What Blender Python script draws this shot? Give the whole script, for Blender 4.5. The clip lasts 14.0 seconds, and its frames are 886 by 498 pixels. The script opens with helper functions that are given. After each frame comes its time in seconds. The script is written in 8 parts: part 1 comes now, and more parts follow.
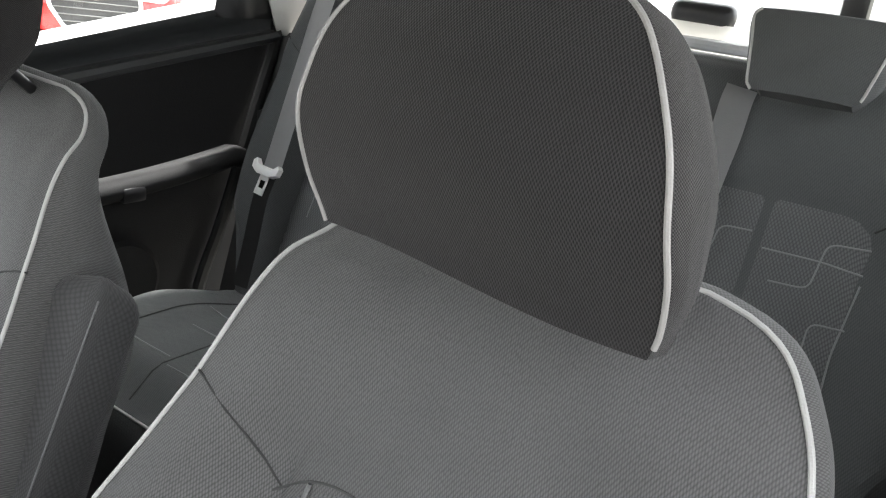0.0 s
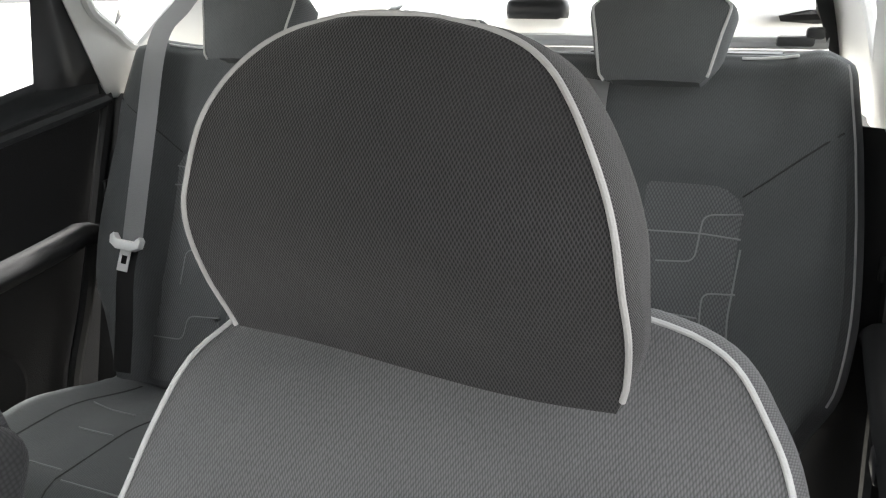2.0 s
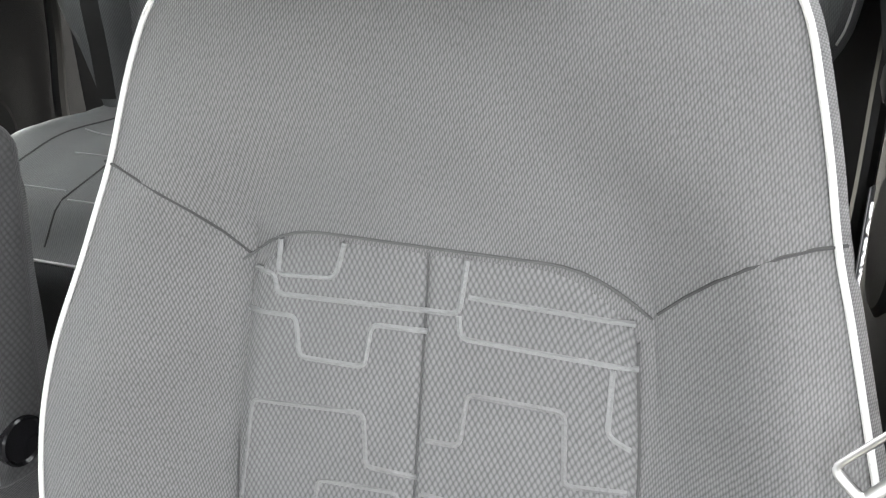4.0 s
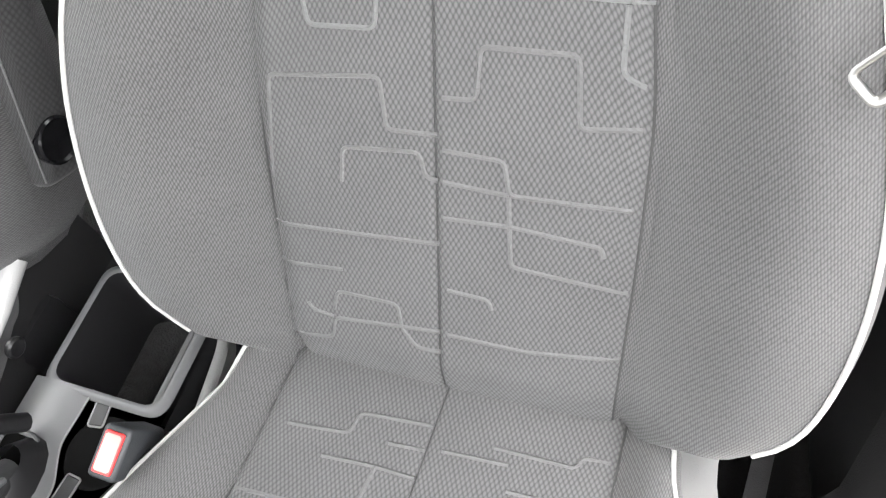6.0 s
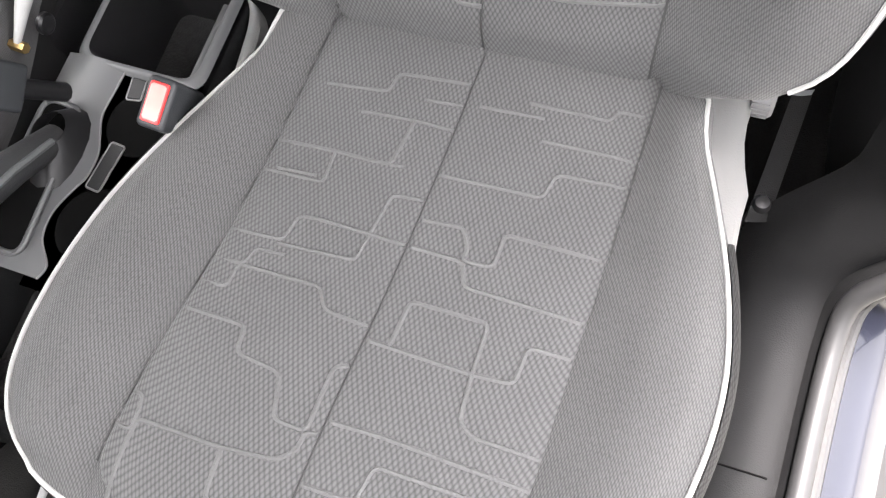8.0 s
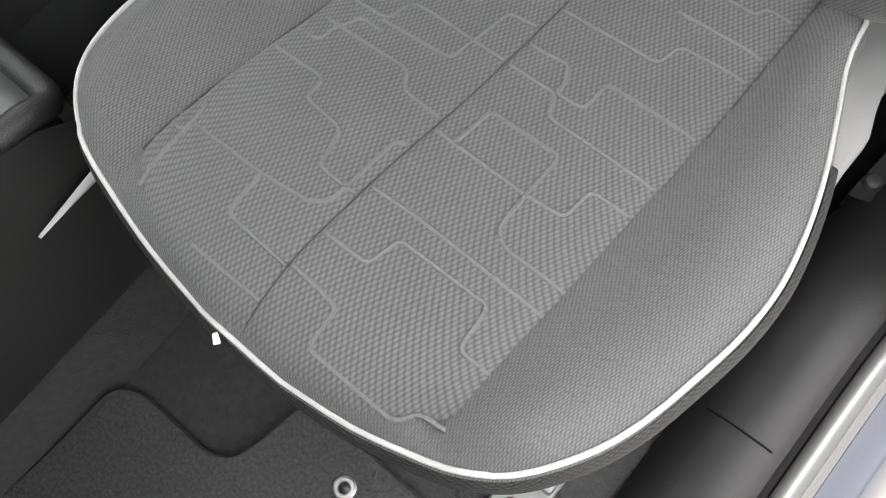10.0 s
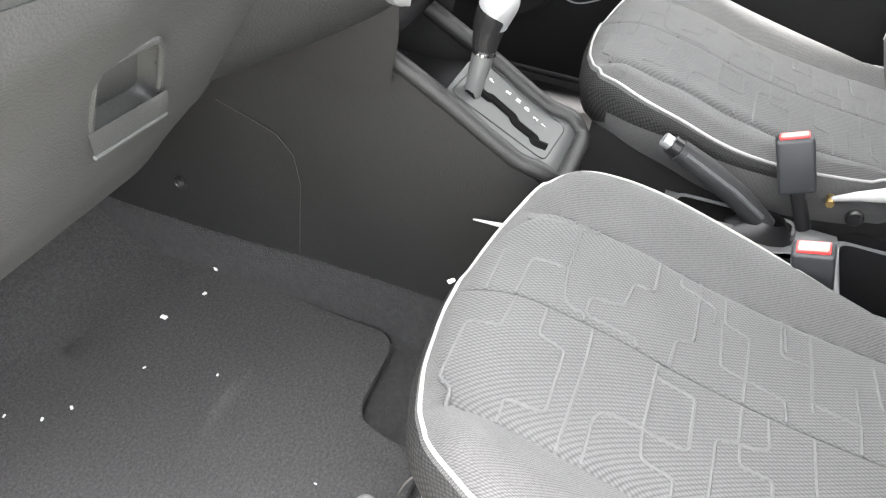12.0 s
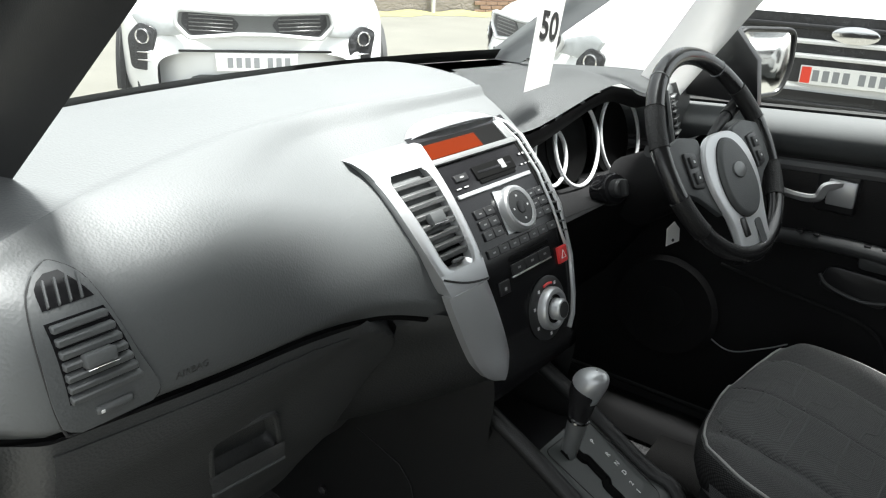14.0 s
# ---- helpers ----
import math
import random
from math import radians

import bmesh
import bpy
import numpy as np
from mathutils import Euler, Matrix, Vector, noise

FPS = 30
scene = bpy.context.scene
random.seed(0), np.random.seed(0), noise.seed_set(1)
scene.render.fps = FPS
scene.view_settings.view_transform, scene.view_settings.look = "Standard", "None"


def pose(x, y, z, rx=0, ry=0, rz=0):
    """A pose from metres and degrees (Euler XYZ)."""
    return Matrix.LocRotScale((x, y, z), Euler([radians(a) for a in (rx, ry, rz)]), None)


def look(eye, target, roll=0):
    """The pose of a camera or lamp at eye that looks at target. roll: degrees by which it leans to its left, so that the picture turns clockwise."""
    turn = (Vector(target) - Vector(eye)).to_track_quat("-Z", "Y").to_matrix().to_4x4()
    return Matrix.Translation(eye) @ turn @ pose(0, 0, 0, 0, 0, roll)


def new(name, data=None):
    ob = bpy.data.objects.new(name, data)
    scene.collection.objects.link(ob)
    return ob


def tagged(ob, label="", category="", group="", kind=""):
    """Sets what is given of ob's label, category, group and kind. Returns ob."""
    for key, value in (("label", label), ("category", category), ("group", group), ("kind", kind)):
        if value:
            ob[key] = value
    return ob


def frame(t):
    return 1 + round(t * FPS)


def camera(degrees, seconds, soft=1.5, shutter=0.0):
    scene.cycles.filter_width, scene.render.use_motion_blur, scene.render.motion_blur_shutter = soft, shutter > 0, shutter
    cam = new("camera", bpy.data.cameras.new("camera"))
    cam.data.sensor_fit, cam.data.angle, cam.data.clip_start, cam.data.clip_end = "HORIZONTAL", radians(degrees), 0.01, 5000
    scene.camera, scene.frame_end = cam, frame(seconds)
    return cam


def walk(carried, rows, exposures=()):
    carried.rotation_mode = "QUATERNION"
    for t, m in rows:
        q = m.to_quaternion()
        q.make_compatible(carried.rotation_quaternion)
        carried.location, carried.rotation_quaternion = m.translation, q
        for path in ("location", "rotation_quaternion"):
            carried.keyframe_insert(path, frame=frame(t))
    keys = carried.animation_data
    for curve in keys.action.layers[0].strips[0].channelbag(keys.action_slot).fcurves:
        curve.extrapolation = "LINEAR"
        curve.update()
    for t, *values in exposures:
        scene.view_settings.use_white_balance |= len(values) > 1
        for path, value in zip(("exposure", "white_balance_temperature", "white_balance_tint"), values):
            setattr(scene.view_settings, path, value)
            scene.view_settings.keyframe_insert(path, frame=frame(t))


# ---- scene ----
cam = camera(57.86, 14.0, 1.2)
PATH = [
    (0, look((-0.5827, 0.2154, 1.0303), (-0.0734, -0.5824, 0.7075), 7.73)),
    (0.5, look((-0.5620, 0.1932, 1.0501), (-0.1120, -0.6424, 0.7350), 3.68)),
    (1, look((-0.5439, 0.1941, 1.0636), (-0.1371, -0.6687, 0.7633), -0.99)),
    (1.5, look((-0.5263, 0.2018, 1.0527), (-0.1355, -0.6685, 0.7530), -1.14)),
    (2, look((-0.5313, 0.1956, 1.0568), (-0.1637, -0.6826, 0.7509), -0.61)),
    (2.5, look((-0.5350, 0.1932, 1.0365), (-0.1879, -0.6788, 0.6914), -1.43)),
    (3, look((-0.5305, 0.2090, 1.0196), (-0.1928, -0.6314, 0.5959), -3.40)),
    (3.2, look((-0.5301, 0.2082, 1.0012), (-0.1964, -0.6161, 0.5438), -4.02)),
    (5.3, look((-0.5470, 0.1950, 0.9520), (-0.2277, -0.3609, 0.1845), -13.93)),
    (5.5, look((-0.5494, 0.2017, 0.9487), (-0.2377, -0.3277, 0.1596), -15.20)),
    (6, look((-0.5442, 0.2238, 0.9417), (-0.2395, -0.2477, 0.1142), -17.73)),
    (6.5, look((-0.5427, 0.2502, 0.9222), (-0.2484, -0.1739, 0.0657), -18.36)),
    (7, look((-0.5471, 0.2766, 0.9128), (-0.2668, -0.0901, 0.0257), -20.35)),
    (7.5, look((-0.5471, 0.3032, 0.9121), (-0.2827, -0.0222, 0.0042), -22.15)),
    (8, look((-0.5427, 0.3411, 0.9078), (-0.2926, 0.0893, -0.0271), -27.24)),
    (8.2, look((-0.5398, 0.3581, 0.9064), (-0.2987, 0.1313, -0.0372), -28.70)),
    (10.3, look((-0.6192, 0.4390, 0.8457), (-0.2821, 0.2945, -0.0846), -15.99)),
    (10.5, look((-0.6658, 0.4107, 0.8732), (-0.2549, 0.3668, -0.0374), -18.68)),
    (11, look((-0.7574, 0.4138, 0.8362), (-0.1992, 0.4730, 0.0086), -4.94)),
    (11.5, look((-0.8762, 0.3855, 0.8425), (-0.1713, 0.5164, 0.1454), 3.71)),
    (11.8, look((-0.9081, 0.3584, 0.8616), (-0.1692, 0.5128, 0.2056), 6.91)),
    (12, look((-0.9168, 0.3323, 0.8667), (-0.1684, 0.5417, 0.2375), 7.21)),
    (12.2, look((-0.9224, 0.2803, 0.8873), (-0.1795, 0.5912, 0.2945), 5.64)),
    (12.5, look((-0.9123, 0.2428, 0.9484), (-0.1859, 0.6143, 0.3702), 4.83)),
    (13, look((-0.8725, 0.1899, 1.0113), (-0.1457, 0.6801, 0.5302), 1.58)),
    (13.5, look((-0.8697, 0.1732, 1.0378), (-0.1374, 0.7123, 0.6219), 1.93)),
    (14, look((-0.8885, 0.1563, 1.0559), (-0.1453, 0.7126, 0.6844), 2.61)),
]
EXPOSURES = [(0.0, 4.15, 6500, 10), (2.0, 4.15, 6500, 10), (2.5, 4.55, 6500, 10), (3.0, 4.9, 6500, 10), (5.5, 5.22, 6650, 11), (6.5, 5.08, 6650, 13), (7.5, 5.0, 6700, 15), (8.0, 4.85, 6700, 15),
             (10.5, 4.2, 6600, 10), (11.0, 4.55, 6600, 10), (11.5, 5.0, 6600, 10), (12.0, 5.2, 6600, 11), (12.5, 5.2, 6600, 11), (13.0, 4.25, 6500, 10), (13.5, 2.98, 6450, 7), (14.0, 2.15, 6350, 6)]
walk(cam, PATH, EXPOSURES)

# ---- daylight: an overcast sky and a very soft sun ----
world = bpy.data.worlds.new("sky")
scene.world = world
world.use_nodes = True
wn, wl = world.node_tree.nodes, world.node_tree.links
sky = wn.new("ShaderNodeTexSky")
sky.sky_type, sky.sun_disc = "NISHITA", False
sky.sun_elevation, sky.sun_rotation = radians(78), radians(158)
sky.air_density, sky.dust_density = 1.0, 4.0
grey = wn.new("ShaderNodeHueSaturation")
grey.inputs["Saturation"].default_value = 0.10
wl.new(sky.outputs[0], grey.inputs["Color"])
wl.new(grey.outputs[0], wn["Background"].inputs["Color"])
wn["Background"].inputs["Strength"].default_value = 0.085
sun = new("sun", bpy.data.lights.new("sun", "SUN"))
sun.data.energy, sun.data.angle, sun.data.color = 4.6, radians(10), (1.0, 0.975, 0.945)
sun.matrix_world = look((0.6, -1.5, 7.5), (0, 0, 0))


# ---- materials ----
def mat(name, color, rough=0.6, metal=0.0, spec=0.5, grain=0.0, grain_size=0.002, vary=0.12, vary_size=0.12, sheen=0.0, coat=0.0, stain=0.0):
    """A surface with colour variation at two scales and a fine bump, at true size."""
    m = bpy.data.materials.new(name)
    m.use_nodes = True
    n, l = m.node_tree.nodes, m.node_tree.links
    b = n["Principled BSDF"]
    b.inputs["Metallic"].default_value = metal
    b.inputs["Specular IOR Level"].default_value = spec
    b.inputs["Sheen Weight"].default_value = sheen
    b.inputs["Coat Weight"].default_value = coat
    co = n.new("ShaderNodeTexCoord")
    big = n.new("ShaderNodeTexNoise")
    big.inputs["Scale"].default_value, big.inputs["Detail"].default_value = 1 / vary_size, 5
    l.new(co.outputs["Object"], big.inputs["Vector"])
    mix = n.new("ShaderNodeMix")
    mix.data_type = "RGBA"
    mix.inputs["A"].default_value = (*[c * (1 - vary) for c in color], 1)
    mix.inputs["B"].default_value = (*[min(1, c * (1 + vary)) for c in color], 1)
    l.new(big.outputs["Fac"], mix.inputs["Factor"])
    l.new(mix.outputs["Result"], b.inputs["Base Color"])
    ro = n.new("ShaderNodeMapRange")
    ro.inputs["To Min"].default_value, ro.inputs["To Max"].default_value = max(0.02, rough - 0.08), min(1, rough + 0.08)
    l.new(big.outputs["Fac"], ro.inputs["Value"])
    l.new(ro.outputs["Result"], b.inputs["Roughness"])
    if grain:
        fine = n.new("ShaderNodeTexVoronoi" if grain_size < 0.01 else "ShaderNodeTexNoise")
        fine.inputs["Scale"].default_value = 1 / grain_size
        l.new(co.outputs["Object"], fine.inputs["Vector"])
        bump = n.new("ShaderNodeBump")
        bump.inputs["Strength"].default_value, bump.inputs["Distance"].default_value = grain, grain_size * 0.4
        l.new(fine.outputs[0], bump.inputs["Height"])
        l.new(bump.outputs["Normal"], b.inputs["Normal"])
    return m


def cloth(name, dark, light, period, kind, rough=0.85, relief=0.5, sheen=0.15, blotch=0.10):
    """A woven cloth in UV metres: 'twill' has diagonal ribs, 'mesh' has rows of small holes, 'knit' has raised dots."""
    m = bpy.data.materials.new(name)
    m.use_nodes = True
    n, l = m.node_tree.nodes, m.node_tree.links
    b = n["Principled BSDF"]
    b.inputs["Roughness"].default_value = rough
    b.inputs["Specular IOR Level"].default_value = 0.25
    b.inputs["Sheen Weight"].default_value = sheen
    uv = n.new("ShaderNodeTexCoord")
    mp = n.new("ShaderNodeMapping")
    l.new(uv.outputs["UV"], mp.inputs["Vector"])
    wob = n.new("ShaderNodeTexNoise")
    wob.inputs["Scale"].default_value, wob.inputs["Detail"].default_value = 40, 3
    l.new(uv.outputs["UV"], wob.inputs["Vector"])
    if kind == "twill":
        mp.inputs["Rotation"].default_value = (0, 0, radians(32))
        mp.inputs["Scale"].default_value = (1, 0.36, 1)
        w = n.new("ShaderNodeTexVoronoi")
        w.voronoi_dimensions = "2D"
        w.inputs["Scale"].default_value, w.inputs["Randomness"].default_value = 1 / period, 0.16
        l.new(mp.outputs["Vector"], w.inputs["Vector"])
        r = n.new("ShaderNodeMapRange")
        r.inputs["From Min"].default_value, r.inputs["From Max"].default_value = 0.15, 0.62
        r.inputs["To Min"].default_value, r.inputs["To Max"].default_value = 1, 0
        l.new(w.outputs["Distance"], r.inputs["Value"])
        pat = r.outputs["Result"]
    else:
        mp.inputs["Rotation"].default_value = (0, 0, radians(45))
        mp.inputs["Scale"].default_value = (1, 0.577, 1)
        w = n.new("ShaderNodeTexVoronoi")
        w.voronoi_dimensions = "2D"
        w.inputs["Scale"].default_value, w.inputs["Randomness"].default_value = 1 / period, 0.08
        l.new(mp.outputs["Vector"], w.inputs["Vector"])
        r = n.new("ShaderNodeMapRange")
        r.inputs["From Min"].default_value, r.inputs["From Max"].default_value = 0.2, 0.6
        if kind == "knit":
            r.inputs["To Min"].default_value, r.inputs["To Max"].default_value = 1, 0
        l.new(w.outputs["Distance"], r.inputs["Value"])
        pat = r.outputs["Result"]
    big = n.new("ShaderNodeTexNoise")
    big.inputs["Scale"].default_value, big.inputs["Detail"].default_value = 9, 4
    l.new(uv.outputs["UV"], big.inputs["Vector"])
    mix = n.new("ShaderNodeMix")
    mix.data_type = "RGBA"
    mix.inputs["A"].default_value, mix.inputs["B"].default_value = (*dark, 1), (*light, 1)
    l.new(pat, mix.inputs["Factor"])
    gain = n.new("ShaderNodeMapRange")
    gain.inputs["To Min"].default_value, gain.inputs["To Max"].default_value = 1 - 1.6 * blotch, 1 + 1.6 * blotch
    l.new(big.outputs["Fac"], gain.inputs["Value"])
    hs = n.new("ShaderNodeHueSaturation")
    l.new(mix.outputs["Result"], hs.inputs["Color"])
    l.new(gain.outputs["Result"], hs.inputs["Value"])
    l.new(hs.outputs["Color"], b.inputs["Base Color"])
    bump = n.new("ShaderNodeBump")
    bump.inputs["Strength"].default_value, bump.inputs["Distance"].default_value = relief, period * 0.25
    l.new(pat, bump.inputs["Height"])
    bump2 = n.new("ShaderNodeBump")
    bump2.inputs["Strength"].default_value, bump2.inputs["Distance"].default_value = 0.25, 0.004
    l.new(wob.outputs["Fac"], bump2.inputs["Height"])
    l.new(bump.outputs["Normal"], bump2.inputs["Normal"])
    l.new(bump2.outputs["Normal"], b.inputs["Normal"])
    return m


def glass(name, tint=(1, 1, 1), rough=0.0):
    m = bpy.data.materials.new(name)
    m.use_nodes = True
    n, l = m.node_tree.nodes, m.node_tree.links
    n.remove(n["Principled BSDF"])
    tr, gl, mx = n.new("ShaderNodeBsdfTransparent"), n.new("ShaderNodeBsdfGlossy"), n.new("ShaderNodeMixShader")
    tr.inputs["Color"].default_value = (*tint, 1)
    gl.inputs["Roughness"].default_value = rough
    mx.inputs[0].default_value = 0.05
    l.new(tr.outputs[0], mx.inputs[1])
    l.new(gl.outputs[0], mx.inputs[2])
    l.new(mx.outputs[0], n["Material Output"].inputs["Surface"])
    return m


def glow(name, color, strength):
    m = mat(name, color, 0.3)
    b = m.node_tree.nodes["Principled BSDF"]
    b.inputs["Emission Color"].default_value, b.inputs["Emission Strength"].default_value = (*color, 1), strength
    return m


TWILL = cloth("twill_cloth", (0.050, 0.050, 0.050), (0.118, 0.118, 0.118), 0.0015, "twill", relief=0.8)
KNIT = cloth("knit_cloth", (0.056, 0.0565, 0.0565), (0.116, 0.1165, 0.1165), 0.0030, "knit", relief=0.5)
MESH = cloth("mesh_cloth", (0.0038, 0.0036, 0.0037), (0.032, 0.0302, 0.0312), 0.0014, "mesh", relief=0.9, sheen=0.1)
FRONTMESH = cloth("front_mesh", (0.012, 0.012, 0.012), (0.042, 0.042, 0.042), 0.0028, "twill", relief=0.7, sheen=0.0)
REARCLOTH = cloth("rear_cloth", (0.058, 0.061, 0.062), (0.092, 0.097, 0.098), 0.0022, "twill", relief=0.4)
PIPE = mat("piping_grey", (0.40, 0.40, 0.39), 0.6, grain=0.5, grain_size=0.0016, vary=0.1, vary_size=0.03)
PIPEDULL = mat("piping_dull", (0.27, 0.265, 0.26), 0.65, grain=0.5, grain_size=0.0016, vary=0.1, vary_size=0.03)
THREAD = mat("thread_grey", (0.116, 0.1165, 0.1165), 0.85, grain=0.9, grain_size=0.003)
THREADPALE = mat("thread_pale", (0.128, 0.130, 0.130), 0.8, grain=0.9, grain_size=0.003)
EYELET = mat("dull_eyelet", (0.26, 0.26, 0.26), 0.35, metal=0.7)
VALANCE = mat("valance_grey", (0.42, 0.42, 0.412), 0.5, grain=0.3, grain_size=0.0014, vary=0.06)
KNOBGREY = mat("knob_grey", (0.14, 0.14, 0.14), 0.5, grain=0.3, grain_size=0.001)
FOLD = mat("fold_dark", (0.050, 0.050, 0.050), 0.9)
SEAM = mat("seam_dark", (0.03, 0.03, 0.03), 0.9)
KEYPRINT = mat("key_print", (0.30, 0.30, 0.30), 0.6)
SHELL = mat("charcoal_plastic", (0.030, 0.031, 0.032), 0.5, grain=0.35, grain_size=0.0013, vary=0.15)
DASH = mat("dash_plastic", (0.095, 0.100, 0.101), 0.54, grain=0.28, grain_size=0.0026, vary=0.1, vary_size=0.2)
DOORP = mat("door_plastic", (0.040, 0.042, 0.043), 0.45, grain=0.4, grain_size=0.0014)
DOORCLOTH = mat("door_cloth", (0.015, 0.015, 0.0155), 0.9, spec=0.2, grain=0.5, grain_size=0.002)
BLACK = mat("gloss_black", (0.010, 0.010, 0.011), 0.16, spec=0.3, vary=0.3)
SATIN = mat("satin_black", (0.016, 0.016, 0.017), 0.35)
RUBBER = mat("black_rubber", (0.015, 0.015, 0.015), 0.6)
SILVER = mat("silver_paint", (0.52, 0.53, 0.54), 0.32, metal=0.55, grain=0.1, grain_size=0.0008, vary=0.06)
SATINGREY = mat("satin_grey", (0.16, 0.165, 0.165), 0.35, metal=0.3)
CHROME = mat("chrome", (0.8, 0.8, 0.8), 0.12, metal=1.0, vary=0.04)
STEEL = mat("zinc_steel", (0.27, 0.27, 0.265), 0.35, metal=0.9, vary=0.15, vary_size=0.02)
GREYTRIM = mat("grey_trim", (0.48, 0.485, 0.49), 0.5, grain=0.3, grain_size=0.0014, vary=0.06)
TAILPALE = mat("tail_pale", (0.80, 0.80, 0.79), 0.45, grain=0.2, grain_size=0.0014, vary=0.05)
HEADLINER = mat("headliner", (0.5, 0.5, 0.49), 0.95, grain=0.3, grain_size=0.003)
CARPET = mat("carpet_pile", (0.042, 0.042, 0.043), 1.0, spec=0.1, grain=0.9, grain_size=0.003, vary=0.35, vary_size=0.01, sheen=0.03)
FLOORMAT = mat("floor_mat_pile", (0.052, 0.052, 0.053), 1.0, spec=0.1, grain=1.0, grain_size=0.0024, vary=0.75, vary_size=0.004, sheen=0.08)
WEBBING = mat("belt_webbing", (0.36, 0.36, 0.36), 0.75, grain=0.5, grain_size=0.0015)
DARKWEB = mat("dark_webbing", (0.02, 0.02, 0.02), 0.8)
REDBTN = mat("red_button", (0.75, 0.05, 0.05), 0.35)
WHITEPLASTIC = mat("pale_plastic", (0.72, 0.72, 0.71), 0.45)
PAPER = mat("white_paper", (0.80, 0.80, 0.78), 0.8)
INK = mat("black_ink", (0.02, 0.02, 0.02), 0.7)
WHITEINK = mat("white_print", (0.75, 0.75, 0.75), 0.6)
DISPLAY = glow("orange_display", (0.055, 0.0060, 0.0004), 0.50)
DISPLAY.node_tree.nodes["Principled BSDF"].inputs["Specular IOR Level"].default_value = 0.05
GLASS = glass("clear_glass", (0.93, 0.95, 0.94))
DARKGLASS = mat("dial_glass", (0.004, 0.004, 0.004), 0.6, spec=0.06)
WHITECAR = mat("white_car_paint", (0.82, 0.83, 0.83), 0.25, coat=0.6, vary=0.02, vary_size=0.8)
REDCAR = mat("red_car_paint", (0.55, 0.03, 0.03), 0.25, coat=0.6, vary=0.05)
ASPHALT = mat("asphalt", (0.105, 0.102, 0.088), 0.9, grain=0.6, grain_size=0.02, vary=0.25, vary_size=0.6)
GRASS = mat("grass_ground", (0.17, 0.16, 0.07), 1.0, grain=0.6, grain_size=0.05, vary=0.4, vary_size=0.4)
DOORGREY = mat("door_grey", (0.30, 0.32, 0.33), 0.5, grain=0.2, grain_size=0.02)
BRICK = mat("brown_brick", (0.26, 0.17, 0.12), 0.9, grain=0.6, grain_size=0.012, vary=0.35, vary_size=0.15)
WALLSTONE = mat("stone_wall", (0.24, 0.215, 0.19), 0.9, grain=0.6, grain_size=0.05, vary=0.3, vary_size=0.3)


# ---- mesh tools ----
def mesh_object(name, bm, material, parent=None, label="", smooth=True):
    bmesh.ops.recalc_face_normals(bm, faces=bm.faces)
    me = bpy.data.meshes.new(name)
    bm.to_mesh(me)
    bm.free()
    if smooth:
        me.polygons.foreach_set("use_smooth", [True] * len(me.polygons))
        me.set_sharp_from_angle(angle=radians(38))
    me.materials.append(material)
    ob = new(name, me)
    if parent:
        ob.parent = parent
    if label:
        ob["label"] = label
    return ob


def part(name, bm, material, parent, label="", smooth=True):
    return mesh_object(name, bm, material, parent, label, smooth)


def thing(name, label, category, m=None, group="", kind=""):
    ob = new(name)
    ob.empty_display_size = 0.05
    if m is not None:
        ob.matrix_world = m
    return tagged(ob, label, category, group, kind)


def structure(name, bm, material, label="", category="", smooth=True):
    return tagged(mesh_object(name, bm, material, None, "", smooth), label, category, "", "structure")


def grid(nu, nv, f, uv=None, close_v=False):
    """A sheet f(u, v) with u, v from 0 to 1; uv gives metres for cloth."""
    bm = bmesh.new()
    lay = bm.loops.layers.uv.new("UVMap") if uv else None
    vs = [[bm.verts.new(f(i / nu, j / nv)) for j in range(nv if close_v else nv + 1)] for i in range(nu + 1)]
    for i in range(nu):
        for j in range(nv):
            k = (j + 1) % nv if close_v else j + 1
            fa = bm.faces.new((vs[i][j], vs[i + 1][j], vs[i + 1][k], vs[i][k]))
            if lay:
                for lp, (a, b) in zip(fa.loops, ((i, j), (i + 1, j), (i + 1, j + 1), (i, j + 1))):
                    lp[lay].uv = uv(a / nu, b / nv)
    return bm


def rbox(sx, sy, sz, bevel=0.005, seg=2, at=(0, 0, 0), m=None):
    bm = bmesh.new()
    bmesh.ops.create_cube(bm, size=1, matrix=Matrix.Translation(at) @ Matrix.Diagonal((sx, sy, sz, 1)))
    if bevel:
        bmesh.ops.bevel(bm, geom=bm.edges[:] , offset=min(bevel, 0.45 * min(sx, sy, sz)), segments=seg, affect="EDGES", profile=0.5)
    if m is not None:
        bm.transform(m)
    return bm


def join(*bms):
    out = bms[0]
    for b in bms[1:]:
        tmp = bpy.data.meshes.new("tmp")
        b.to_mesh(tmp)
        b.free()
        out.from_mesh(tmp)
        bpy.data.meshes.remove(tmp)
    return out


def put(bm, m):
    bm.transform(m)
    return bm


def sheet(nu, nv, f, thick=0.0, m=None):
    bm = grid(nu, nv, f)
    if thick:
        bmesh.ops.solidify(bm, geom=bm.faces[:], thickness=thick)
    return bm


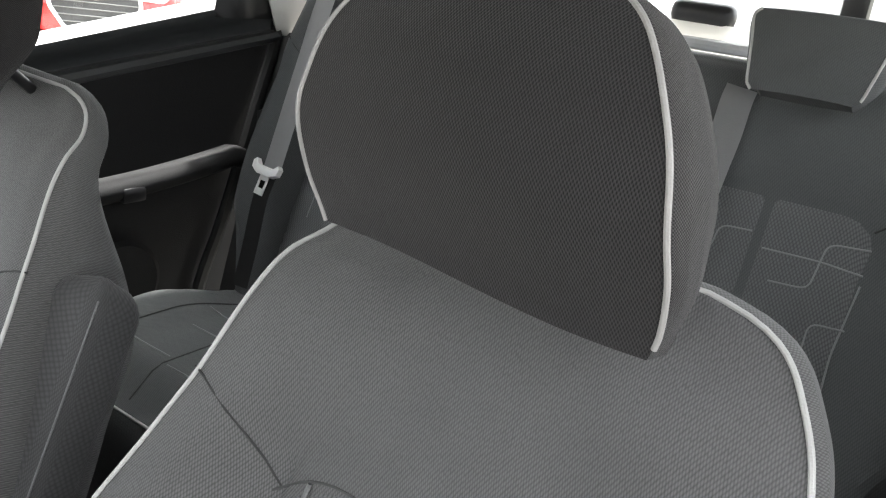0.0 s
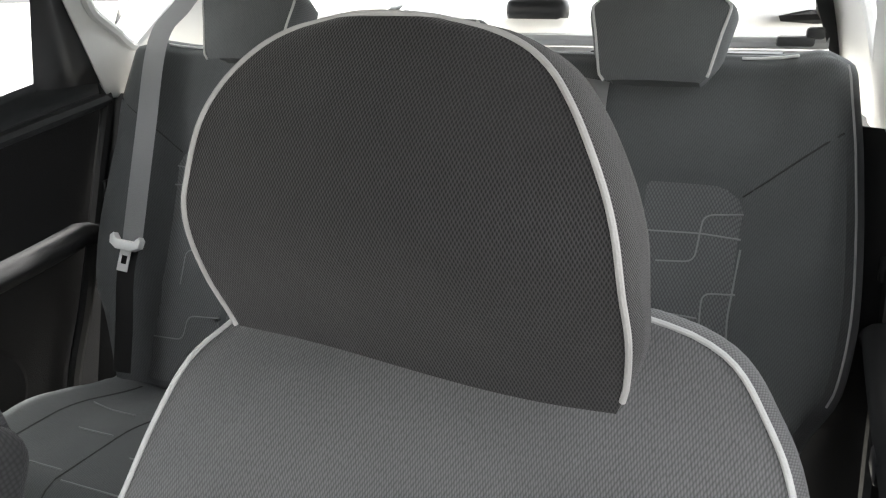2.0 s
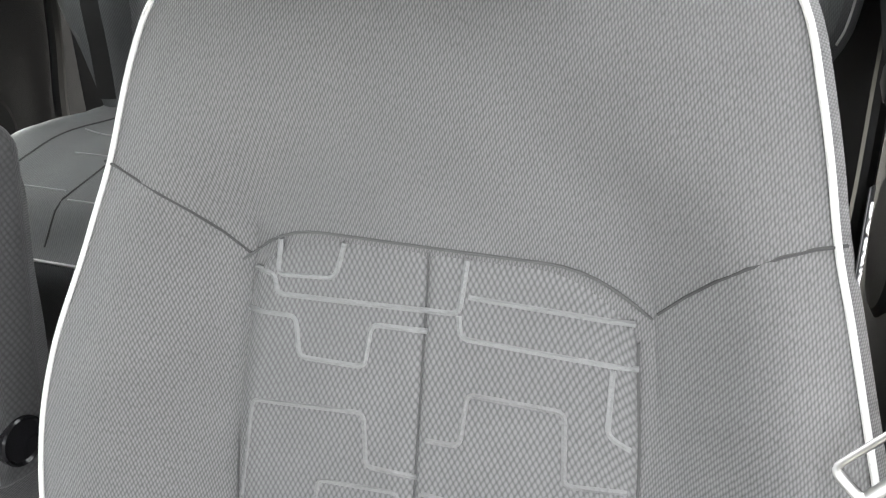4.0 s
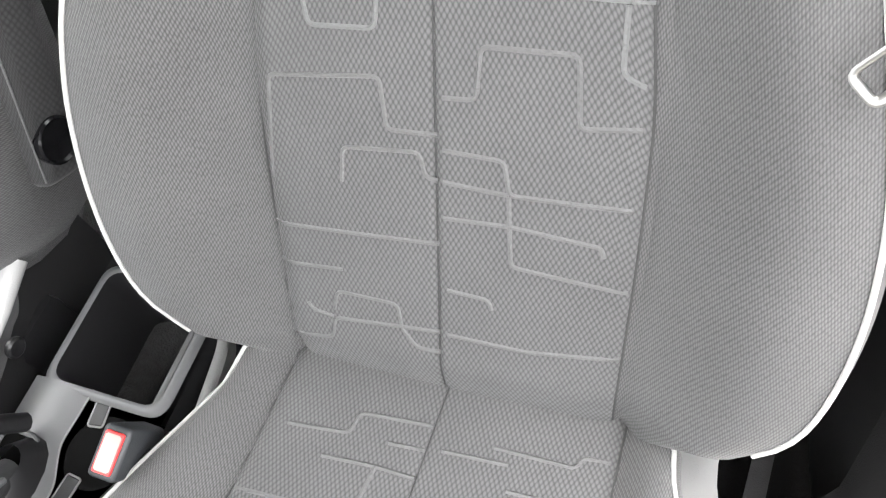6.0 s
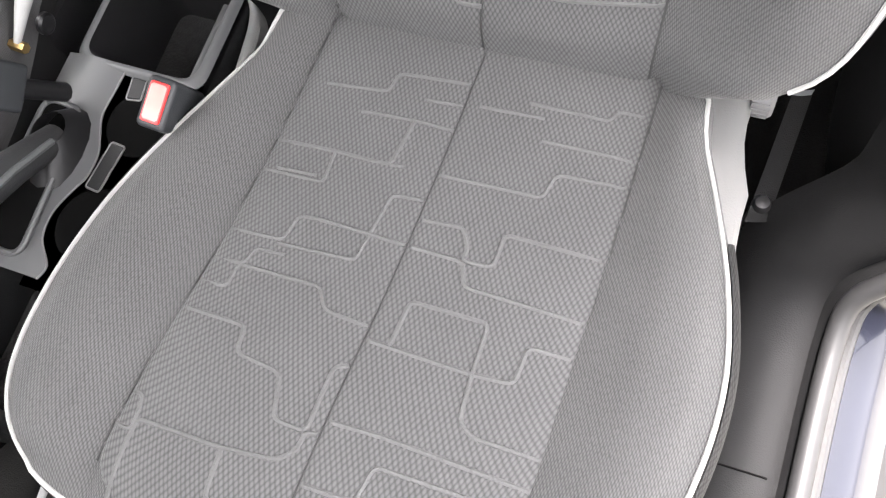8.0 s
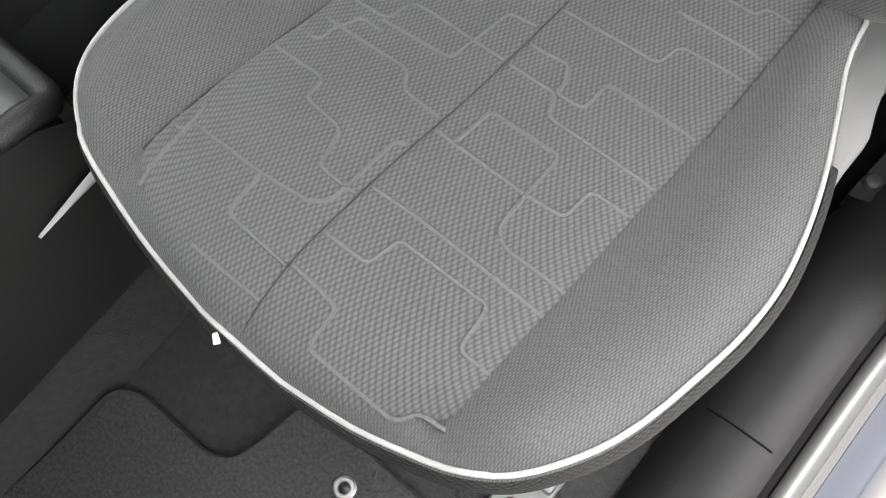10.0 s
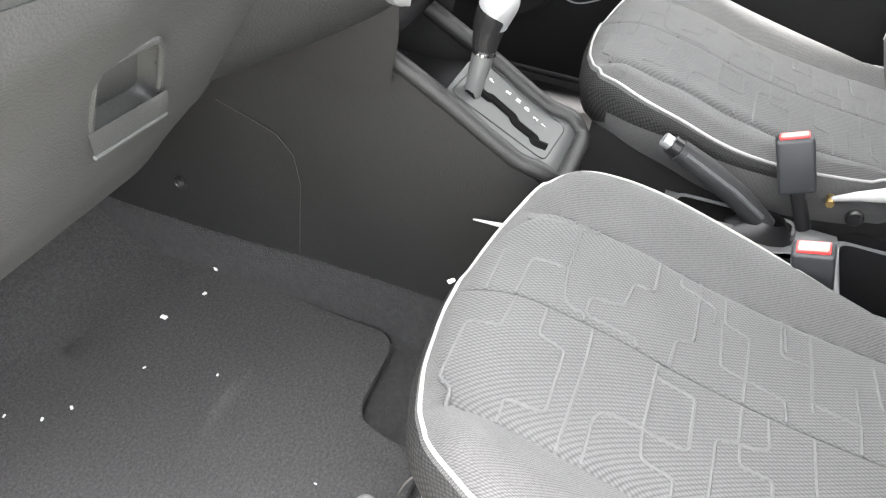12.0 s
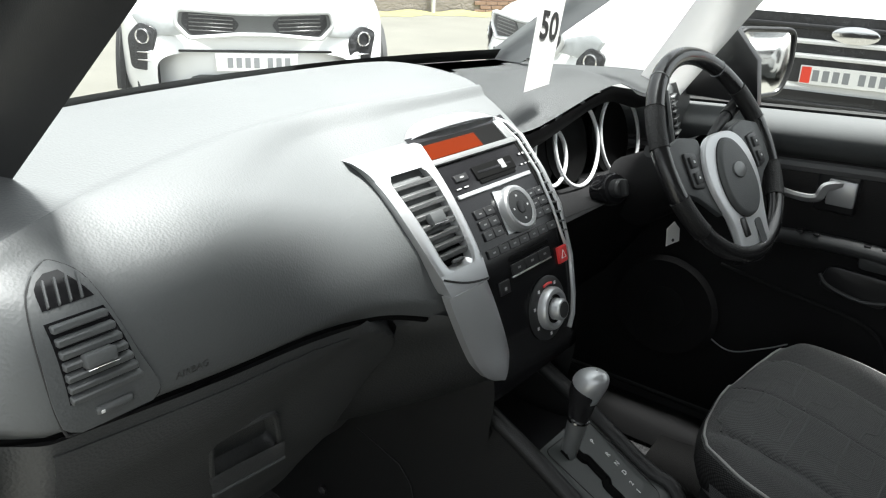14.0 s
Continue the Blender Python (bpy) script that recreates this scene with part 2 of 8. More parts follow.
def prism(outline, depth, bevel=0.0, seg=2, m=None):
    """A plate: a closed 2D outline in x, y, extruded to z = depth."""
    bm = bmesh.new()
    lo = [bm.verts.new((x, y, 0)) for x, y in outline]
    hi = [bm.verts.new((x, y, depth)) for x, y in outline]
    n = len(outline)
    bm.faces.new(lo)
    bm.faces.new(hi)
    for i in range(n):
        bm.faces.new((lo[i], lo[(i + 1) % n], hi[(i + 1) % n], hi[i]))
    bmesh.ops.recalc_face_normals(bm, faces=bm.faces)
    if bevel:
        top = [e for e in bm.edges if all(v in hi for v in e.verts)]
        bmesh.ops.bevel(bm, geom=top, offset=bevel, segments=seg, affect="EDGES", profile=0.5)
    if m is not None:
        bm.transform(m)
    return bm


def tube(points, radius, sides=8, closed=False, flat=1.0):
    """A round cord along points; radius may be a function of 0..1."""
    pts = [Vector(p) for p in points]
    n = len(pts)
    bm = bmesh.new()
    rings, up = [], None
    for i, p in enumerate(pts):
        a = pts[(i - 1) % n] if closed or i else pts[0]
        b = pts[(i + 1) % n] if closed or i < n - 1 else pts[-1]
        t = (b - a).normalized() if (b - a).length > 1e-9 else Vector((0, 0, 1))
        if up is None:
            up = t.orthogonal().normalized()
        up = (up - t * up.dot(t)).normalized()
        side = t.cross(up)
        r = radius(i / max(1, n - 1)) if callable(radius) else radius
        rings.append([bm.verts.new(p + (up * math.cos(k * math.tau / sides) + side * flat * math.sin(k * math.tau / sides)) * r) for k in range(sides)])
    for i in range(n if closed else n - 1):
        a, b = rings[i], rings[(i + 1) % n]
        for k in range(sides):
            bm.faces.new((a[k], a[(k + 1) % sides], b[(k + 1) % sides], b[k]))
    if not closed:
        bm.faces.new(rings[0])
        bm.faces.new(rings[-1])
    return bm


def lathe(profile, sides=32, m=None):
    """A turned form: profile of (radius, height) about z."""
    bm = bmesh.new()
    rings = []
    for r, h in profile:
        rings.append([bm.verts.new((r * math.cos(k * math.tau / sides), r * math.sin(k * math.tau / sides), h)) for k in range(sides)])
    for a, b in zip(rings, rings[1:]):
        for k in range(sides):
            bm.faces.new((a[k], a[(k + 1) % sides], b[(k + 1) % sides], b[k]))
    bm.faces.new(rings[0])
    bm.faces.new(rings[-1])
    if m is not None:
        bm.transform(m)
    return bm


def rounded(points, r, seg=5, closed=False):
    """A polyline with its corners rounded."""
    pts = [Vector(p) for p in points]
    out = []
    n = len(pts)
    for i, p in enumerate(pts):
        if not closed and i in (0, n - 1):
            out.append(p)
            continue
        a, b = pts[(i - 1) % n], pts[(i + 1) % n]
        ra = min(r, 0.48 * (a - p).length, 0.48 * (b - p).length)
        p0, p1 = p + (a - p).normalized() * ra, p + (b - p).normalized() * ra
        for k in range(seg + 1):
            t = k / seg
            out.append(p0 * (1 - t) ** 2 + p * 2 * t * (1 - t) + p1 * t * t)
    return out


def lerp(table, x):
    """Smooth reading of a table of (x, value): a cubic through its rows."""
    if x <= table[0][0]:
        return table[0][1]
    n = len(table)
    for i in range(n - 1):
        (a, va), (b, vb) = table[i], table[i + 1]
        if x <= b:
            t = (x - a) / (b - a)
            ma = (vb - table[i - 1][1]) / (b - table[i - 1][0]) if i else (vb - va) / (b - a)
            mb = (table[i + 2][1] - va) / (table[i + 2][0] - a) if i + 2 < n else (vb - va) / (b - a)
            h = b - a
            return (2 * t ** 3 - 3 * t * t + 1) * va + (t ** 3 - 2 * t * t + t) * h * ma + (3 * t * t - 2 * t ** 3) * vb + (t ** 3 - t * t) * h * mb
    return table[-1][1]


def spline(points, per=8, closed=False):
    """Catmull-Rom through the points."""
    p = [Vector(q) for q in points]
    n = len(p)
    out = []
    for i in range(n if closed else n - 1):
        p0 = p[(i - 1) % n] if closed or i else p[0]
        p1, p2 = p[i], p[(i + 1) % n]
        p3 = p[(i + 2) % n] if closed or i + 2 < n else p[-1]
        for k in range(per):
            t = k / per
            out.append(0.5 * ((2 * p1) + (p2 - p0) * t + (2 * p0 - 5 * p1 + 4 * p2 - p3) * t * t + (3 * p1 - p0 - 3 * p2 + p3) * t ** 3))
    if not closed:
        out.append(p[-1])
    return out


def smoothstep(a, b, x):
    t = min(1, max(0, (x - a) / (b - a)))
    return t * t * (3 - 2 * t)


def text_mesh(body, size, depth=0.0004, bold=False):
    cu = bpy.data.curves.new("lettering", "FONT")
    cu.body, cu.size, cu.extrude, cu.align_x, cu.align_y = body, size, depth, "CENTER", "CENTER"
    cu.resolution_u = 3
    if bold:
        cu.offset = size * 0.02
    ob = bpy.data.objects.new("lettering", cu)
    scene.collection.objects.link(ob)
    me = bpy.data.meshes.new_from_object(ob)
    bm = bmesh.new()
    bm.from_mesh(me)
    bpy.data.objects.remove(ob)
    bpy.data.meshes.remove(me)
    return bm


# ---- front seats ----
RECLINE = radians(26.8)
BACK_UP = Vector((0, -math.sin(RECLINE), math.cos(RECLINE)))
BACK_OUT = Vector((0, math.cos(RECLINE), math.sin(RECLINE)))
BACK_FOOT = Vector((0, 0, 0.30))
BACK_WIDTH = [(-0.03, 0.168), (0.0, 0.180), (0.018, 0.194), (0.033, 0.222), (0.05, 0.241), (0.065, 0.255), (0.09, 0.268), (0.13, 0.277), (0.175, 0.281), (0.215, 0.280), (0.26, 0.275),
              (0.31, 0.264), (0.355, 0.252), (0.402, 0.239), (0.439, 0.228), (0.479, 0.219), (0.518, 0.209), (0.555, 0.198), (0.583, 0.183), (0.601, 0.171), (0.613, 0.157), (0.622, 0.136), (0.627, 0.112)]
BOLSTER = [(-0.03, 0.02), (0.03, 0.038), (0.08, 0.052), (0.16, 0.060), (0.30, 0.062), (0.38, 0.051), (0.45, 0.045), (0.52, 0.042), (0.555, 0.034), (0.585, 0.016), (0.627, 0.008)]


def insert_half(u):
    return 0.147 + 0.004 * math.sin(u * 8) - 0.010 * smoothstep(0.25, 0.40, u)


def back_out(s, u):
    """How far the backrest's front stands out at s across and u up."""
    w = lerp(BACK_WIDTH, u)
    a = abs(s)
    wi = insert_half(u) * (1 - smoothstep(0.395, 0.56, u))
    t = max(0.0, a - wi) / max(0.02, w - wi)
    flat = 0.020 * smoothstep(0.375, 0.49, u) - 0.016 * smoothstep(0.0, 0.055, 0.040 - u)
    full = min(1.0, max(0.0, w - wi) / 0.08)
    rise = (lerp(BOLSTER, u) - flat) * full * smoothstep(0.0, 0.75, t) - 0.004 * full * smoothstep(0.85, 1.0, t)
    valley = -0.006 * math.exp(-((a - wi) / 0.008) ** 2) * (1 - smoothstep(0.40, 0.42, u))
    return flat + rise + valley + 0.004 * (1 - min(1, a / 0.15) ** 2)


def back_at(s, u, lift=0.0):
    return BACK_FOOT + Vector((s, 0, 0)) + BACK_UP * u + BACK_OUT * (back_out(s, u) + lift)


RIM_OUT = []


def pillow(nu, nv, place, uv, rings, out_dir, depth=None, swell=None):
    """A padded form: a front sheet place(u, v), then rings round its rim given as (outward, along the back direction), closed behind."""
    bm = grid(nu, nv, place, uv)
    bm.verts.ensure_lookup_table()
    lay = bm.loops.layers.uv.active
    idx = lambda i, j: bm.verts[i * (nv + 1) + j]
    rim = [idx(0, j) for j in range(nv + 1)] + [idx(i, nv) for i in range(1, nu + 1)] + [idx(nu, j) for j in range(nv - 1, -1, -1)] + [idx(i, 0) for i in range(nu - 1, 0, -1)]
    base = [v.co.copy() for v in rim]
    n = len(rim)
    mid = sum(base, Vector()) / n
    dirs = []
    for i in range(n):
        t = base[(i + 1) % n] - base[i - 1]
        d = t.cross(out_dir)
        d = d.normalized() if d.length > 1e-9 else Vector()
        if d.dot(base[i] - mid) < 0:
            d = -d
        dirs.append(d)
    for _ in range(3):
        dirs = [(dirs[i - 1] + dirs[i] * 2 + dirs[(i + 1) % n]).normalized() for i in range(n)]
    RIM_OUT[:] = dirs
    last, run = rim, 0.0
    for o, b in rings:
        ring = [bm.verts.new(base[i] + dirs[i] * o * (swell(base[i]) if swell else 1.0) - out_dir * b * (depth(base[i]) if depth else 1.0)) for i in range(n)]
        arc = 0.0
        for i in range(n):
            k = (i + 1) % n
            fa = bm.faces.new((last[i], last[k], ring[k], ring[i]))
            step = (base[k] - base[i]).length
            for lp, c in zip(fa.loops, ((arc, run), (arc + step, run), (arc + step, b), (arc, b))):
                lp[lay].uv = c
            arc += step
        last, run = ring, b
    bm.faces.new(last)
    return bm, base


CUSH_WIDTH = [(-0.04, 0.165), (0.0, 0.190), (0.03, 0.196), (0.08, 0.216), (0.145, 0.241), (0.21, 0.258), (0.26, 0.262), (0.31, 0.258), (0.36, 0.250),
              (0.395, 0.235), (0.425, 0.210), (0.444, 0.177), (0.456, 0.137), (0.466, 0.094), (0.473, 0.040)]
CUSH_TOP = [(-0.04, 0.292), (0.0, 0.297), (0.12, 0.309), (0.20, 0.322), (0.25, 0.333), (0.31, 0.350), (0.36, 0.360), (0.40, 0.366), (0.43, 0.363), (0.455, 0.355), (0.475, 0.343)]


OUTER_CUT = [(-0.04, 0.0), (0.10, 0.002), (0.20, 0.007), (0.30, 0.014), (0.38, 0.019), (0.43, 0.016), (0.473, 0.002)]


def cush_top(s, y):
    w = lerp(CUSH_WIDTH, y)
    a = abs(s)
    t = max(0.0, a - 0.152) / max(0.05, w - 0.152) if w > 0.16 else 0
    side = 0.020 * smoothstep(0, 0.6, t) - 0.014 * smoothstep(0.75, 1.0, t)
    edge = -0.010 * smoothstep(0.6, 1.0, (y - 0.40) / 0.075) * smoothstep(0.3, 1.0, a / max(0.05, w))
    valley = -0.005 * math.exp(-((a - 0.152) / 0.007) ** 2) * (1 - smoothstep(0.43, 0.45, y))
    return lerp(CUSH_TOP, y) + side * (1 - smoothstep(0.40, 0.46, y)) + edge + valley + 0.003 * (1 - min(1, a / 0.15) ** 2)


VALANCE_OUT = [(-0.13, 0.060), (-0.03, 0.052), (0.02, 0.050), (0.05, 0.052), (0.09, 0.036), (0.13, 0.026), (0.20, 0.016), (0.30, 0.009), (0.43, 0.006)]


# stitched lines: runs in (across, along) with square turns that are then rounded
def run(stitches, *points):
    stitches.append(points)


BACK_STITCH = []
run(BACK_STITCH, (0.111, 0.397), (0.114, 0.371), (0.068, 0.375), (0.060, 0.401))
run(BACK_STITCH, (0.135, 0.372), (0.116, 0.371), (0.114, 0.357), (-0.003, 0.363), (-0.024, 0.364), (-0.028, 0.401))
run(BACK_STITCH, (-0.024, 0.363), (-0.026, 0.348), (-0.141, 0.346))
run(BACK_STITCH, (-0.030, 0.376), (-0.136, 0.374))
run(BACK_STITCH, (-0.126, 0.344), (-0.127, 0.301), (-0.142, 0.294))
run(BACK_STITCH, (0.141, 0.341), (0.098, 0.343), (0.094, 0.314), (0.042, 0.316), (0.038, 0.347), (-0.003, 0.349))
run(BACK_STITCH, (0.143, 0.187), (0.133, 0.274), (0.041, 0.283), (0.037, 0.244), (-0.002, 0.245))
run(BACK_STITCH, (-0.007, 0.273), (-0.031, 0.274), (-0.034, 0.311), (-0.099, 0.311), (-0.103, 0.262), (-0.143, 0.266))
run(BACK_STITCH, (0.078, 0.196), (0.075, 0.225), (0.012, 0.230), (0.008, 0.211), (-0.002, 0.209))
run(BACK_STITCH, (-0.006, 0.234), (-0.052, 0.232), (-0.056, 0.206), (-0.143, 0.207))
run(BACK_STITCH, (-0.006, 0.209), (-0.056, 0.206))
run(BACK_STITCH, (-0.056, 0.205), (-0.057, 0.181), (-0.059, 0.147), (-0.150, 0.140))
run(BACK_STITCH, (-0.006, 0.179), (-0.057, 0.181), (-0.125, 0.175), (-0.127, 0.167))
run(BACK_STITCH, (0.153, 0.146), (-0.002, 0.156))
run(BACK_STITCH, (0.152, 0.108), (0.085, 0.114))
run(BACK_STITCH, (0.147, 0.032), (0.101, 0.040), (0.097, 0.062), (0.034, 0.069), (-0.001, 0.072))
run(BACK_STITCH, (0.123, 0.072), (0.118, 0.065), (0.098, 0.063))
run(BACK_STITCH, (0.097, 0.071), (0.092, 0.091), (0.036, 0.091), (0.033, 0.067), (0.020, 0.051), (-0.001, 0.051))
run(BACK_STITCH, (-0.008, 0.115), (-0.042, 0.113), (-0.045, 0.104))
run(BACK_STITCH, (-0.008, 0.071), (-0.075, 0.070), (-0.152, 0.079))
CUSH_STITCH = []
run(CUSH_STITCH, (0.127, 0.061), (0.069, 0.056), (0.066, 0.036), (0.001, 0.032))
run(CUSH_STITCH, (0.033, 0.056), (0.001, 0.054))
run(CUSH_STITCH, (0.085, 0.081), (0.036, 0.078), (0.001, 0.079))
run(CUSH_STITCH, (0.036, 0.078), (0.041, 0.124), (0.094, 0.124), (0.146, 0.126))
run(CUSH_STITCH, (0.041, 0.124), (0.028, 0.123))
run(CUSH_STITCH, (0.146, 0.156), (0.089, 0.155), (0.091, 0.125))
run(CUSH_STITCH, (0.134, 0.152), (0.097, 0.150))
run(CUSH_STITCH, (0.002, 0.148), (0.028, 0.150), (0.034, 0.214), (0.101, 0.218))
run(CUSH_STITCH, (0.147, 0.216), (0.098, 0.214), (0.095, 0.190), (0.080, 0.188), (0.001, 0.190))
run(CUSH_STITCH, (0.147, 0.244), (0.119, 0.243), (0.116, 0.227), (0.090, 0.226))
run(CUSH_STITCH, (0.147, 0.265), (0.122, 0.265), (0.123, 0.244), (0.050, 0.243), (0.038, 0.260), (0.001, 0.262))
run(CUSH_STITCH, (0.142, 0.290), (0.090, 0.290), (0.086, 0.311), (0.047, 0.315), (0.036, 0.347), (0.010, 0.348), (0.011, 0.298), (0.001, 0.294))
run(CUSH_STITCH, (0.147, 0.386), (0.132, 0.387), (0.137, 0.361), (0.147, 0.361))
run(CUSH_STITCH, (0.131, 0.436), (0.132, 0.378), (0.066, 0.377), (0.022, 0.372), (0.011, 0.362), (0.010, 0.348), (0.001, 0.347))
run(CUSH_STITCH, (0.062, 0.377), (0.059, 0.412), (0.001, 0.414))
run(CUSH_STITCH, (-0.054, 0.037), (-0.121, 0.036), (-0.125, 0.026), (-0.146, 0.024))
run(CUSH_STITCH, (-0.013, 0.051), (-0.069, 0.048))
run(CUSH_STITCH, (-0.073, 0.069), (-0.147, 0.067))
run(CUSH_STITCH, (-0.004, 0.122), (-0.089, 0.119), (-0.093, 0.096), (-0.147, 0.092))
run(CUSH_STITCH, (-0.004, 0.165), (-0.038, 0.162), (-0.047, 0.178), (-0.047, 0.190), (-0.071, 0.188), (-0.071, 0.158), (-0.147, 0.158))
run(CUSH_STITCH, (-0.004, 0.190), (-0.047, 0.190), (-0.055, 0.210), (-0.147, 0.211))
run(CUSH_STITCH, (-0.020, 0.272), (-0.021, 0.233), (-0.083, 0.232), (-0.085, 0.273), (-0.088, 0.306), (-0.100, 0.315), (-0.147, 0.315))
run(CUSH_STITCH, (-0.004, 0.272), (-0.085, 0.273), (-0.115, 0.270), (-0.116, 0.241), (-0.147, 0.240))
run(CUSH_STITCH, (-0.004, 0.336), (-0.043, 0.334), (-0.147, 0.336))
run(CUSH_STITCH, (-0.004, 0.381), (-0.041, 0.380), (-0.045, 0.354), (-0.119, 0.353), (-0.123, 0.387), (-0.147, 0.387))
FRONT_STITCH = []
run(FRONT_STITCH, (0.067, 0.443), (0.001, 0.442))
run(FRONT_STITCH, (-0.003, 0.411), (-0.046, 0.414), (-0.046, 0.445), (-0.119, 0.445), (-0.129, 0.431), (-0.147, 0.429))


def stitch_bm(run, place, r=0.0021, turn=0.006, limit=0.147):
    flat = rounded([(max(-limit, min(limit, a)), b, 0) for a, b in run], turn, 4)
    dense = []
    for p, q in zip(flat, flat[1:]):
        k = max(1, int((q - p).length / 0.012))
        dense += [p + (q - p) * i / k for i in range(k)]
    dense.append(flat[-1])
    return tube([place(p.x, p.y) for p in dense], r, 6)


def front_seat(name, label, x, group, airbag_side):
    seat = thing(name, label, "car seat", pose(x, 0, 0), group)
    rows = [u for u, _ in BACK_WIDTH]
    lo, hi = rows[0], rows[-1]

    def place(u, v):
        h = lo + (hi - lo) * (1 - (1 - u) ** 1.35)
        return back_at(lerp(BACK_WIDTH, h) * (2 * v - 1), h)

    def uv(u, v):
        h = lo + (hi - lo) * (1 - (1 - u) ** 1.35)
        return (lerp(BACK_WIDTH, h) * (2 * v - 1), h)

    bm, rim = pillow(64, 56, place, uv, [(0.003, 0.004), (0.008, 0.016), (0.010, 0.036), (0.007, 0.060), (-0.006, 0.078), (-0.04, 0.090)], BACK_OUT, (lambda p: 0.30 + 1.70 * smoothstep(0.86, 0.66, p.z)) if x > 0 else None)
    part("backrest", bm, TWILL, seat, "grey twill cloth backrest with padded bolsters")
    # piping along the backrest's edge
    nv, nu = 56, 64
    side_r, top_r, side_l = rim[nv + 5: nv + nu], rim[nv + nu: 2 * nv + nu], rim[2 * nv + nu: 2 * nv + 2 * nu - 5]
    cord = [p + BACK_OUT * 0.001 for p in (side_r + top_r + side_l)]
    part("backrest_piping", tube(cord, 0.0021, 8), PIPE, seat, "pale grey piping cord")
    # knitted insert with a centre seam
    top = lambda s: 0.404 - 0.030 * max(0.0, (abs(s) - 0.075) / 0.07) ** 2.2
    inward = 0.004 if x < 0 else -0.004
    for sgn, nm in ((1, "backrest_insert"), (-1, "backrest_insert")):
        def ins(u, v, sgn=sgn):
            v = 0.5 - 0.5 * math.cos(math.pi * v)
            s = 0.0008 + (insert_half(0.2) - 0.0008) * v
            h = -0.02 + (top(s) + 0.02) * u
            s2 = 0.0008 + (insert_half(min(h, 0.36)) - 0.0038) * v
            rim_d = min(v, 1 - v) * 0.145
            return back_at(sgn * s2 + inward, h, 0.0026 - 0.0023 * math.exp(-(rim_d / 0.0022) ** 2) - (0.005 if u > 0.999 else 0))
        part(nm, grid(56, 22, ins, lambda u, v, sgn=sgn: (sgn * (0.5 - 0.5 * math.cos(math.pi * v)) * 0.147, u * 0.42)), KNIT, seat, "grey honeycomb knit insert panel")
    part("centre_seam", tube([back_at(inward, -0.015 + 0.0139 * i, 0.0006) for i in range(31)], 0.0006, 6), FOLD, seat)
    for sgn in (1, -1):
        part("insert_seam", tube([back_at(sgn * (insert_half(min(h, 0.36)) - 0.0030) + inward, h, 0.0006) for h in [-0.015 + 0.0130 * i for i in range(30)]], 0.0011, 6), FOLD, seat)
    part("insert_seam", tube([back_at(s + inward, top(s) + 0.001, 0.0004) for s in [-0.143 + 0.011 * i for i in range(27)]], 0.0011, 6), FOLD, seat)
    for run in BACK_STITCH:
        part("stitching", stitch_bm(run, lambda a, b: back_at(a * 0.985 + inward, b, 0.0020)), THREADPALE if min(b for _, b in run) > 0.29 else THREAD, seat)
    for sgn in (1, -1):
        line = [(0.142 + 0.10 * t, 0.381 + 0.062 * t + 0.015 * math.sin(t * 3.1)) for t in (0, .15, .3, .45, .6, .75, .9)]
        part("shoulder_seam", tube([back_at(sgn * a, b, 0.0002) for a, b in line], 0.0011, 5), SEAM, seat)
    # cushion
    ylo, yhi = CUSH_WIDTH[0][0], CUSH_WIDTH[-1][0]

    def cplace(u, v):
        y = ylo + (yhi - ylo) * (1 - (1 - u) ** 1.5)
        s = lerp(CUSH_WIDTH, y) * (2 * v - 1)
        cut = 1 - lerp(OUTER_CUT, y) / lerp(CUSH_WIDTH, y) if s * x > 0 else 1.0
        return Vector((s * cut, y, cush_top(s, y)))

    def cuv(u, v):
        y = ylo + (yhi - ylo) * (1 - (1 - u) ** 1.5)
        return (lerp(CUSH_WIDTH, y) * (2 * v - 1), y)

    bm, rim = pillow(64, 56, cplace, cuv, [(0.003, 0.004), (0.007, 0.016), (0.006, 0.045), (-0.004, 0.075), (-0.03, 0.10)], Vector((0, 0, 1)))
    part("cushion", bm, TWILL, seat, "grey twill cloth seat cushion with raised sides")
    side_r, front, side_l = rim[nv + 2: nv + nu], rim[nv + nu: 2 * nv + nu], rim[2 * nv + nu: 2 * nv + 2 * nu - 2]
    part("cushion_piping", tube([p + Vector((0, 0, 0.001)) for p in side_r + front + side_l], 0.0020, 8), PIPE, seat, "pale grey piping cord")
    # front skirt of darker mesh below the piping
    fs = range(nv + nu - 50, 2 * nv + nu + 51)
    drop = [(0.0035, 0.005), (0.0075, 0.012), (0.0095, 0.022), (0.0085, 0.045), (-0.001, 0.077), (-0.027, 0.102)]
    n_f = len(fs) - 1
    skirt = lambda u, v: rim[fs[round(u * n_f)]] + RIM_OUT[fs[round(u * n_f)]] * drop[round(v * 5)][0] - Vector((0, 0, drop[round(v * 5)][1] * (0.30 + 0.70 * smoothstep(0.02, 0.30, min(u, 1 - u)))))
    part("front_skirt", grid(n_f, 5, skirt, lambda u, v: (0.75 * u, 0.11 * v)), FRONTMESH, seat, "dark ribbed mesh front skirt")
    for sgn in (1, -1):
        def cin(u, v, sgn=sgn):
            v = 0.5 - 0.5 * math.cos(math.pi * v)
            s = 0.0008 + 0.1507 * v
            y = -0.03 + (0.03 + 0.470 - 0.055 * (s / 0.152) ** 3) * u
            rim_d = min(v, 1 - v) * 0.15
            return Vector((sgn * s, y, cush_top(sgn * s, y) + 0.0026 - (0.0011 if v < 0.5 else 0.0023) * math.exp(-(rim_d / 0.0022) ** 2) - (0.004 if u > 0.999 else 0)))
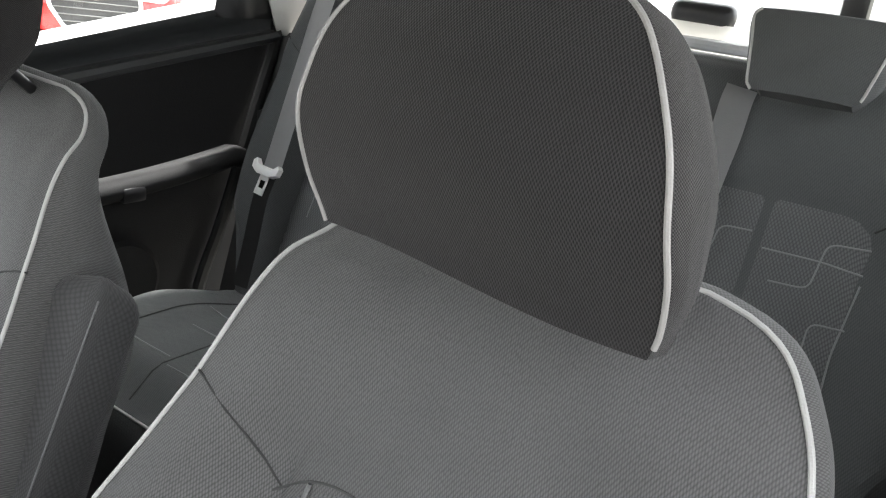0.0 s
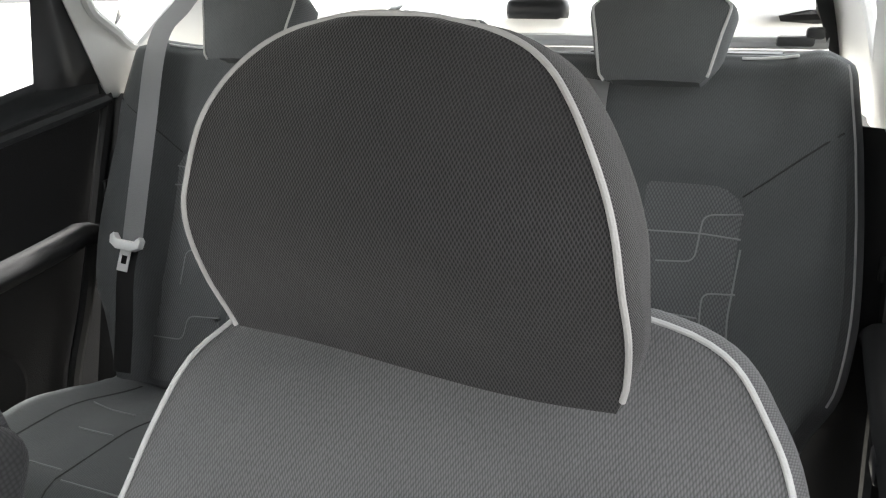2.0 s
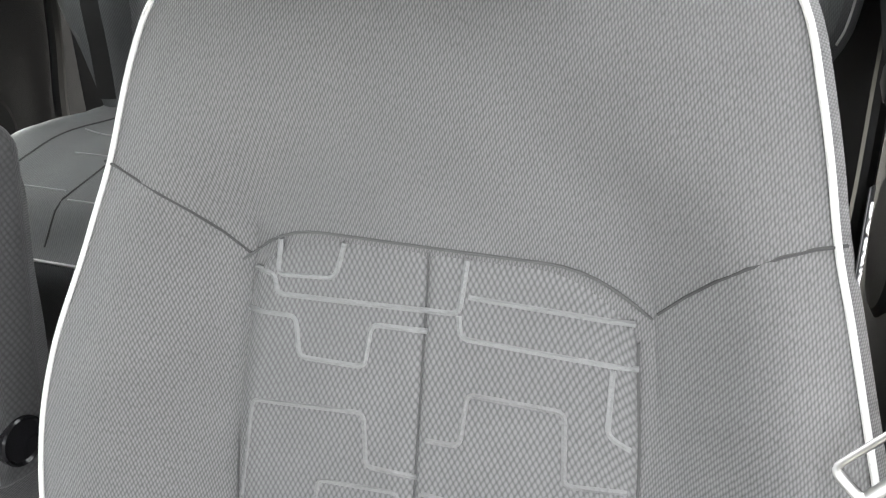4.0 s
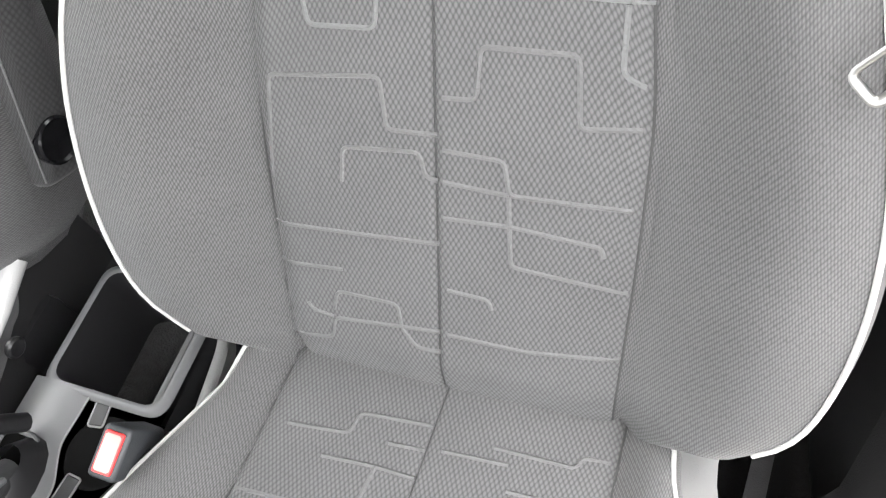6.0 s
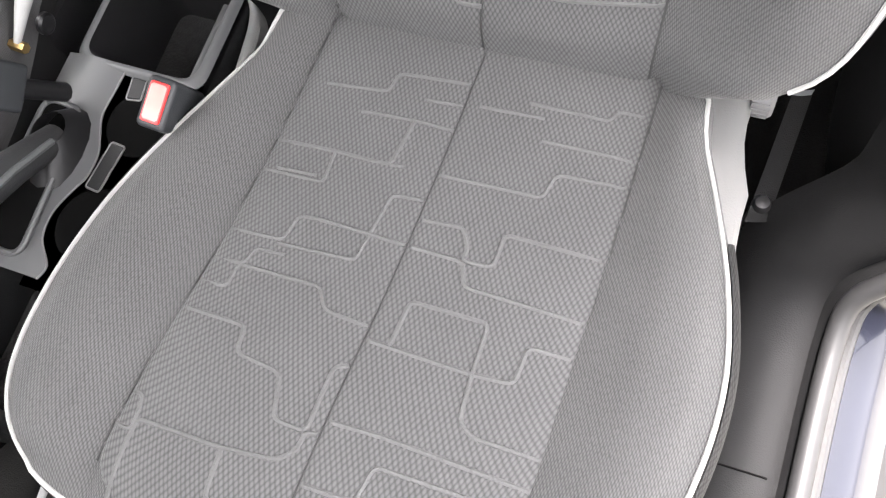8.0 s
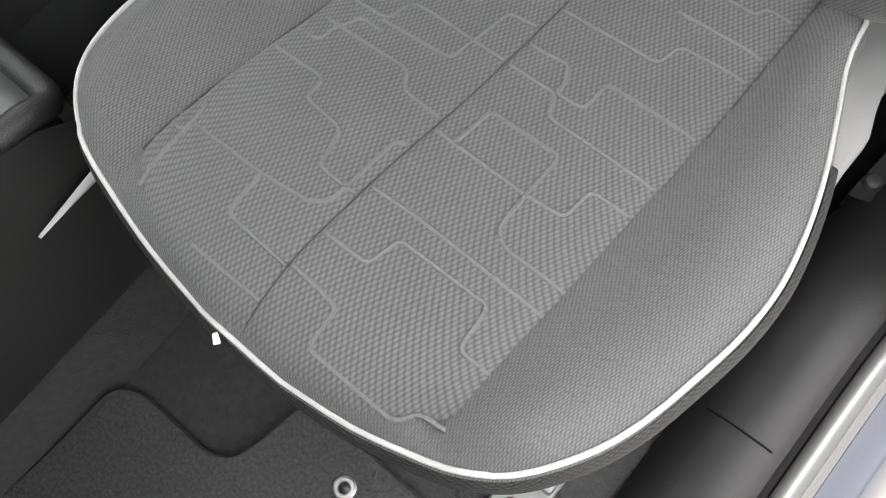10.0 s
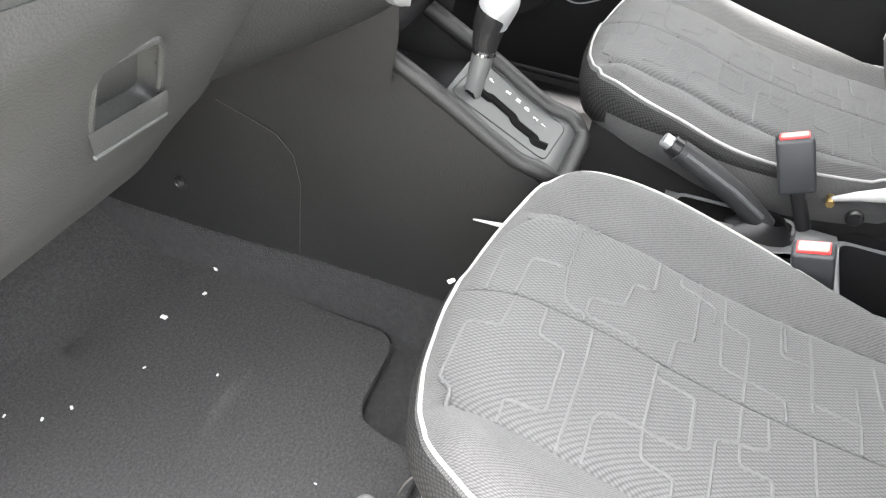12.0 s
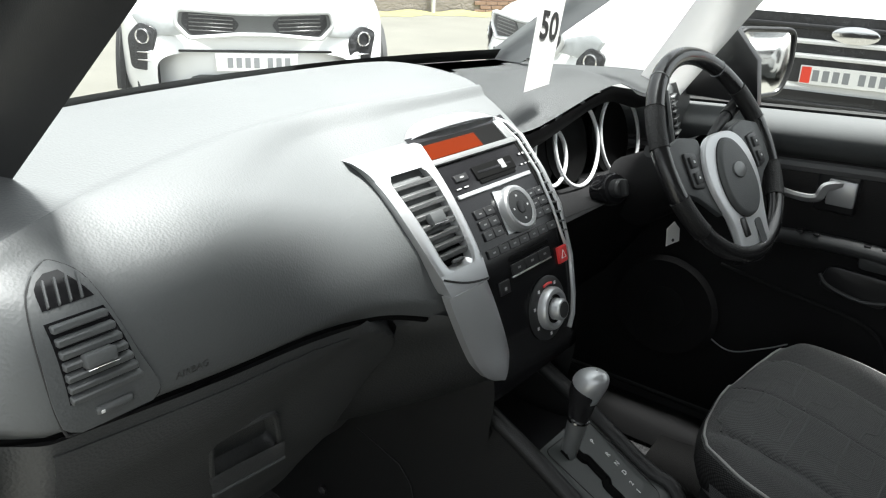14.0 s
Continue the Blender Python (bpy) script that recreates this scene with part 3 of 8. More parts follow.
        part("cushion_insert", grid(60, 22, cin, lambda u, v, sgn=sgn: (sgn * (0.5 - 0.5 * math.cos(math.pi * v)) * 0.152, u * 0.47)), KNIT, seat, "grey honeycomb knit insert panel")
    part("centre_seam", tube([Vector((0, -0.02 + 0.0158 * i, cush_top(0, -0.02 + 0.0158 * i) + 0.0011)) for i in range(31)], 0.0006, 6), FOLD, seat)
    for sgn in (1, -1):
        part("insert_seam", tube([Vector((sgn * 0.1520, y, cush_top(sgn * 0.1520, y) + 0.0006)) for y in [-0.02 + 0.0145 * i for i in range(31)]], 0.0011, 6), FOLD, seat)
    for run in CUSH_STITCH + FRONT_STITCH:
        part("stitching", stitch_bm(run, lambda a, b: Vector((a, b, cush_top(a, b) + 0.0021 - 0.0012 * smoothstep(0.40, 0.46, b)))), THREAD, seat)
    # plastic side valances and the pan below
    for sgn in (1, -1):
        def val(u, v, sgn=sgn):
            y = -0.13 + 0.56 * u
            top = 0.268 + 0.035 * u
            w = lerp(CUSH_WIDTH, min(0.43, max(0.0, y))) - 0.012 - (lerp(OUTER_CUT, min(0.43, max(0.0, y))) if sgn * x > 0 else 0.0)
            spread = lerp(VALANCE_OUT, y)
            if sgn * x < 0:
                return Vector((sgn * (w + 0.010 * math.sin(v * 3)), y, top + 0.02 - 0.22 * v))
            return Vector((sgn * (w + spread * math.sin(min(1.0, v * 1.7) * 1.57)), y, top - 0.010 * v - 0.20 * max(0.0, v - 0.45) ** 1.3 * (1 - 0.5 * smoothstep(0.80, 1.0, u))))
        bm = grid(24, 8, val)
        bmesh.ops.solidify(bm, geom=bm.faces[:], thickness=0.012)
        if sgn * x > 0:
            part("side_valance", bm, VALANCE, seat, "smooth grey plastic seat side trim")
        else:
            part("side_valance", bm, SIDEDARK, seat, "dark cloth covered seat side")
        part("slide_rail", rbox(0.035, 0.50, 0.03, 0.004, 1, (sgn * 0.19, 0.14, 0.028)), STEEL, seat)
        foot = part("rail_foot", join(rbox(0.050, 0.075, 0.006, 0.002, 1, (sgn * 0.186, 0.420, 0.004)), rbox(0.044, 0.030, 0.036, 0.004, 2, (sgn * 0.186, 0.392, 0.022))), SATINGREY, seat, "grey steel rail foot")
        part("bolt", lathe([(0.012, 0.0), (0.012, 0.003), (0.0085, 0.0035), (0.0085, 0.009), (0.004, 0.0105)], 12, Matrix.Translation((sgn * 0.186, 0.440, 0.007))), CHROME, foot)
    if x < 0:
        out = [(0.0, 0.0), (0.0175, 0.0), (0.0175, 0.016), (0.0150, 0.019), (0.001, 0.020)]
        m = Matrix.Translation((-0.226, -0.040, 0.262)) @ pose(0, 0, 0, 0, -90, 0)
        knob = part("recliner_knob", put(lathe(out, 28), m), KNOBGREY, seat, "small ribbed grey recliner knob")
        for i in range(20):
            a = i * math.tau / 20
            part("rib", put(rbox(0.0016, 0.0022, 0.015, 0.0004, 1, (0.0178, 0, 0.008)), m @ Matrix.Rotation(a, 4, "Z")), KNOBGREY, knob)
        path = spline([(0.270, -0.034, 0), (0.262, -0.022, 0), (0.256, -0.004, 0), (0.252, 0.022, 0), (0.247, 0.060, 0)], 6)
        n_p = len(path) - 1

        def bracket(u, v):
            p = path[round(u * n_p)]
            a = (v - 0.5) * 2
            return Vector((p.x + 0.0095 * a, p.y - 0.004 * a * (1 - u), 0.252 - 0.006 * a * a - 0.07 * max(0.0, abs(a) - 0.8)))
        part("inner_bracket", sheet(n_p, 10, bracket, 0.003), VALANCE, seat, "pale curved hinge cover beside the console")
    part("seat_pan", rbox(0.40, 0.42, 0.13, 0.02, 2, (0, 0.17, 0.16)), SATIN, seat)
    # headrest
    hb = Vector((0.022 if x < 0 else -0.022, -0.178, 0.852))
    tilt = radians(14)
    hup, hout = Vector((0, -math.sin(tilt), math.cos(tilt))), Vector((0, math.cos(tilt), math.sin(tilt)))
    INNER = [(0.0, 0.092), (0.012, 0.097), (0.03, 0.102), (0.06, 0.102), (0.09, 0.099), (0.12, 0.094), (0.15, 0.084), (0.17, 0.069), (0.182, 0.049), (0.189, 0.022)]
    OUTER = [(0.0, 0.137), (0.012, 0.141), (0.04, 0.1425), (0.06, 0.140), (0.09, 0.135), (0.12, 0.124), (0.15, 0.107), (0.17, 0.089), (0.182, 0.066), (0.189, 0.034)]

    def hspan(u, v):
        h = 0.189 * (1 - (1 - u) ** 1.5)
        a, b = lerp(INNER, h), lerp(OUTER, h)
        if x > 0:
            a, b = b, a
        return -b + (a + b) * v, h

    def hplace(u, v):
        s, h = hspan(u, v)
        mid = 1 - (2 * v - 1) ** 2
        out = 0.012 + 0.046 * smoothstep(-0.01, 0.09, h) - 0.020 * smoothstep(0.12, 0.195, h) + 0.010 * mid
        inner = v if x < 0 else 1 - v
        lift = 0.012 * smoothstep(0.08, 0.85, inner) * (1 - u) ** 3
        return hb + Vector((s, 0, 0)) + hup * (h + lift) + hout * out

    def huv(u, v):
        return hspan(u, v)

    bm, rim = pillow(40, 40, hplace, huv, [(0.002, 0.004), (0.005, 0.025), (0.006, 0.055), (0.003, 0.085), (-0.008, 0.11), (-0.035, 0.12)], hout, lambda p: 0.30 + 0.70 * smoothstep(0.0, 0.09, (p - hb).dot(hup)), lambda p: smoothstep(0.004, 0.04, (p - hb).dot(hup)))
    part("headrest", bm, MESH, seat, "black-brown mesh cloth headrest pad")
    nv2, nu2 = 40, 40
    cord = rim[nv2: nv2 + nu2] + rim[nv2 + nu2: 2 * nv2 + nu2] + rim[2 * nv2 + nu2: 2 * nv2 + 2 * nu2]
    part("headrest_piping", tube(cord, 0.0018, 8), PIPEDULL, seat, "pale grey piping cord")
    for sx in (-0.06, 0.06):
        part("headrest_post", tube([hb + Vector((sx, -0.05, 0.03)), back_at(sx, 0.60) - BACK_OUT * 0.06], 0.006, 10), SATIN, seat)
    if airbag_side:
        sg = airbag_side
        p = back_at(sg * 0.226, 0.44)
        m = Matrix.Translation(p + Vector((sg * 0.0155, 0, 0)) - BACK_OUT * 0.022)
        side = Vector((sg, 0.25, 0)).normalized()
        rot = Matrix((BACK_UP, -side.cross(BACK_UP) * -1, side)).transposed().to_4x4()
        tag = rbox(0.062, 0.022, 0.0016, 0.0006, 1)
        tag.transform(m @ rot)
        part("airbag_tag", tag, SATIN, seat, "black woven side airbag tag")
        tx = text_mesh("AIRBAG", 0.0135)
        tx.transform(m @ rot @ Matrix.Translation((0, 0, 0.0012)))
        part("airbag_lettering", tx, WHITEINK, seat, smooth=False)
    return seat


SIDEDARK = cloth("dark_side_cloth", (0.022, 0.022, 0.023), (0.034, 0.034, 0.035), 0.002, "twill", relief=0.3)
front_seat("front_seat", "grey cloth passenger seat with pale piping and black headrest", -0.358, "front seats", -1)
front_seat("front_seat", "grey cloth driver's seat with pale piping and stitched insert", 0.350, "front seats", 1)


# ---- cabin shell ----
def floor_at(u, v):
    x, y = -0.72 + 1.44 * u, -0.95 + 2.3 * v
    z = -0.012 + 0.16 * smoothstep(0.119, 0.085, abs(x)) + 0.22 * smoothstep(1.05, 1.35, y) + 0.02 * smoothstep(0.60, 0.70, abs(x))
    if y < -0.42:
        z += 0.05 * smoothstep(-0.42, -0.6, y)
    return Vector((x, y, z + 0.0015 * noise.noise((x * 9, y * 9, 0))))


structure("floor", sheet(72, 60, floor_at), CARPET, "black pile carpet over the cabin floor and tunnel", "floor")
structure("bulkhead", rbox(1.5, 0.05, 0.8, 0.01, 1, (0, 1.37, 0.36)), CARPET, "black trimmed bulkhead at the end of the footwell", "bulkhead")

MAT_EDGE = [(-0.060, 1.30), (-0.105, 0.90), (-0.122, 0.70), (-0.124, 0.625), (-0.150, 0.606), (-0.262, 0.604), (-0.288, 0.588), (-0.300, 0.55), (-0.306, 0.500), (-0.335, 0.493), (-0.57, 0.492), (-0.61, 0.53), (-0.625, 0.8), (-0.62, 1.15), (-0.58, 1.30)]


def floor_mat():
    mat_ob = thing("floor_mat", "dark grey carpet floor mat with a bound edge", "floor mat")
    ring = [Vector((a.x, a.y, 0)) for a in rounded([(x, y, 0) for x, y in MAT_EDGE], 0.02, 4, True)]
    lift = lambda p: Vector((p.x, p.y, 0.006 + 0.20 * smoothstep(1.03, 1.35, p.y)))
    bm = bmesh.new()
    bm.faces.new([bm.verts.new(lift(p)) for p in ring])
    bmesh.ops.triangulate(bm, faces=bm.faces[:])
    for _ in range(5):
        bmesh.ops.subdivide_edges(bm, edges=[e for e in bm.edges if e.calc_length() > 0.05], cuts=1)
        bmesh.ops.triangulate(bm, faces=bm.faces[:])
        bmesh.ops.beautify_fill(bm, faces=bm.faces[:], edges=[e for e in bm.edges if not e.is_boundary])
    for v in bm.verts:
        v.co = lift(v.co)
    bmesh.ops.solidify(bm, geom=bm.faces[:], thickness=0.006)
    part("carpet", bm, FLOORMAT, mat_ob)
    part("bound_edge", tube([lift(p) + Vector((0, 0, 0.0005)) for p in ring], 0.0028, 6, True), DARKWEB, mat_ob, "black stitched binding")
    e = Matrix.Translation((-0.400, 0.533, 0.0125))
    part("eyelet", lathe([(0.0070, 0), (0.0125, 0), (0.0130, 0.0012), (0.0110, 0.0024), (0.0080, 0.0022), (0.0070, 0.0008)], 28, e), EYELET, mat_ob, "shiny metal fixing eyelet")
    part("fixing_peg", lathe([(0.0066, 0), (0.0066, 0.001), (0.003, 0.0025), (0.0012, 0.003)], 20, e), SATIN, mat_ob, "black fixing peg inside the eyelet")


floor_mat()
for cx, cy, cz, s in ((-0.238, 0.928, 0.0135, 1.0), (-0.114, 0.921, 0.0135, 0.9), (-0.170, 0.905, 0.0135, 0.7), (-0.330, 0.895, 0.0135, 0.45), (-0.425, 0.935, 0.0135, 0.6), (-0.455, 0.955, 0.0135, 0.6),
                      (-0.345, 0.480, 0.3485, 0.8), (-0.40, 0.60, 0.0135, 0.35), (-0.47, 1.0, 0.0135, 0.5), (-0.30, 0.80, 0.0135, 0.4)):
    c = rbox(0.010 * s, 0.0055 * s, 0.004 * s, 0.0015 * s, 2)
    for v in c.verts:
        v.co += Vector((noise.noise(v.co * 400 + Vector((cx * 90, 0, 0))), noise.noise(v.co * 400 + Vector((0, cy * 90, 5))), 0)) * 0.0016 * s
    ob = mesh_object("crumb", c, PAPER)
    ob.matrix_world = pose(cx, cy, cz + 0.002 * s, 0, 0, 57 * cx * 20)
    tagged(ob, "small white crumb lying on the dark mat" if cz < 0.1 else "small white crumb on the seat piping", "crumb", "crumbs")

structure("roof", sheet(20, 16, lambda u, v: Vector((-0.68 + 1.36 * u, -1.50 + 2.12 * v, 1.325 - 0.09 * (2 * u - 1) ** 4 - 0.08 * (2 * v - 1) ** 4)), 0.01), mat("navy_roof", (0.012, 0.014, 0.022), 0.2, coat=0.8), "dark navy painted roof", "roof")
structure("ceiling", sheet(20, 16, lambda u, v: Vector((-0.60 + 1.2 * u, -1.35 + 1.96 * v, 1.265 - 0.05 * (2 * u - 1) ** 4 - 0.06 * (2 * v - 1) ** 4)), 0.03), HEADLINER, "pale woven headliner under the roof", "ceiling")


# ---- side walls: sills, pillars, doors ----
def ribbon(a, b, width_dir, wa, wb, thick, bend=None, n=14):
    """A pillar trim: from a to b, with half widths along width_dir, and rounded across."""
    a, b, wd = Vector(a), Vector(b), Vector(width_dir).normalized()
    out = (b - a).cross(wd).normalized()

    def f(u, v):
        p = a.lerp(b, u) + (Vector(bend) * math.sin(u * math.pi) if bend else Vector())
        w = wa + (wb - wa) * u
        t = 2 * v - 1
        return p + wd * w * t + out * thick * (1 - t * t)
    bm = grid(n, 8, f)
    bmesh.ops.solidify(bm, geom=bm.faces[:], thickness=0.012)
    return bm


SEALRUBBER = mat("seal_rubber", (0.028, 0.028, 0.029), 0.5, spec=0.4)
ANCHORWEB = mat("anchor_webbing", (0.022, 0.022, 0.023), 0.8, grain=0.5, grain_size=0.0015)
VOIDBLACK = mat("deep_black", (0.004, 0.004, 0.004), 0.9, spec=0.1)
PADGREY = mat("pad_grey", (0.085, 0.090, 0.091), 0.58, spec=0.3, grain=0.3, grain_size=0.0014, vary=0.1)
REARPAD = mat("rear_pad_grey", (0.038, 0.041, 0.042), 0.5, grain=0.3, grain_size=0.0014, vary=0.1)
ARMDARK = mat("arm_charcoal", (0.013, 0.0135, 0.014), 0.62, spec=0.25, grain=0.3, grain_size=0.0014)
# carpet with deep shade put into its near-black colour
SHADECARPET = mat("shaded_side_carpet", (0.007, 0.007, 0.007), 1.0, spec=0.05, grain=0.6, grain_size=0.002)
SILLBLACK = mat("sill_black", (0.011, 0.011, 0.0115), 0.6, spec=0.25, grain=0.3, grain_size=0.0014)


def side_structure(s, closed_front):
    """Sills, pillars and doors of one side; s is -1 on the passenger side and 1 on the driver's side."""
    nm = "passenger" if s < 0 else "driver"
    prof = [(0.615, 0.0), (0.628, 0.035), (0.650, 0.052), (0.695, 0.056), (0.712, 0.050), (0.722, 0.066), (0.735, 0.070), (0.747, 0.058), (0.755, 0.030), (0.80, 0.020), (0.84, -0.02), (0.85, -0.2)]
    sill = thing("door_sill", "black ribbed plastic sill trim along the door opening", "door sill", kind="structure")
    route = [(1.15, 0.06), (0.70, 0.06), (0.40, 0.06), (0.24, 0.060), (0.16, 0.062), (0.105, 0.071), (0.065, 0.095), (0.038, 0.145), (0.018, 0.23), (-0.004, 0.38), (-0.045, 0.64), (-0.078, 0.86)] if s < 0 else [(1.15, 0.06), (0.6, 0.06), (0.1, 0.06), (-0.45, 0.06)]
    line = spline([(0, y, z) for y, z in route], 6)
    last = len(line) - 1

    def along(i, x, h):
        t = (line[min(last, i + 1)] - line[max(0, i - 1)]).normalized()
        return Vector((s * (x + 0.075 * smoothstep(0.085, 0.22, line[i].z)), line[i].y + t.z * h, line[i].z - t.y * h))
    bm = grid(last, len(prof) - 1, lambda u, v: along(round(u * last), prof[round(v * (len(prof) - 1))][0], prof[round(v * (len(prof) - 1))][1] - 0.06))
    part("sill_trim", bm, SILLBLACK, sill)
    part("rubber_seal", tube([along(i, 0.728, 0.008) for i in range(last + 1)], 0.011, 10), SEALRUBBER, sill, "black rubber door seal")
    part("seal_lip", tube([along(i, 0.742, 0.005) for i in range(last + 1)], 0.0055, 8), SEALRUBBER, sill, "thin outer lip of the seal")
    part("trim_joint", tube([(s * 0.632, 0.247, 0.043), (s * 0.65, 0.247, 0.0525), (s * 0.70, 0.247, 0.0565)], 0.0011, 5), VOIDBLACK, sill)
    part("body_panel", grid(last, 8, lambda u, v: along(round(u * last), 0.748 + 0.10 * math.sin(v * 1.57), 0.004 - 0.24 * (1 - math.cos(v * 1.57)))), mat("navy_paint_" + nm, (0.009, 0.010, 0.016), 0.22, spec=0.35, coat=0.4), sill, "glossy dark navy painted outer sill")
    # added sheet over the floor; its black paints the shade beside the seat
    inner, fore = (0.585, 0.22) if s < 0 else (0.47, 0.66)
    part("sill_shade_sheet", sheet(24, 8, lambda u, v: Vector((s * (inner + (0.70 - inner) * v), fore - (fore + 0.50) * u, 0.012 + 0.060 * v ** 1.5 * (1 - 0.5 * smoothstep(0.7, 1.0, 1 - u)) + 0.002 * math.sin(u * 9)))), SHADECARPET, sill, "added sheet with the deep shade beside the seat put into its black")
    # rear door with its window, and the pillars
    door = thing("door_2" if s > 0 else "door_3", "charcoal rear door trim with a cloth panel and armrest", "car door", kind="structure")
    belt = lambda y: 0.858 + (-0.52 - y) * 0.205
    low = lambda y: 0.790 + (-0.52 - y) * 0.163

    def pad(u, v):
        y = -0.40 - 0.63 * u
        a = v ** 2.3 * math.pi
        z = low(y) + (belt(y) - low(y)) * v
        return Vector((s * (0.715 - 0.030 * max(0.0, math.sin(a)) ** 0.8), y, z))
    part("top_pad", sheet(24, 10, pad), REARPAD, door, "smooth charcoal upper door pad")
    part("pad_lip", tube([(s * 0.700, -0.40 - 0.03 * i, low(-0.40 - 0.03 * i) - 0.012) for i in range(22)], 0.0135, 8), DOORP, door)
    part("cloth_panel", sheet(24, 12, lambda u, v: Vector((s * (0.715 + 0.012 * math.sin(u * 3)), -0.38 - 0.66 * u, 0.10 + (low(-0.38 - 0.66 * u) - 0.10) * v))), DOORCLOTH, door, "black cloth door panel")

    def arm(u, v):
        y = -0.45 - 0.50 * u
        a = v * math.tau
        return Vector((s * (0.695 + 0.030 * math.cos(a)), y, 0.572 + 0.05 * u * u + 0.024 * math.sin(a) - 0.02 * (1 - smoothstep(0, 0.1, u)) - 0.02 * smoothstep(0.93, 1, u)))
    part("armrest", grid(24, 12, arm, None, True), ARMDARK, door, "charcoal moulded armrest")
    part("pull_recess", rbox(0.02, 0.05, 0.03, 0.006, 2, (s * 0.674, -0.665, 0.572)), SATIN, door)
    part("speaker_ring", lathe([(0.055, 0), (0.085, 0), (0.09, 0.006), (0.08, 0.012), (0.06, 0.008)], 36, Matrix.Translation((s * 0.712, -0.66, 0.38)) @ pose(0, 0, 0, 0, -90 * s, 0)), DOORCLOTH, door, "black speaker ring")
    def window_bar(u, v):
        z = 0.895 + 0.325 * v
        a, b = -0.852 + 0.03 * v, -1.030 + 0.66 * (z - 0.868)
        return Vector((s * (0.694 - 0.27 * (z - 0.86) + 0.005 - 0.010 * math.sin(math.pi * min(1.0, u * 1.6))), a + (b - a) * u, z))
    part("window_pillar", sheet(14, 14, window_bar, 0.012), SHELL, door, "dark window bar widening into the door pad")
    part("window_frame", tube([(s * 0.72, -0.36, 0.85), (s * 0.62, -0.36, 1.17), (s * 0.60, -0.6, 1.20), (s * 0.60, -0.86, 1.20), (s * 0.67, -0.92, 1.05), (s * 0.715, -0.96, 0.95)], 0.016, 8), SATIN, door)
    g = sheet(2, 2, lambda u, v: Vector((s * (0.73 - 0.12 * v), -0.37 - 0.68 * u, belt(-0.37 - 0.68 * u) - 0.02 + (1.19 - belt(-0.37 - 0.68 * u)) * v)))
    p = part("pane", g, GLASS, door, "clear side window glass", False)
    p.visible_shadow = False
    # door frame seal and wheel arch trim behind the door
    edge = thing("pillar_trim", "black door frame seal and pale upper pillar trim", "pillar", kind="structure")
    part("door_seal", tube(spline([(s * 0.70, -0.82, 0.05), (s * 0.70, -0.838, 0.30), (s * 0.70, -0.905, 0.48), (s * 0.70, -0.985, 0.72), (s * 0.70, -1.03, 0.87), (s * 0.69, -0.99, 1.0), (s * 0.64, -0.93, 1.12)], 5), 0.013, 8), RUBBER, edge, "black rubber door seal")
    part("lower_trim", sheet(20, 8, lambda u, v: Vector((s * (0.70 - 0.10 * v), -0.84 - 0.20 * u - 0.06 * v, 0.05 + 0.82 * u))), SATIN, edge, "black lower pillar trim")
    part("wheel_arch_trim", sheet(16, 12, lambda u, v: Vector((s * (0.70 - 0.05 * u), -1.03 - 0.46 * u, 0.30 + 0.60 * v - 0.025 * (1 - u) * v)), 0.01), SHELL, edge, "charcoal wheel arch trim")

    def upper_trim(u, v):
        z = 0.862 + 0.365 * v
        y0 = -1.022 + 0.66 * (z - 0.868)
        y = y0 + (-1.46 - y0) * u
        bulge = 0.012 * math.sin(math.pi * min(1.0, u * 2.2)) - 0.016 * math.sin(math.pi * u) * math.sin(math.pi * min(1.0, v * 1.4))
        return Vector((s * (0.694 - 0.27 * (z - 0.86) - 0.05 * u - bulge), y, z))

    part("catch", rbox(0.012, 0.02, 0.035, 0.003, 1, (s * 0.688, -0.985, 0.69)), SATIN, edge)
    bm = grid(110, 90, upper_trim)

    def in_quarter(c):
        lead = -1.022 + 0.66 * (c.z - 0.868) - 0.045 - 0.05 * smoothstep(1.04, 0.965, c.z)
        return c.z > 0.965 and -1.078 - 1.3 * (c.z - 0.965) < c.y < lead and c.y > -1.40
    bmesh.ops.delete(bm, geom=[f for f in bm.faces if in_quarter(f.calc_center_median())], context="FACES")
    bmesh.ops.smooth_vert(bm, verts=[v for v in bm.verts if v.is_boundary and v.co.y > -1.41 and v.co.z < 1.22], factor=0.5, use_axis_x=False, use_axis_y=True, use_axis_z=True)
    lead_at = lambda z: -1.022 + 0.66 * (z - 0.868) - 0.045 - 0.05 * smoothstep(1.04, 0.965, z)
    rear_of = lambda z: -1.078 - 1.3 * (z - 0.965)

    def on_trim(y, z):
        y0 = -1.022 + 0.66 * (z - 0.868)
        return upper_trim((y - y0) / (-1.46 - y0), (z - 0.862) / 0.365)
    rim_line = [on_trim(lead_at(z), z) for z in (1.20, 1.15, 1.10, 1.06, 1.03, 1.01, 0.99, 0.975)] + [on_trim(-1.07, 0.962)] + [on_trim(rear_of(z), z) for z in (0.975, 1.0, 1.04, 1.08, 1.12, 1.16)]
    part("quarter_surround", tube(spline(rim_line, 5), 0.011, 8), TAILPALE, edge, "rounded pale edge of the quarter window")
    bmesh.ops.solidify(bm, geom=bm.faces[:], thickness=0.010)
    part("upper_trim", bm, TAILPALE, edge, "pale grey upper pillar trim with a quarter window")
    part("quarter_pane", sheet(4, 4, lambda u, v: upper_trim(0.05 + 0.85 * u, 0.30 + 0.68 * v) + Vector((s * 0.045, 0, 0))), GLASS, edge, "clear quarter window glass", False).visible_shadow = False

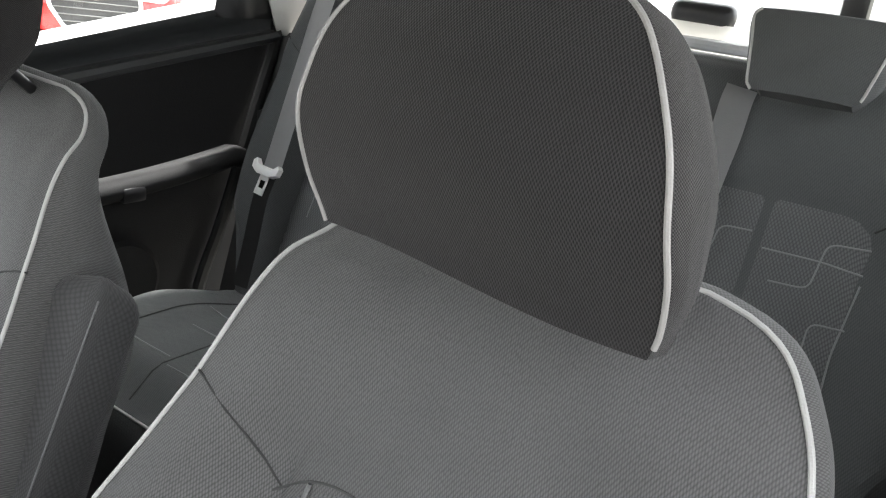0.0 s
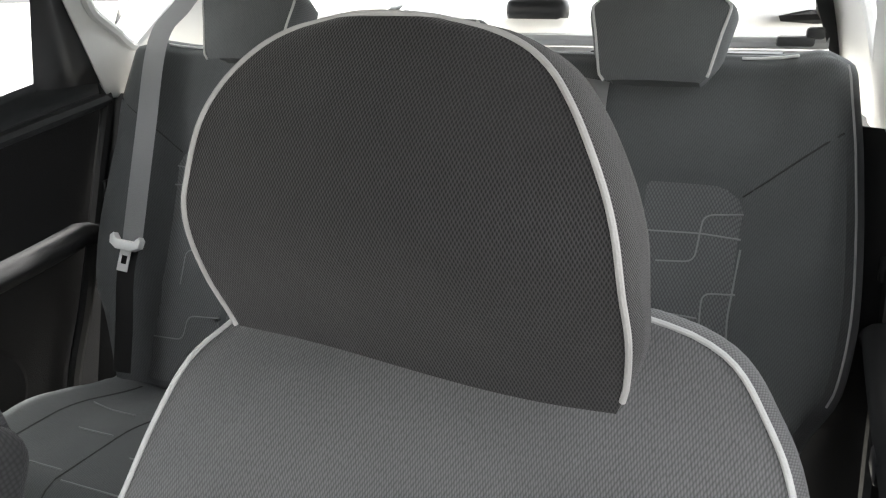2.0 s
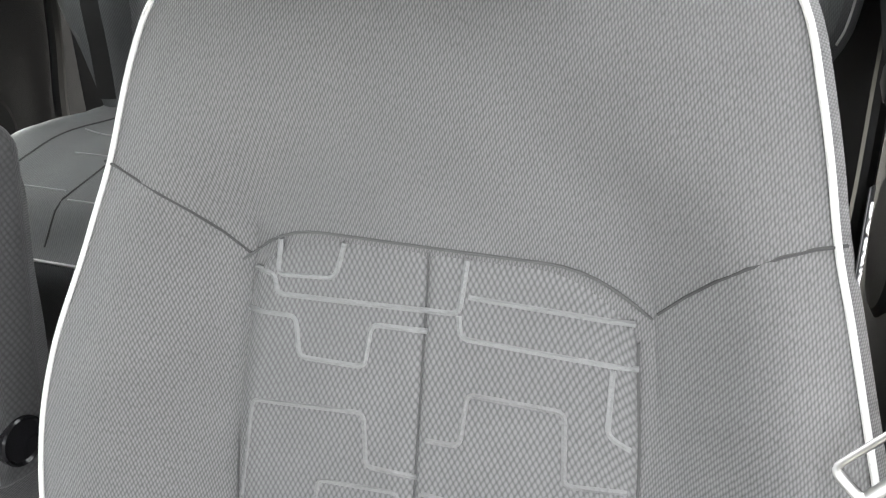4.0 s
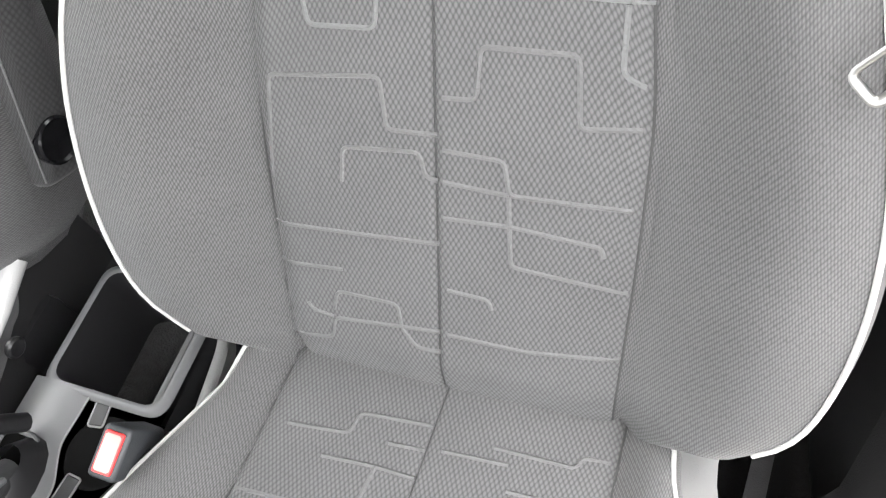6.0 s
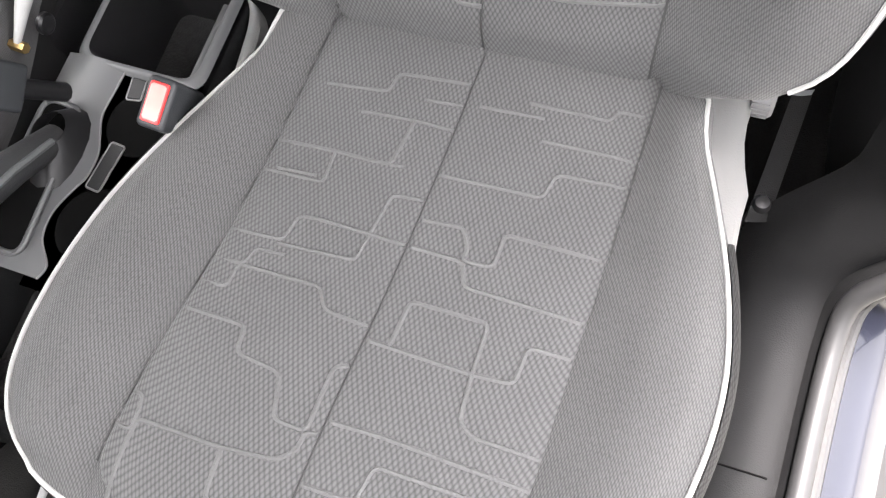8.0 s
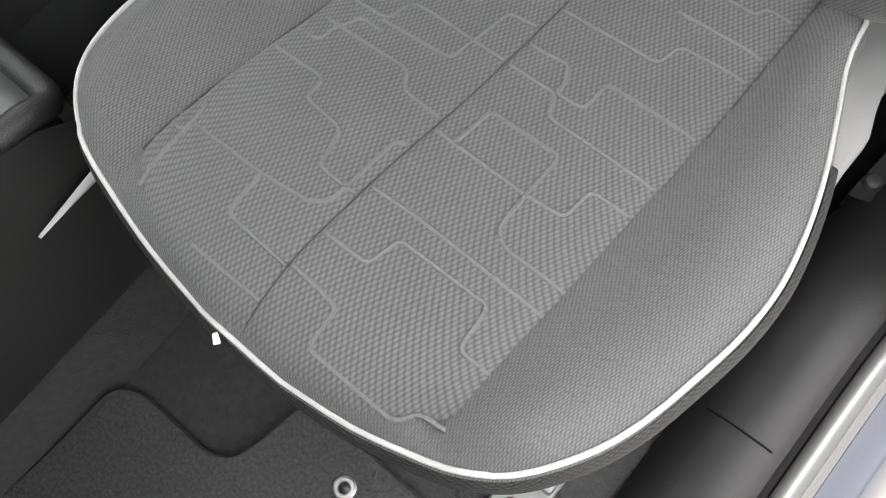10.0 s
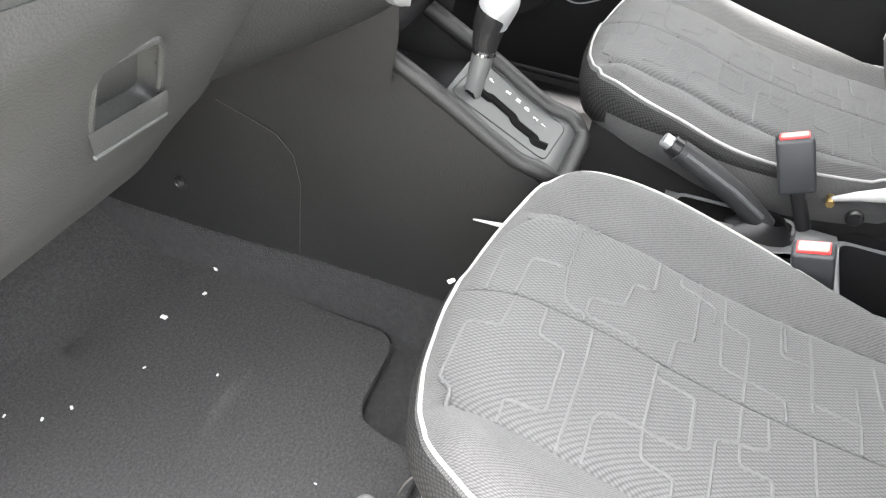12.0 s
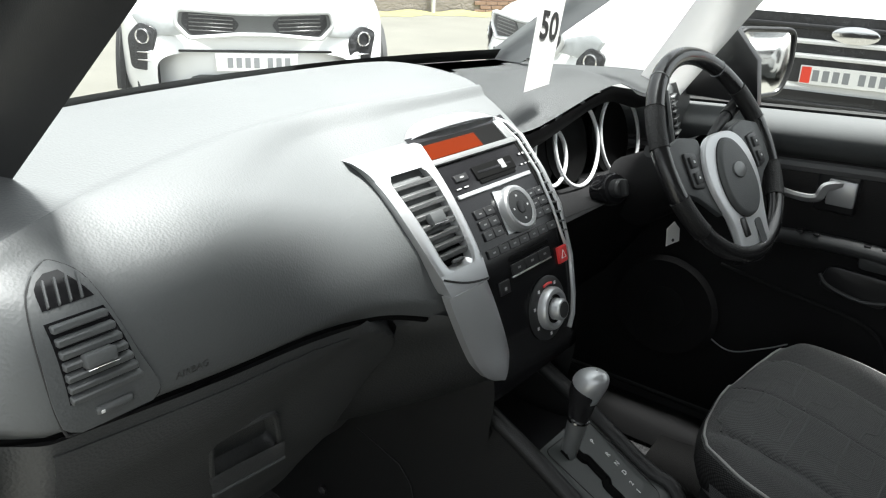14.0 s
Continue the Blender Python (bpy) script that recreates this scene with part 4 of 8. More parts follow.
    part("quarter_trim", sheet(14, 8, lambda u, v: Vector((s * (0.70 - 0.06 * u), -1.10 - 0.38 * u, 0.86 + 0.07 * v + 0.03 * math.sin(u * 3)))), TAILPALE, edge, "pale grey quarter trim")
    part("rear_pillar", ribbon((s * 0.64, -1.46, 0.90), (s * 0.52, -1.30, 1.22), (s * -0.4, 1, 0), 0.052, 0.05, 0.01), GREYTRIM if s > 0 else SHELL, edge)
    # B pillar
    bp = thing("pillar_trim", "dark trimmed middle door pillar", "pillar", kind="structure")
    part("pillar_cover", ribbon((s * 0.715, -0.24, 0.05), (s * 0.60, -0.34, 1.21), (0, 1, 0), 0.075, 0.045, 0.015), SHELL, bp)
    part("pillar_panel", sheet(12, 10, lambda u, v: Vector((s * (0.702 - 0.020 * math.sin(v * math.pi)), 0.0 - 0.10 * u - 0.36 * v, 0.02 + 0.84 * u))), SILLBLACK, bp, "black lower pillar panel")
    # outer body below the windows
    structure("wall_" + nm, sheet(24, 6, lambda u, v: Vector((s * (0.79 + 0.05 * math.sin(v * 3)), -1.55 + (1.25 if not closed_front else 2.8) * u, -0.15 + 0.89 * v)), 0.01), SATIN, "dark outer body side", "body side")


side_structure(1, True)
side_structure(-1, False)

# lower anchor of the passenger's belt, between the seat and the middle pillar
anchor = thing("belt_anchor", "black belt strap bolted down between seat and pillar", "seat belt")
part("strap", ribbon((-0.640, -0.135, 0.125), (-0.628, 0.010, 0.108), (1, 0.25, 0), 0.010, 0.011, 0.002), ANCHORWEB, anchor, "dark woven belt strap")
part("stitched_end", ribbon((-0.641, -0.137, 0.1275), (-0.639, -0.130, 0.1275), (1, 0.25, 0), 0.0095, 0.0095, 0.002), GREYTRIM, anchor, "pale stitched end")
part("anchor_bolt", put(lathe([(0.010, -0.06), (0.010, 0.002), (0.007, 0.006), (0.001, 0.007)], 14), Matrix.Translation((-0.629, -0.010, 0.108))), SATIN, anchor, "black anchor bolt")

# ---- tail: parcel shelf, tailgate and rear window ----
shelf = thing("parcel_shelf", "dark grey moulded parcel shelf behind the rear seat", "parcel shelf")
part("shelf_board", sheet(30, 12, lambda u, v: Vector((-0.60 + 1.2 * u, -1.075 - 0.32 * v, 0.942 + 0.012 * math.sin(v * 6) + 0.012 * v))), GREYTRIM, shelf)
part("shelf_rim", tube([(-0.60 + 0.06 * i, -1.39, 0.965) for i in range(21)], 0.012, 8), GREYTRIM, shelf)
part("shelf_recess", rbox(0.30, 0.06, 0.006, 0.002, 1, (-0.38, -1.20, 0.957)), SHELL, shelf)
for sx in (-1, 1):
    part("shelf_hinge", join(rbox(0.06, 0.03, 0.018, 0.006, 2, (sx * 0.545, -1.30, 0.972)), rbox(0.03, 0.02, 0.02, 0.006, 2, (sx * 0.575, -1.30, 0.985))), SHELL, shelf, "dark hinge peg")
tail = thing("tailgate", "pale grey trimmed tailgate round the rear window", "tailgate", kind="structure")
part("tail_trim", sheet(30, 6, lambda u, v: Vector((-0.60 + 1.2 * u, -1.45 + 0.03 * math.sin(u * math.pi), 0.90 + 0.125 * v - 0.022 * math.sin(u * math.pi))), 0.02), TAILPALE, tail, "pale lower tailgate trim")
part("window_seal", tube(spline([(0.52, -1.30, 1.19), (0.585, -1.43, 1.03), (0.53, -1.455, 1.005), (0.0, -1.47, 0.995), (-0.53, -1.455, 1.005), (-0.585, -1.43, 1.03), (-0.52, -1.30, 1.19)], 8), 0.0135, 8), RUBBER, tail, "black rear window seal")
wp = part("pane", sheet(8, 4, lambda u, v: Vector((-0.56 + 1.12 * u, -1.46 + 0.15 * v, 1.0 + 0.2 * v))), GLASS, tail, "clear rear window glass")
wp.visible_shadow = False
part("wiper_cover", join(rbox(0.13, 0.05, 0.05, 0.02, 3, (-0.06, -1.44, 1.02)), rbox(0.05, 0.03, 0.16, 0.0135, 2, (-0.335, -1.40, 1.10))), SATIN, tail, "black wiper motor cover and strut")


# ---- rear bench ----
R_FOOT, R_TILT = Vector((0, -0.89, 0.518)), math.atan(0.396)
R_UP, R_OUT = Vector((0, -math.sin(R_TILT), math.cos(R_TILT))), Vector((0, math.cos(R_TILT), math.sin(R_TILT)))
REAR_EDGE = [(-0.16, 0.57), (-0.05, 0.605), (0.0, 0.634), (0.03, 0.644), (0.12, 0.652), (0.24, 0.646), (0.33, 0.636), (0.42, 0.622), (0.468, 0.612), (0.478, 0.600)]


def rear_out(x, h):
    a = abs(x)
    w = lerp(REAR_EDGE, h)
    d = abs(a - 0.355)
    ins = smoothstep(0.155, 0.145, d) * smoothstep(0.300, 0.285, h)
    bol = 0.035 * smoothstep(0.50, 0.60, a) - 0.03 * smoothstep(w - 0.02, w + 0.001, a)
    mid = -0.012 * math.exp(-(a / 0.012) ** 2) + 0.010 * smoothstep(0.18, 0.08, a)
    return bol + mid - 0.006 * ins + 0.012 * smoothstep(0.28, 0.36, h) - 0.02 * smoothstep(0.46, 0.478, h)


def rear_at(x, h, lift=0.0):
    return R_FOOT + Vector((x, 0, 0)) + R_UP * h + R_OUT * (rear_out(x, h) + lift)


def rear_bench():
    bench = thing("rear_seat", "grey cloth rear bench with pale piping and three headrests", "car seat")
    lo, hi = REAR_EDGE[0][0], REAR_EDGE[-1][0]

    def spot(u, v):
        h = lo + (hi - lo) * (1 - (1 - u) ** 1.3)
        return lerp(REAR_EDGE, h) * (2 * v - 1), h
    bm, rim = pillow(40, 90, lambda u, v: rear_at(*spot(u, v)), lambda u, v: spot(u, v), [(0.004, 0.004), (0.012, 0.02), (0.014, 0.05), (0.0, 0.09)], R_OUT)
    part("backrest", bm, REARCLOTH, bench, "blue-grey cloth backrest")
    for s in (-1, 1):
        part("piping", tube([rear_at(s * (lerp(REAR_EDGE, h) - 0.001), h, 0.001) for h in [0.0 + 0.016 * i for i in range(30)]], 0.0024, 8), PIPE, bench, "pale grey piping cord")
        # knitted insert
        for half in (-1, 1):
            def ins(u, v, s=s, half=half):
                d = 0.0015 + 0.148 * v
                h = -0.15 + (0.15 + 0.292 - 0.028 * max(0, (d - 0.10) / 0.05) ** 2) * u
                return rear_at(s * 0.355 + half * d, h, 0.003 - 0.006 * math.exp(-min(v, 1 - v) * 0.148 / 0.0025) - (0.004 if u > 0.999 else 0))
            part("insert", grid(30, 14, ins, lambda u, v: (v * 0.148, u * 0.44)), REARKNIT, bench, "grey knit insert panel")
        seam = [(0.498 + 0.118 * t, 0.276 + 0.088 * t) for t in (0, 0.2, 0.4, 0.6, 0.8, 1)]
        part("shoulder_seam", tube([rear_at(s * a, b, 0.0003) for a, b in seam], 0.0014, 5), SEAM, bench)
        part("release_trim", tube([rear_at(s * a, 0.477, 0.004) for a in (0.475, 0.50, 0.53, 0.55)], 0.0022, 6), WHITEPLASTIC, bench, "pale release slot trim")
    for line in REAR_STITCH:
        part("stitching", stitch_bm(line, lambda a, b: rear_at(a, b, 0.0024), 0.0015, 0.014, 0.6), REARTHREAD, bench)
    # headrests
    for cx, w, drop in ((-0.36, 1.0, 0), (0.0, 0.95, 0.030), (0.347, 1.0, -0.016)):
        OW = [(0.0, 0.068), (0.008, 0.075), (0.03, 0.080), (0.07, 0.088), (0.104, 0.096), (0.112, 0.095), (0.118, 0.088)]
        base = rear_at(cx, 0.42 - drop) + R_OUT * 0.052

        def hp(u, v, w=w, base=base):
            h = 0.118 * (1 - (1 - u) ** 1.25)
            t = 2 * v - 1
            return base + Vector((lerp(OW, h) * w * t, 0, 0)) + R_UP * h + R_OUT * (0.016 * (1 - t * t) * math.sin(math.pi * min(1, 0.15 + 0.8 * h / 0.13)))
        bm, rim = pillow(18, 20, hp, lambda u, v: (0.19 * v, 0.13 * u), [(0.0015, 0.002), (0.005, 0.009), (0.008, 0.022), (0.009, 0.045), (0.002, 0.075), (-0.02, 0.09)], R_OUT, None, lambda p, base=base: 2.2 * smoothstep(0.0, 0.05, (p - base).dot(R_UP)) - 1.2)
        hr = part("headrest", bm, REARCLOTH, bench, "blue-grey cloth headrest")
        for a, b in ((20, 38), (58, 76)):
            part("headrest_piping", tube(rim[a:b + 1], 0.0022, 8), PIPE, hr, "pale grey piping cord")
    # cushion
    def cz(x, y):
        a = abs(x)
        return 0.415 - 0.05 * smoothstep(-0.62, -0.86, y) - 0.05 * smoothstep(-0.50, -0.42, y) - 0.012 * smoothstep(0.30, 0.12, abs(a - 0.33)) + 0.012 * smoothstep(0.44, 0.54, a) - 0.03 * smoothstep(0.56, 0.60, a)
    CW = [(0.0, 0.50), (0.1, 0.545), (0.3, 0.585), (0.8, 0.60), (1.0, 0.54)]

    def cp(u, v):
        y = -0.42 - 0.46 * u
        x = lerp(CW, u) * (2 * v - 1)
        return Vector((x, y, cz(x, y)))
    bm, rim = pillow(30, 80, cp, lambda u, v: (1.2 * v, 0.46 * u), [(0.004, 0.006), (0.010, 0.03), (0.004, 0.10), (-0.03, 0.20)], Vector((0, 0, 1)))
    part("cushion", bm, REARCLOTH, bench, "blue-grey cloth rear cushion")
    part("cushion_piping", tube([cp(i / 40, 1.0) for i in range(41)], 0.0023, 8), PIPE, bench)
    part("cushion_piping", tube([cp(i / 40, 0.0) for i in range(41)], 0.0023, 8), PIPE, bench)
    part("cushion_piping", tube([cp(0.0, i / 40) for i in range(41)], 0.0023, 8), PIPE, bench)
    for xx in (0.21, 0.36, 0.50, -0.21, -0.36, -0.50):
        part("cushion_seam", tube([Vector((xx, -0.44 - 0.02 * i, cz(xx, -0.44 - 0.02 * i) + 0.0002)) for i in range(20)], 0.0016, 5), SEAM, bench)
    for xa, xb, yy in ((0.37, 0.49, -0.52), (0.37, 0.44, -0.62), (0.22, 0.35, -0.50), (0.22, 0.30, -0.58), (0.40, 0.49, -0.70)):
        part("stitching", tube([Vector((xa + (xb - xa) * i / 8, yy, cz(xa + (xb - xa) * i / 8, yy) + 0.0006)) for i in range(9)], 0.0014, 5), REARTHREAD, bench)
    structure("seat_base", rbox(1.2, 0.42, 0.30, 0.02, 2, (0, -0.66, 0.14)), SHELL, "dark plinth under the rear bench", "seat base")


REARKNIT = cloth("rear_knit", (0.070, 0.073, 0.074), (0.132, 0.136, 0.138), 0.0036, "knit", relief=0.7)
REARTHREAD = mat("rear_thread", (0.20, 0.205, 0.207), 0.7)
REAR_STITCH = []
run(REAR_STITCH, (-0.366, 0.215), (-0.446, 0.218), (-0.502, 0.214))
run(REAR_STITCH, (-0.388, 0.172), (-0.442, 0.176), (-0.448, 0.245), (-0.502, 0.250))
run(REAR_STITCH, (-0.362, 0.100), (-0.455, 0.095))
run(REAR_STITCH, (-0.460, 0.030), (-0.458, 0.132), (-0.503, 0.135))
run(REAR_STITCH, (-0.502, 0.0), (-0.496, 0.10), (-0.503, 0.20))
run(REAR_STITCH, (-0.345, 0.235), (-0.300, 0.232), (-0.296, 0.190), (-0.210, 0.188))
run(REAR_STITCH, (0.366, 0.215), (0.446, 0.218), (0.502, 0.214))
run(REAR_STITCH, (0.388, 0.172), (0.442, 0.176), (0.448, 0.245), (0.502, 0.250))
run(REAR_STITCH, (0.362, 0.10), (0.455, 0.095), (0.458, 0.03))
run(REAR_STITCH, (0.36, -0.02), (0.43, -0.025), (0.435, -0.07), (0.50, -0.072))
rear_bench()


def rear_belt(s):
    belt = thing("seat_belt", "grey webbing rear belt hanging with its tongue", "seat belt")
    def web(pts, w, mt, nm, label=""):
        pts = spline(pts, 6)
        n = len(pts) - 1
        def f(u, v):
            i = round(u * n)
            t = (pts[min(n, i + 1)] - pts[max(0, i - 1)]).normalized()
            side = t.cross(R_OUT).normalized()
            return pts[i] + side * w * (v - 0.5)
        bm = grid(n, 4, f)
        bmesh.ops.solidify(bm, geom=bm.faces[:], thickness=0.0014)
        part(nm, bm, mt, belt, label)
    a = [R_FOOT + Vector((s * x, 0, 0)) + R_UP * h + R_OUT * o for x, h, o in ((0.495, 0.66, -0.02), (0.527, 0.55, 0.02), (0.540, 0.47, 0.055), (0.538, 0.30, 0.055), (0.535, 0.09, 0.05))]
    web(a, 0.047, WEBBING, "webbing", "grey woven upper webbing")
    b = [R_FOOT + Vector((s * x, 0, 0)) + R_UP * h + R_OUT * o for x, h, o in ((0.535, 0.085, 0.052), (0.53, 0.03, 0.06), (0.52, -0.06, 0.055), (0.515, -0.14, 0.05))]
    web(b, 0.040, DARKWEB, "lap_webbing", "black twisted lap webbing")
    m = Matrix.Translation(a[-1] + R_OUT * 0.008) @ Matrix((Vector((1, 0, 0)), R_UP, R_OUT)).transposed().to_4x4() @ pose(0, 0, 0, 0, 0, 4 * s)
    grip = prism([(-0.036, 0.012), (-0.030, 0.018), (-0.020, 0.008), (0.020, 0.008), (0.030, 0.018), (0.036, 0.012), (0.034, -0.002), (0.018, -0.010), (-0.018, -0.010), (-0.034, -0.002)], 0.0135, 0.002)
    grip.transform(m)
    part("tongue_grip", grip, WHITEPLASTIC, belt, "pale plastic belt tongue grip")
    o = 0.0135
    tg = join(rbox(0.006, 0.034, 0.0025, 0.0008, 1, (-0.0095, -0.026, 0.004)), rbox(0.006, 0.034, 0.0025, 0.0008, 1, (0.0095, -0.026, 0.004)), rbox(0.025, 0.0135, 0.0025, 0.0008, 1, (0, -0.042, 0.004)), rbox(0.025, 0.0135, 0.0025, 0.0008, 1, (0, -0.013, 0.004)))
    tg.transform(m)
    part("tongue_plate", tg, WHITEPLASTIC, belt, "bright metal tongue plate with a slot")


rear_belt(1)

# webbing of the middle rear belt, lying on the backrest
mid = thing("seat_belt", "grey woven middle belt lying on the rear backrest", "seat belt")
mw = spline([(-0.268, -1.060, 0.945), (-0.268, -1.026, 0.912), (-0.268, -1.008, 0.86), (-0.265, -0.985, 0.80), (-0.262, -0.958, 0.73), (-0.258, -0.925, 0.64)], 6)
bm = grid(len(mw) - 1, 4, lambda u, v: mw[round(u * (len(mw) - 1))] + Vector((0.047, 0.0, 0.004)) * (v - 0.5))
bmesh.ops.solidify(bm, geom=bm.faces[:], thickness=0.0014)
part("webbing", bm, WEBBING, mid, "grey woven webbing")

# belt tongue resting against the passenger seat's edge
tongue = thing("belt_tongue", "bright metal belt tongue hanging beside the seat", "seat belt")
tip_dir = Vector((0.69, 0.34, -0.64)).normalized()
tm = Matrix.Translation(Vector((-0.603, -0.085, 0.627)) - tip_dir * 0.022) @ Matrix((tip_dir, BACK_OUT.cross(tip_dir), BACK_OUT)).transposed().to_4x4()
fr = rounded([(-0.022, -0.010, 0), (0.022, -0.010, 0), (0.022, 0.010, 0), (-0.022, 0.010, 0)], 0.005, 4, True)
bm = tube(fr, 0.0013, 8, True, 2.4)
bm.transform(tm)
part("tongue_plate", bm, STEEL, tongue, "bright steel slotted plate")
bm = rbox(0.028, 0.034, 0.0135, 0.003, 2, (-0.036, 0, 0), tm)
part("tongue_grip", bm, SATIN, tongue, "black plastic grip")
wb = spline([(-0.645, -0.108, 0.672), (-0.69, -0.14, 0.80), (-0.70, -0.24, 1.10)], 6)
bm = grid(len(wb) - 1, 3, lambda u, v: wb[round(u * (len(wb) - 1))] + Vector((0.008, 0.045, 0)) * (v - 0.5))
bmesh.ops.solidify(bm, geom=bm.faces[:], thickness=0.0014)
part("webbing", bm, DARKWEB, tongue, "dark webbing running up to the pillar")


# ---- dashboard ----
def table_reader(rows):
    return lambda q: lerp(rows, q)


GROOVE = [(-0.70, 0.702), (-0.58, 0.689), (-0.45, 0.675), (-0.28, 0.643), (-0.20, 0.616), (-0.10, 0.568)]
PAD = [(0.60, 0.69), (0.66, 0.672), (0.69, 0.662), (0.72, 0.657), (0.77, 0.666), (0.800, 0.686), (0.818, 0.71)]
TOPLINE = [(0.71, 0.818), (0.735, 0.830), (0.77, 0.838), (0.83, 0.843), (0.90, 0.843), (1.0, 0.836), (1.15, 0.815), (1.32, 0.785)]
LOWER = [(0.20, 1.03), (0.25, 0.955), (0.30, 0.90), (0.36, 0.858), (0.41, 0.822), (0.46, 0.795), (0.53, 0.757), (0.60, 0.708), (0.64, 0.682), (0.70, 0.668)]
STACK = [(0.42, 0.648), (0.46, 0.642), (0.50, 0.643), (0.58, 0.658), (0.66, 0.684), (0.72, 0.723), (0.77, 0.768), (0.81, 0.825), (0.84, 0.89)]
pad_y, top_z, low_y, stack_y, groove_z = map(table_reader, (PAD, TOPLINE, LOWER, STACK, GROOVE))
screen_y = lambda x: 1.315 - 0.27 * x * x


CREST = [(-0.72, 0.700), (-0.656, 0.725), (-0.602, 0.745), (-0.505, 0.782), (-0.375, 0.830), (-0.29, 0.858), (-0.215, 0.872), (-0.14, 0.874), (-0.062, 0.870), (0.14, 0.862)]


def upper_at(x, t):
    """The upper pad: t from 0 at the groove, over the rounded brow at 0.5, to the windscreen at 1."""
    g = groove_z(x)
    k = smoothstep(-0.52, -0.215, x)
    flush = 0.008 * smoothstep(-0.06, -0.14, x)
    if t < 0.5:
        z = g + (0.818 - g) * (t / 0.5)
        y = pad_y(z) + k * (stack_y(z) + 0.014 - flush * smoothstep(0.655, 0.70, z) - pad_y(z)) + 0.015 * smoothstep(0.07, 0.0, t) ** 2
    else:
        q = (t - 0.5) / 0.5
        y0 = 0.71 + k * (stack_y(0.818) + 0.014 - flush - 0.71)
        crest = max(y0 + 0.012, lerp(CREST, x))
        k_c = 7 / 30
        y = y0 + (crest - y0) * q / k_c if q < k_c else crest + (screen_y(x) - crest) * ((q - k_c) / (1 - k_c)) ** 1.3
        z = top_z(0.71 + (1.32 - 0.71) * (y - y0) / (screen_y(x) - y0))
        z += 0.007 * smoothstep(y0, crest, y) - 0.0045 * smoothstep(crest, crest + 0.007, y) + 0.0045 * smoothstep(crest + 0.05, crest + 0.2, y)
    if x > 0.13:
        y += 0.045 * smoothstep(0.13, 0.22, x) * smoothstep(0.62, 0.45, t)
    y += 0.030 * smoothstep(-0.665, -0.71, x) * smoothstep(0.6, 0.3, t)
    return Vector((x, y, z))


def lower_at(x, z, lift=0.0):
    """The lower panel; past its rounded end by the fascia the surface steps back."""
    g = groove_z(x)
    k = smoothstep(-0.52, -0.215, x)
    y = low_y(z) + k * (stack_y(g) + 0.014 - pad_y(g)) * smoothstep(0.48, 0.62, z)
    dx = (-0.190 - 0.25 * max(0.0, 0.60 - z)) - x
    dz = g - 0.004 - 0.026 * smoothstep(-0.34, -0.20, x) - z
    r = 0.055
    inside = min(dx, dz) if dx > r or dz > r else r - math.hypot(r - dx, r - dz)
    y += 0.034 * smoothstep(0.008, -0.016, inside) * smoothstep(-0.36, -0.22, x)
    y += 0.03 * smoothstep(-0.665, -0.71, x)
    return Vector((x, y - lift, z))


def stack_at(x, z, lift=0.0):
    dy = (stack_y(z + 0.004) - stack_y(z - 0.004)) / 0.008
    n = Vector((0, -1, dy)).normalized()
    fall = 1.3 * max(0.0, x - 0.112)
    return Vector((x, stack_y(z) + fall, z)) + n * lift


def stack_frame(x, z, lift=0.0):
    dy = (stack_y(z + 0.004) - stack_y(z - 0.004)) / 0.008
    n = Vector((0, -1, dy)).normalized()
    up = Vector((0, dy, 1)).normalized()
    return Matrix.Translation(stack_at(x, z, lift)) @ Matrix((Vector((1, 0, 0)), up, n)).transposed().to_4x4()


def pad_frame(x, z, lift=0.0):
    dy = (pad_y(z + 0.004) - pad_y(z - 0.004)) / 0.008
    n = Vector((0, -1, dy)).normalized()
    up = Vector((0, dy, 1)).normalized()
    return Matrix.Translation(Vector((x, pad_y(z), z)) + n * lift) @ Matrix((Vector((1, 0, 0)), up, n)).transposed().to_4x4()


def patch(left, right, z0, z1, at, lift, nz=20, nx=10, thick=0.0, crown=0.0):
    """A plate that follows a surface between two edges given as tables of (z, x)."""
    bm = grid(nz, nx, lambda u, v: at(lerp(left, z0 + (z1 - z0) * u) * (1 - v) + lerp(right, z0 + (z1 - z0) * u) * v, z0 + (z1 - z0) * u, lift + crown * (1 - (2 * v - 1) ** 4)))
    if thick:
        rim = [e for e in bm.edges if e.is_boundary]
        new_v = [v for v in bmesh.ops.extrude_edge_only(bm, edges=rim)["geom"] if isinstance(v, bmesh.types.BMVert)]
        for v in new_v:
            v.co.y += thick
    return bm


BROW_Z = [(0.13, 0.768), (0.18, 0.770), (0.22, 0.777), (0.29, 0.792), (0.36, 0.805), (0.42, 0.811), (0.46, 0.809), (0.50, 0.797), (0.54, 0.784), (0.60, 0.780), (0.72, 0.782)]
BROW_Y = [(0.13, 0.800), (0.30, 0.788), (0.48, 0.785), (0.55, 0.775), (0.72, 0.765)]


def brow_at(u, v):
    """The dash top on the driver's side, from the brow over the dials to the windscreen."""
    x = 0.134 + 0.581 * u
    y0, z0 = lerp(BROW_Y, x), lerp(BROW_Z, x)
    d = (screen_y(x) - y0) * v ** 1.9
    y = y0 + d
    crest = z0 + 0.016
    return Vector((x, y - 0.006 * math.exp(-v / 0.03), z0 + 0.016 * math.sin(min(1.0, d / 0.09) * math.pi / 2) + (0.782 - crest) * smoothstep(0.09, 0.36, d)))


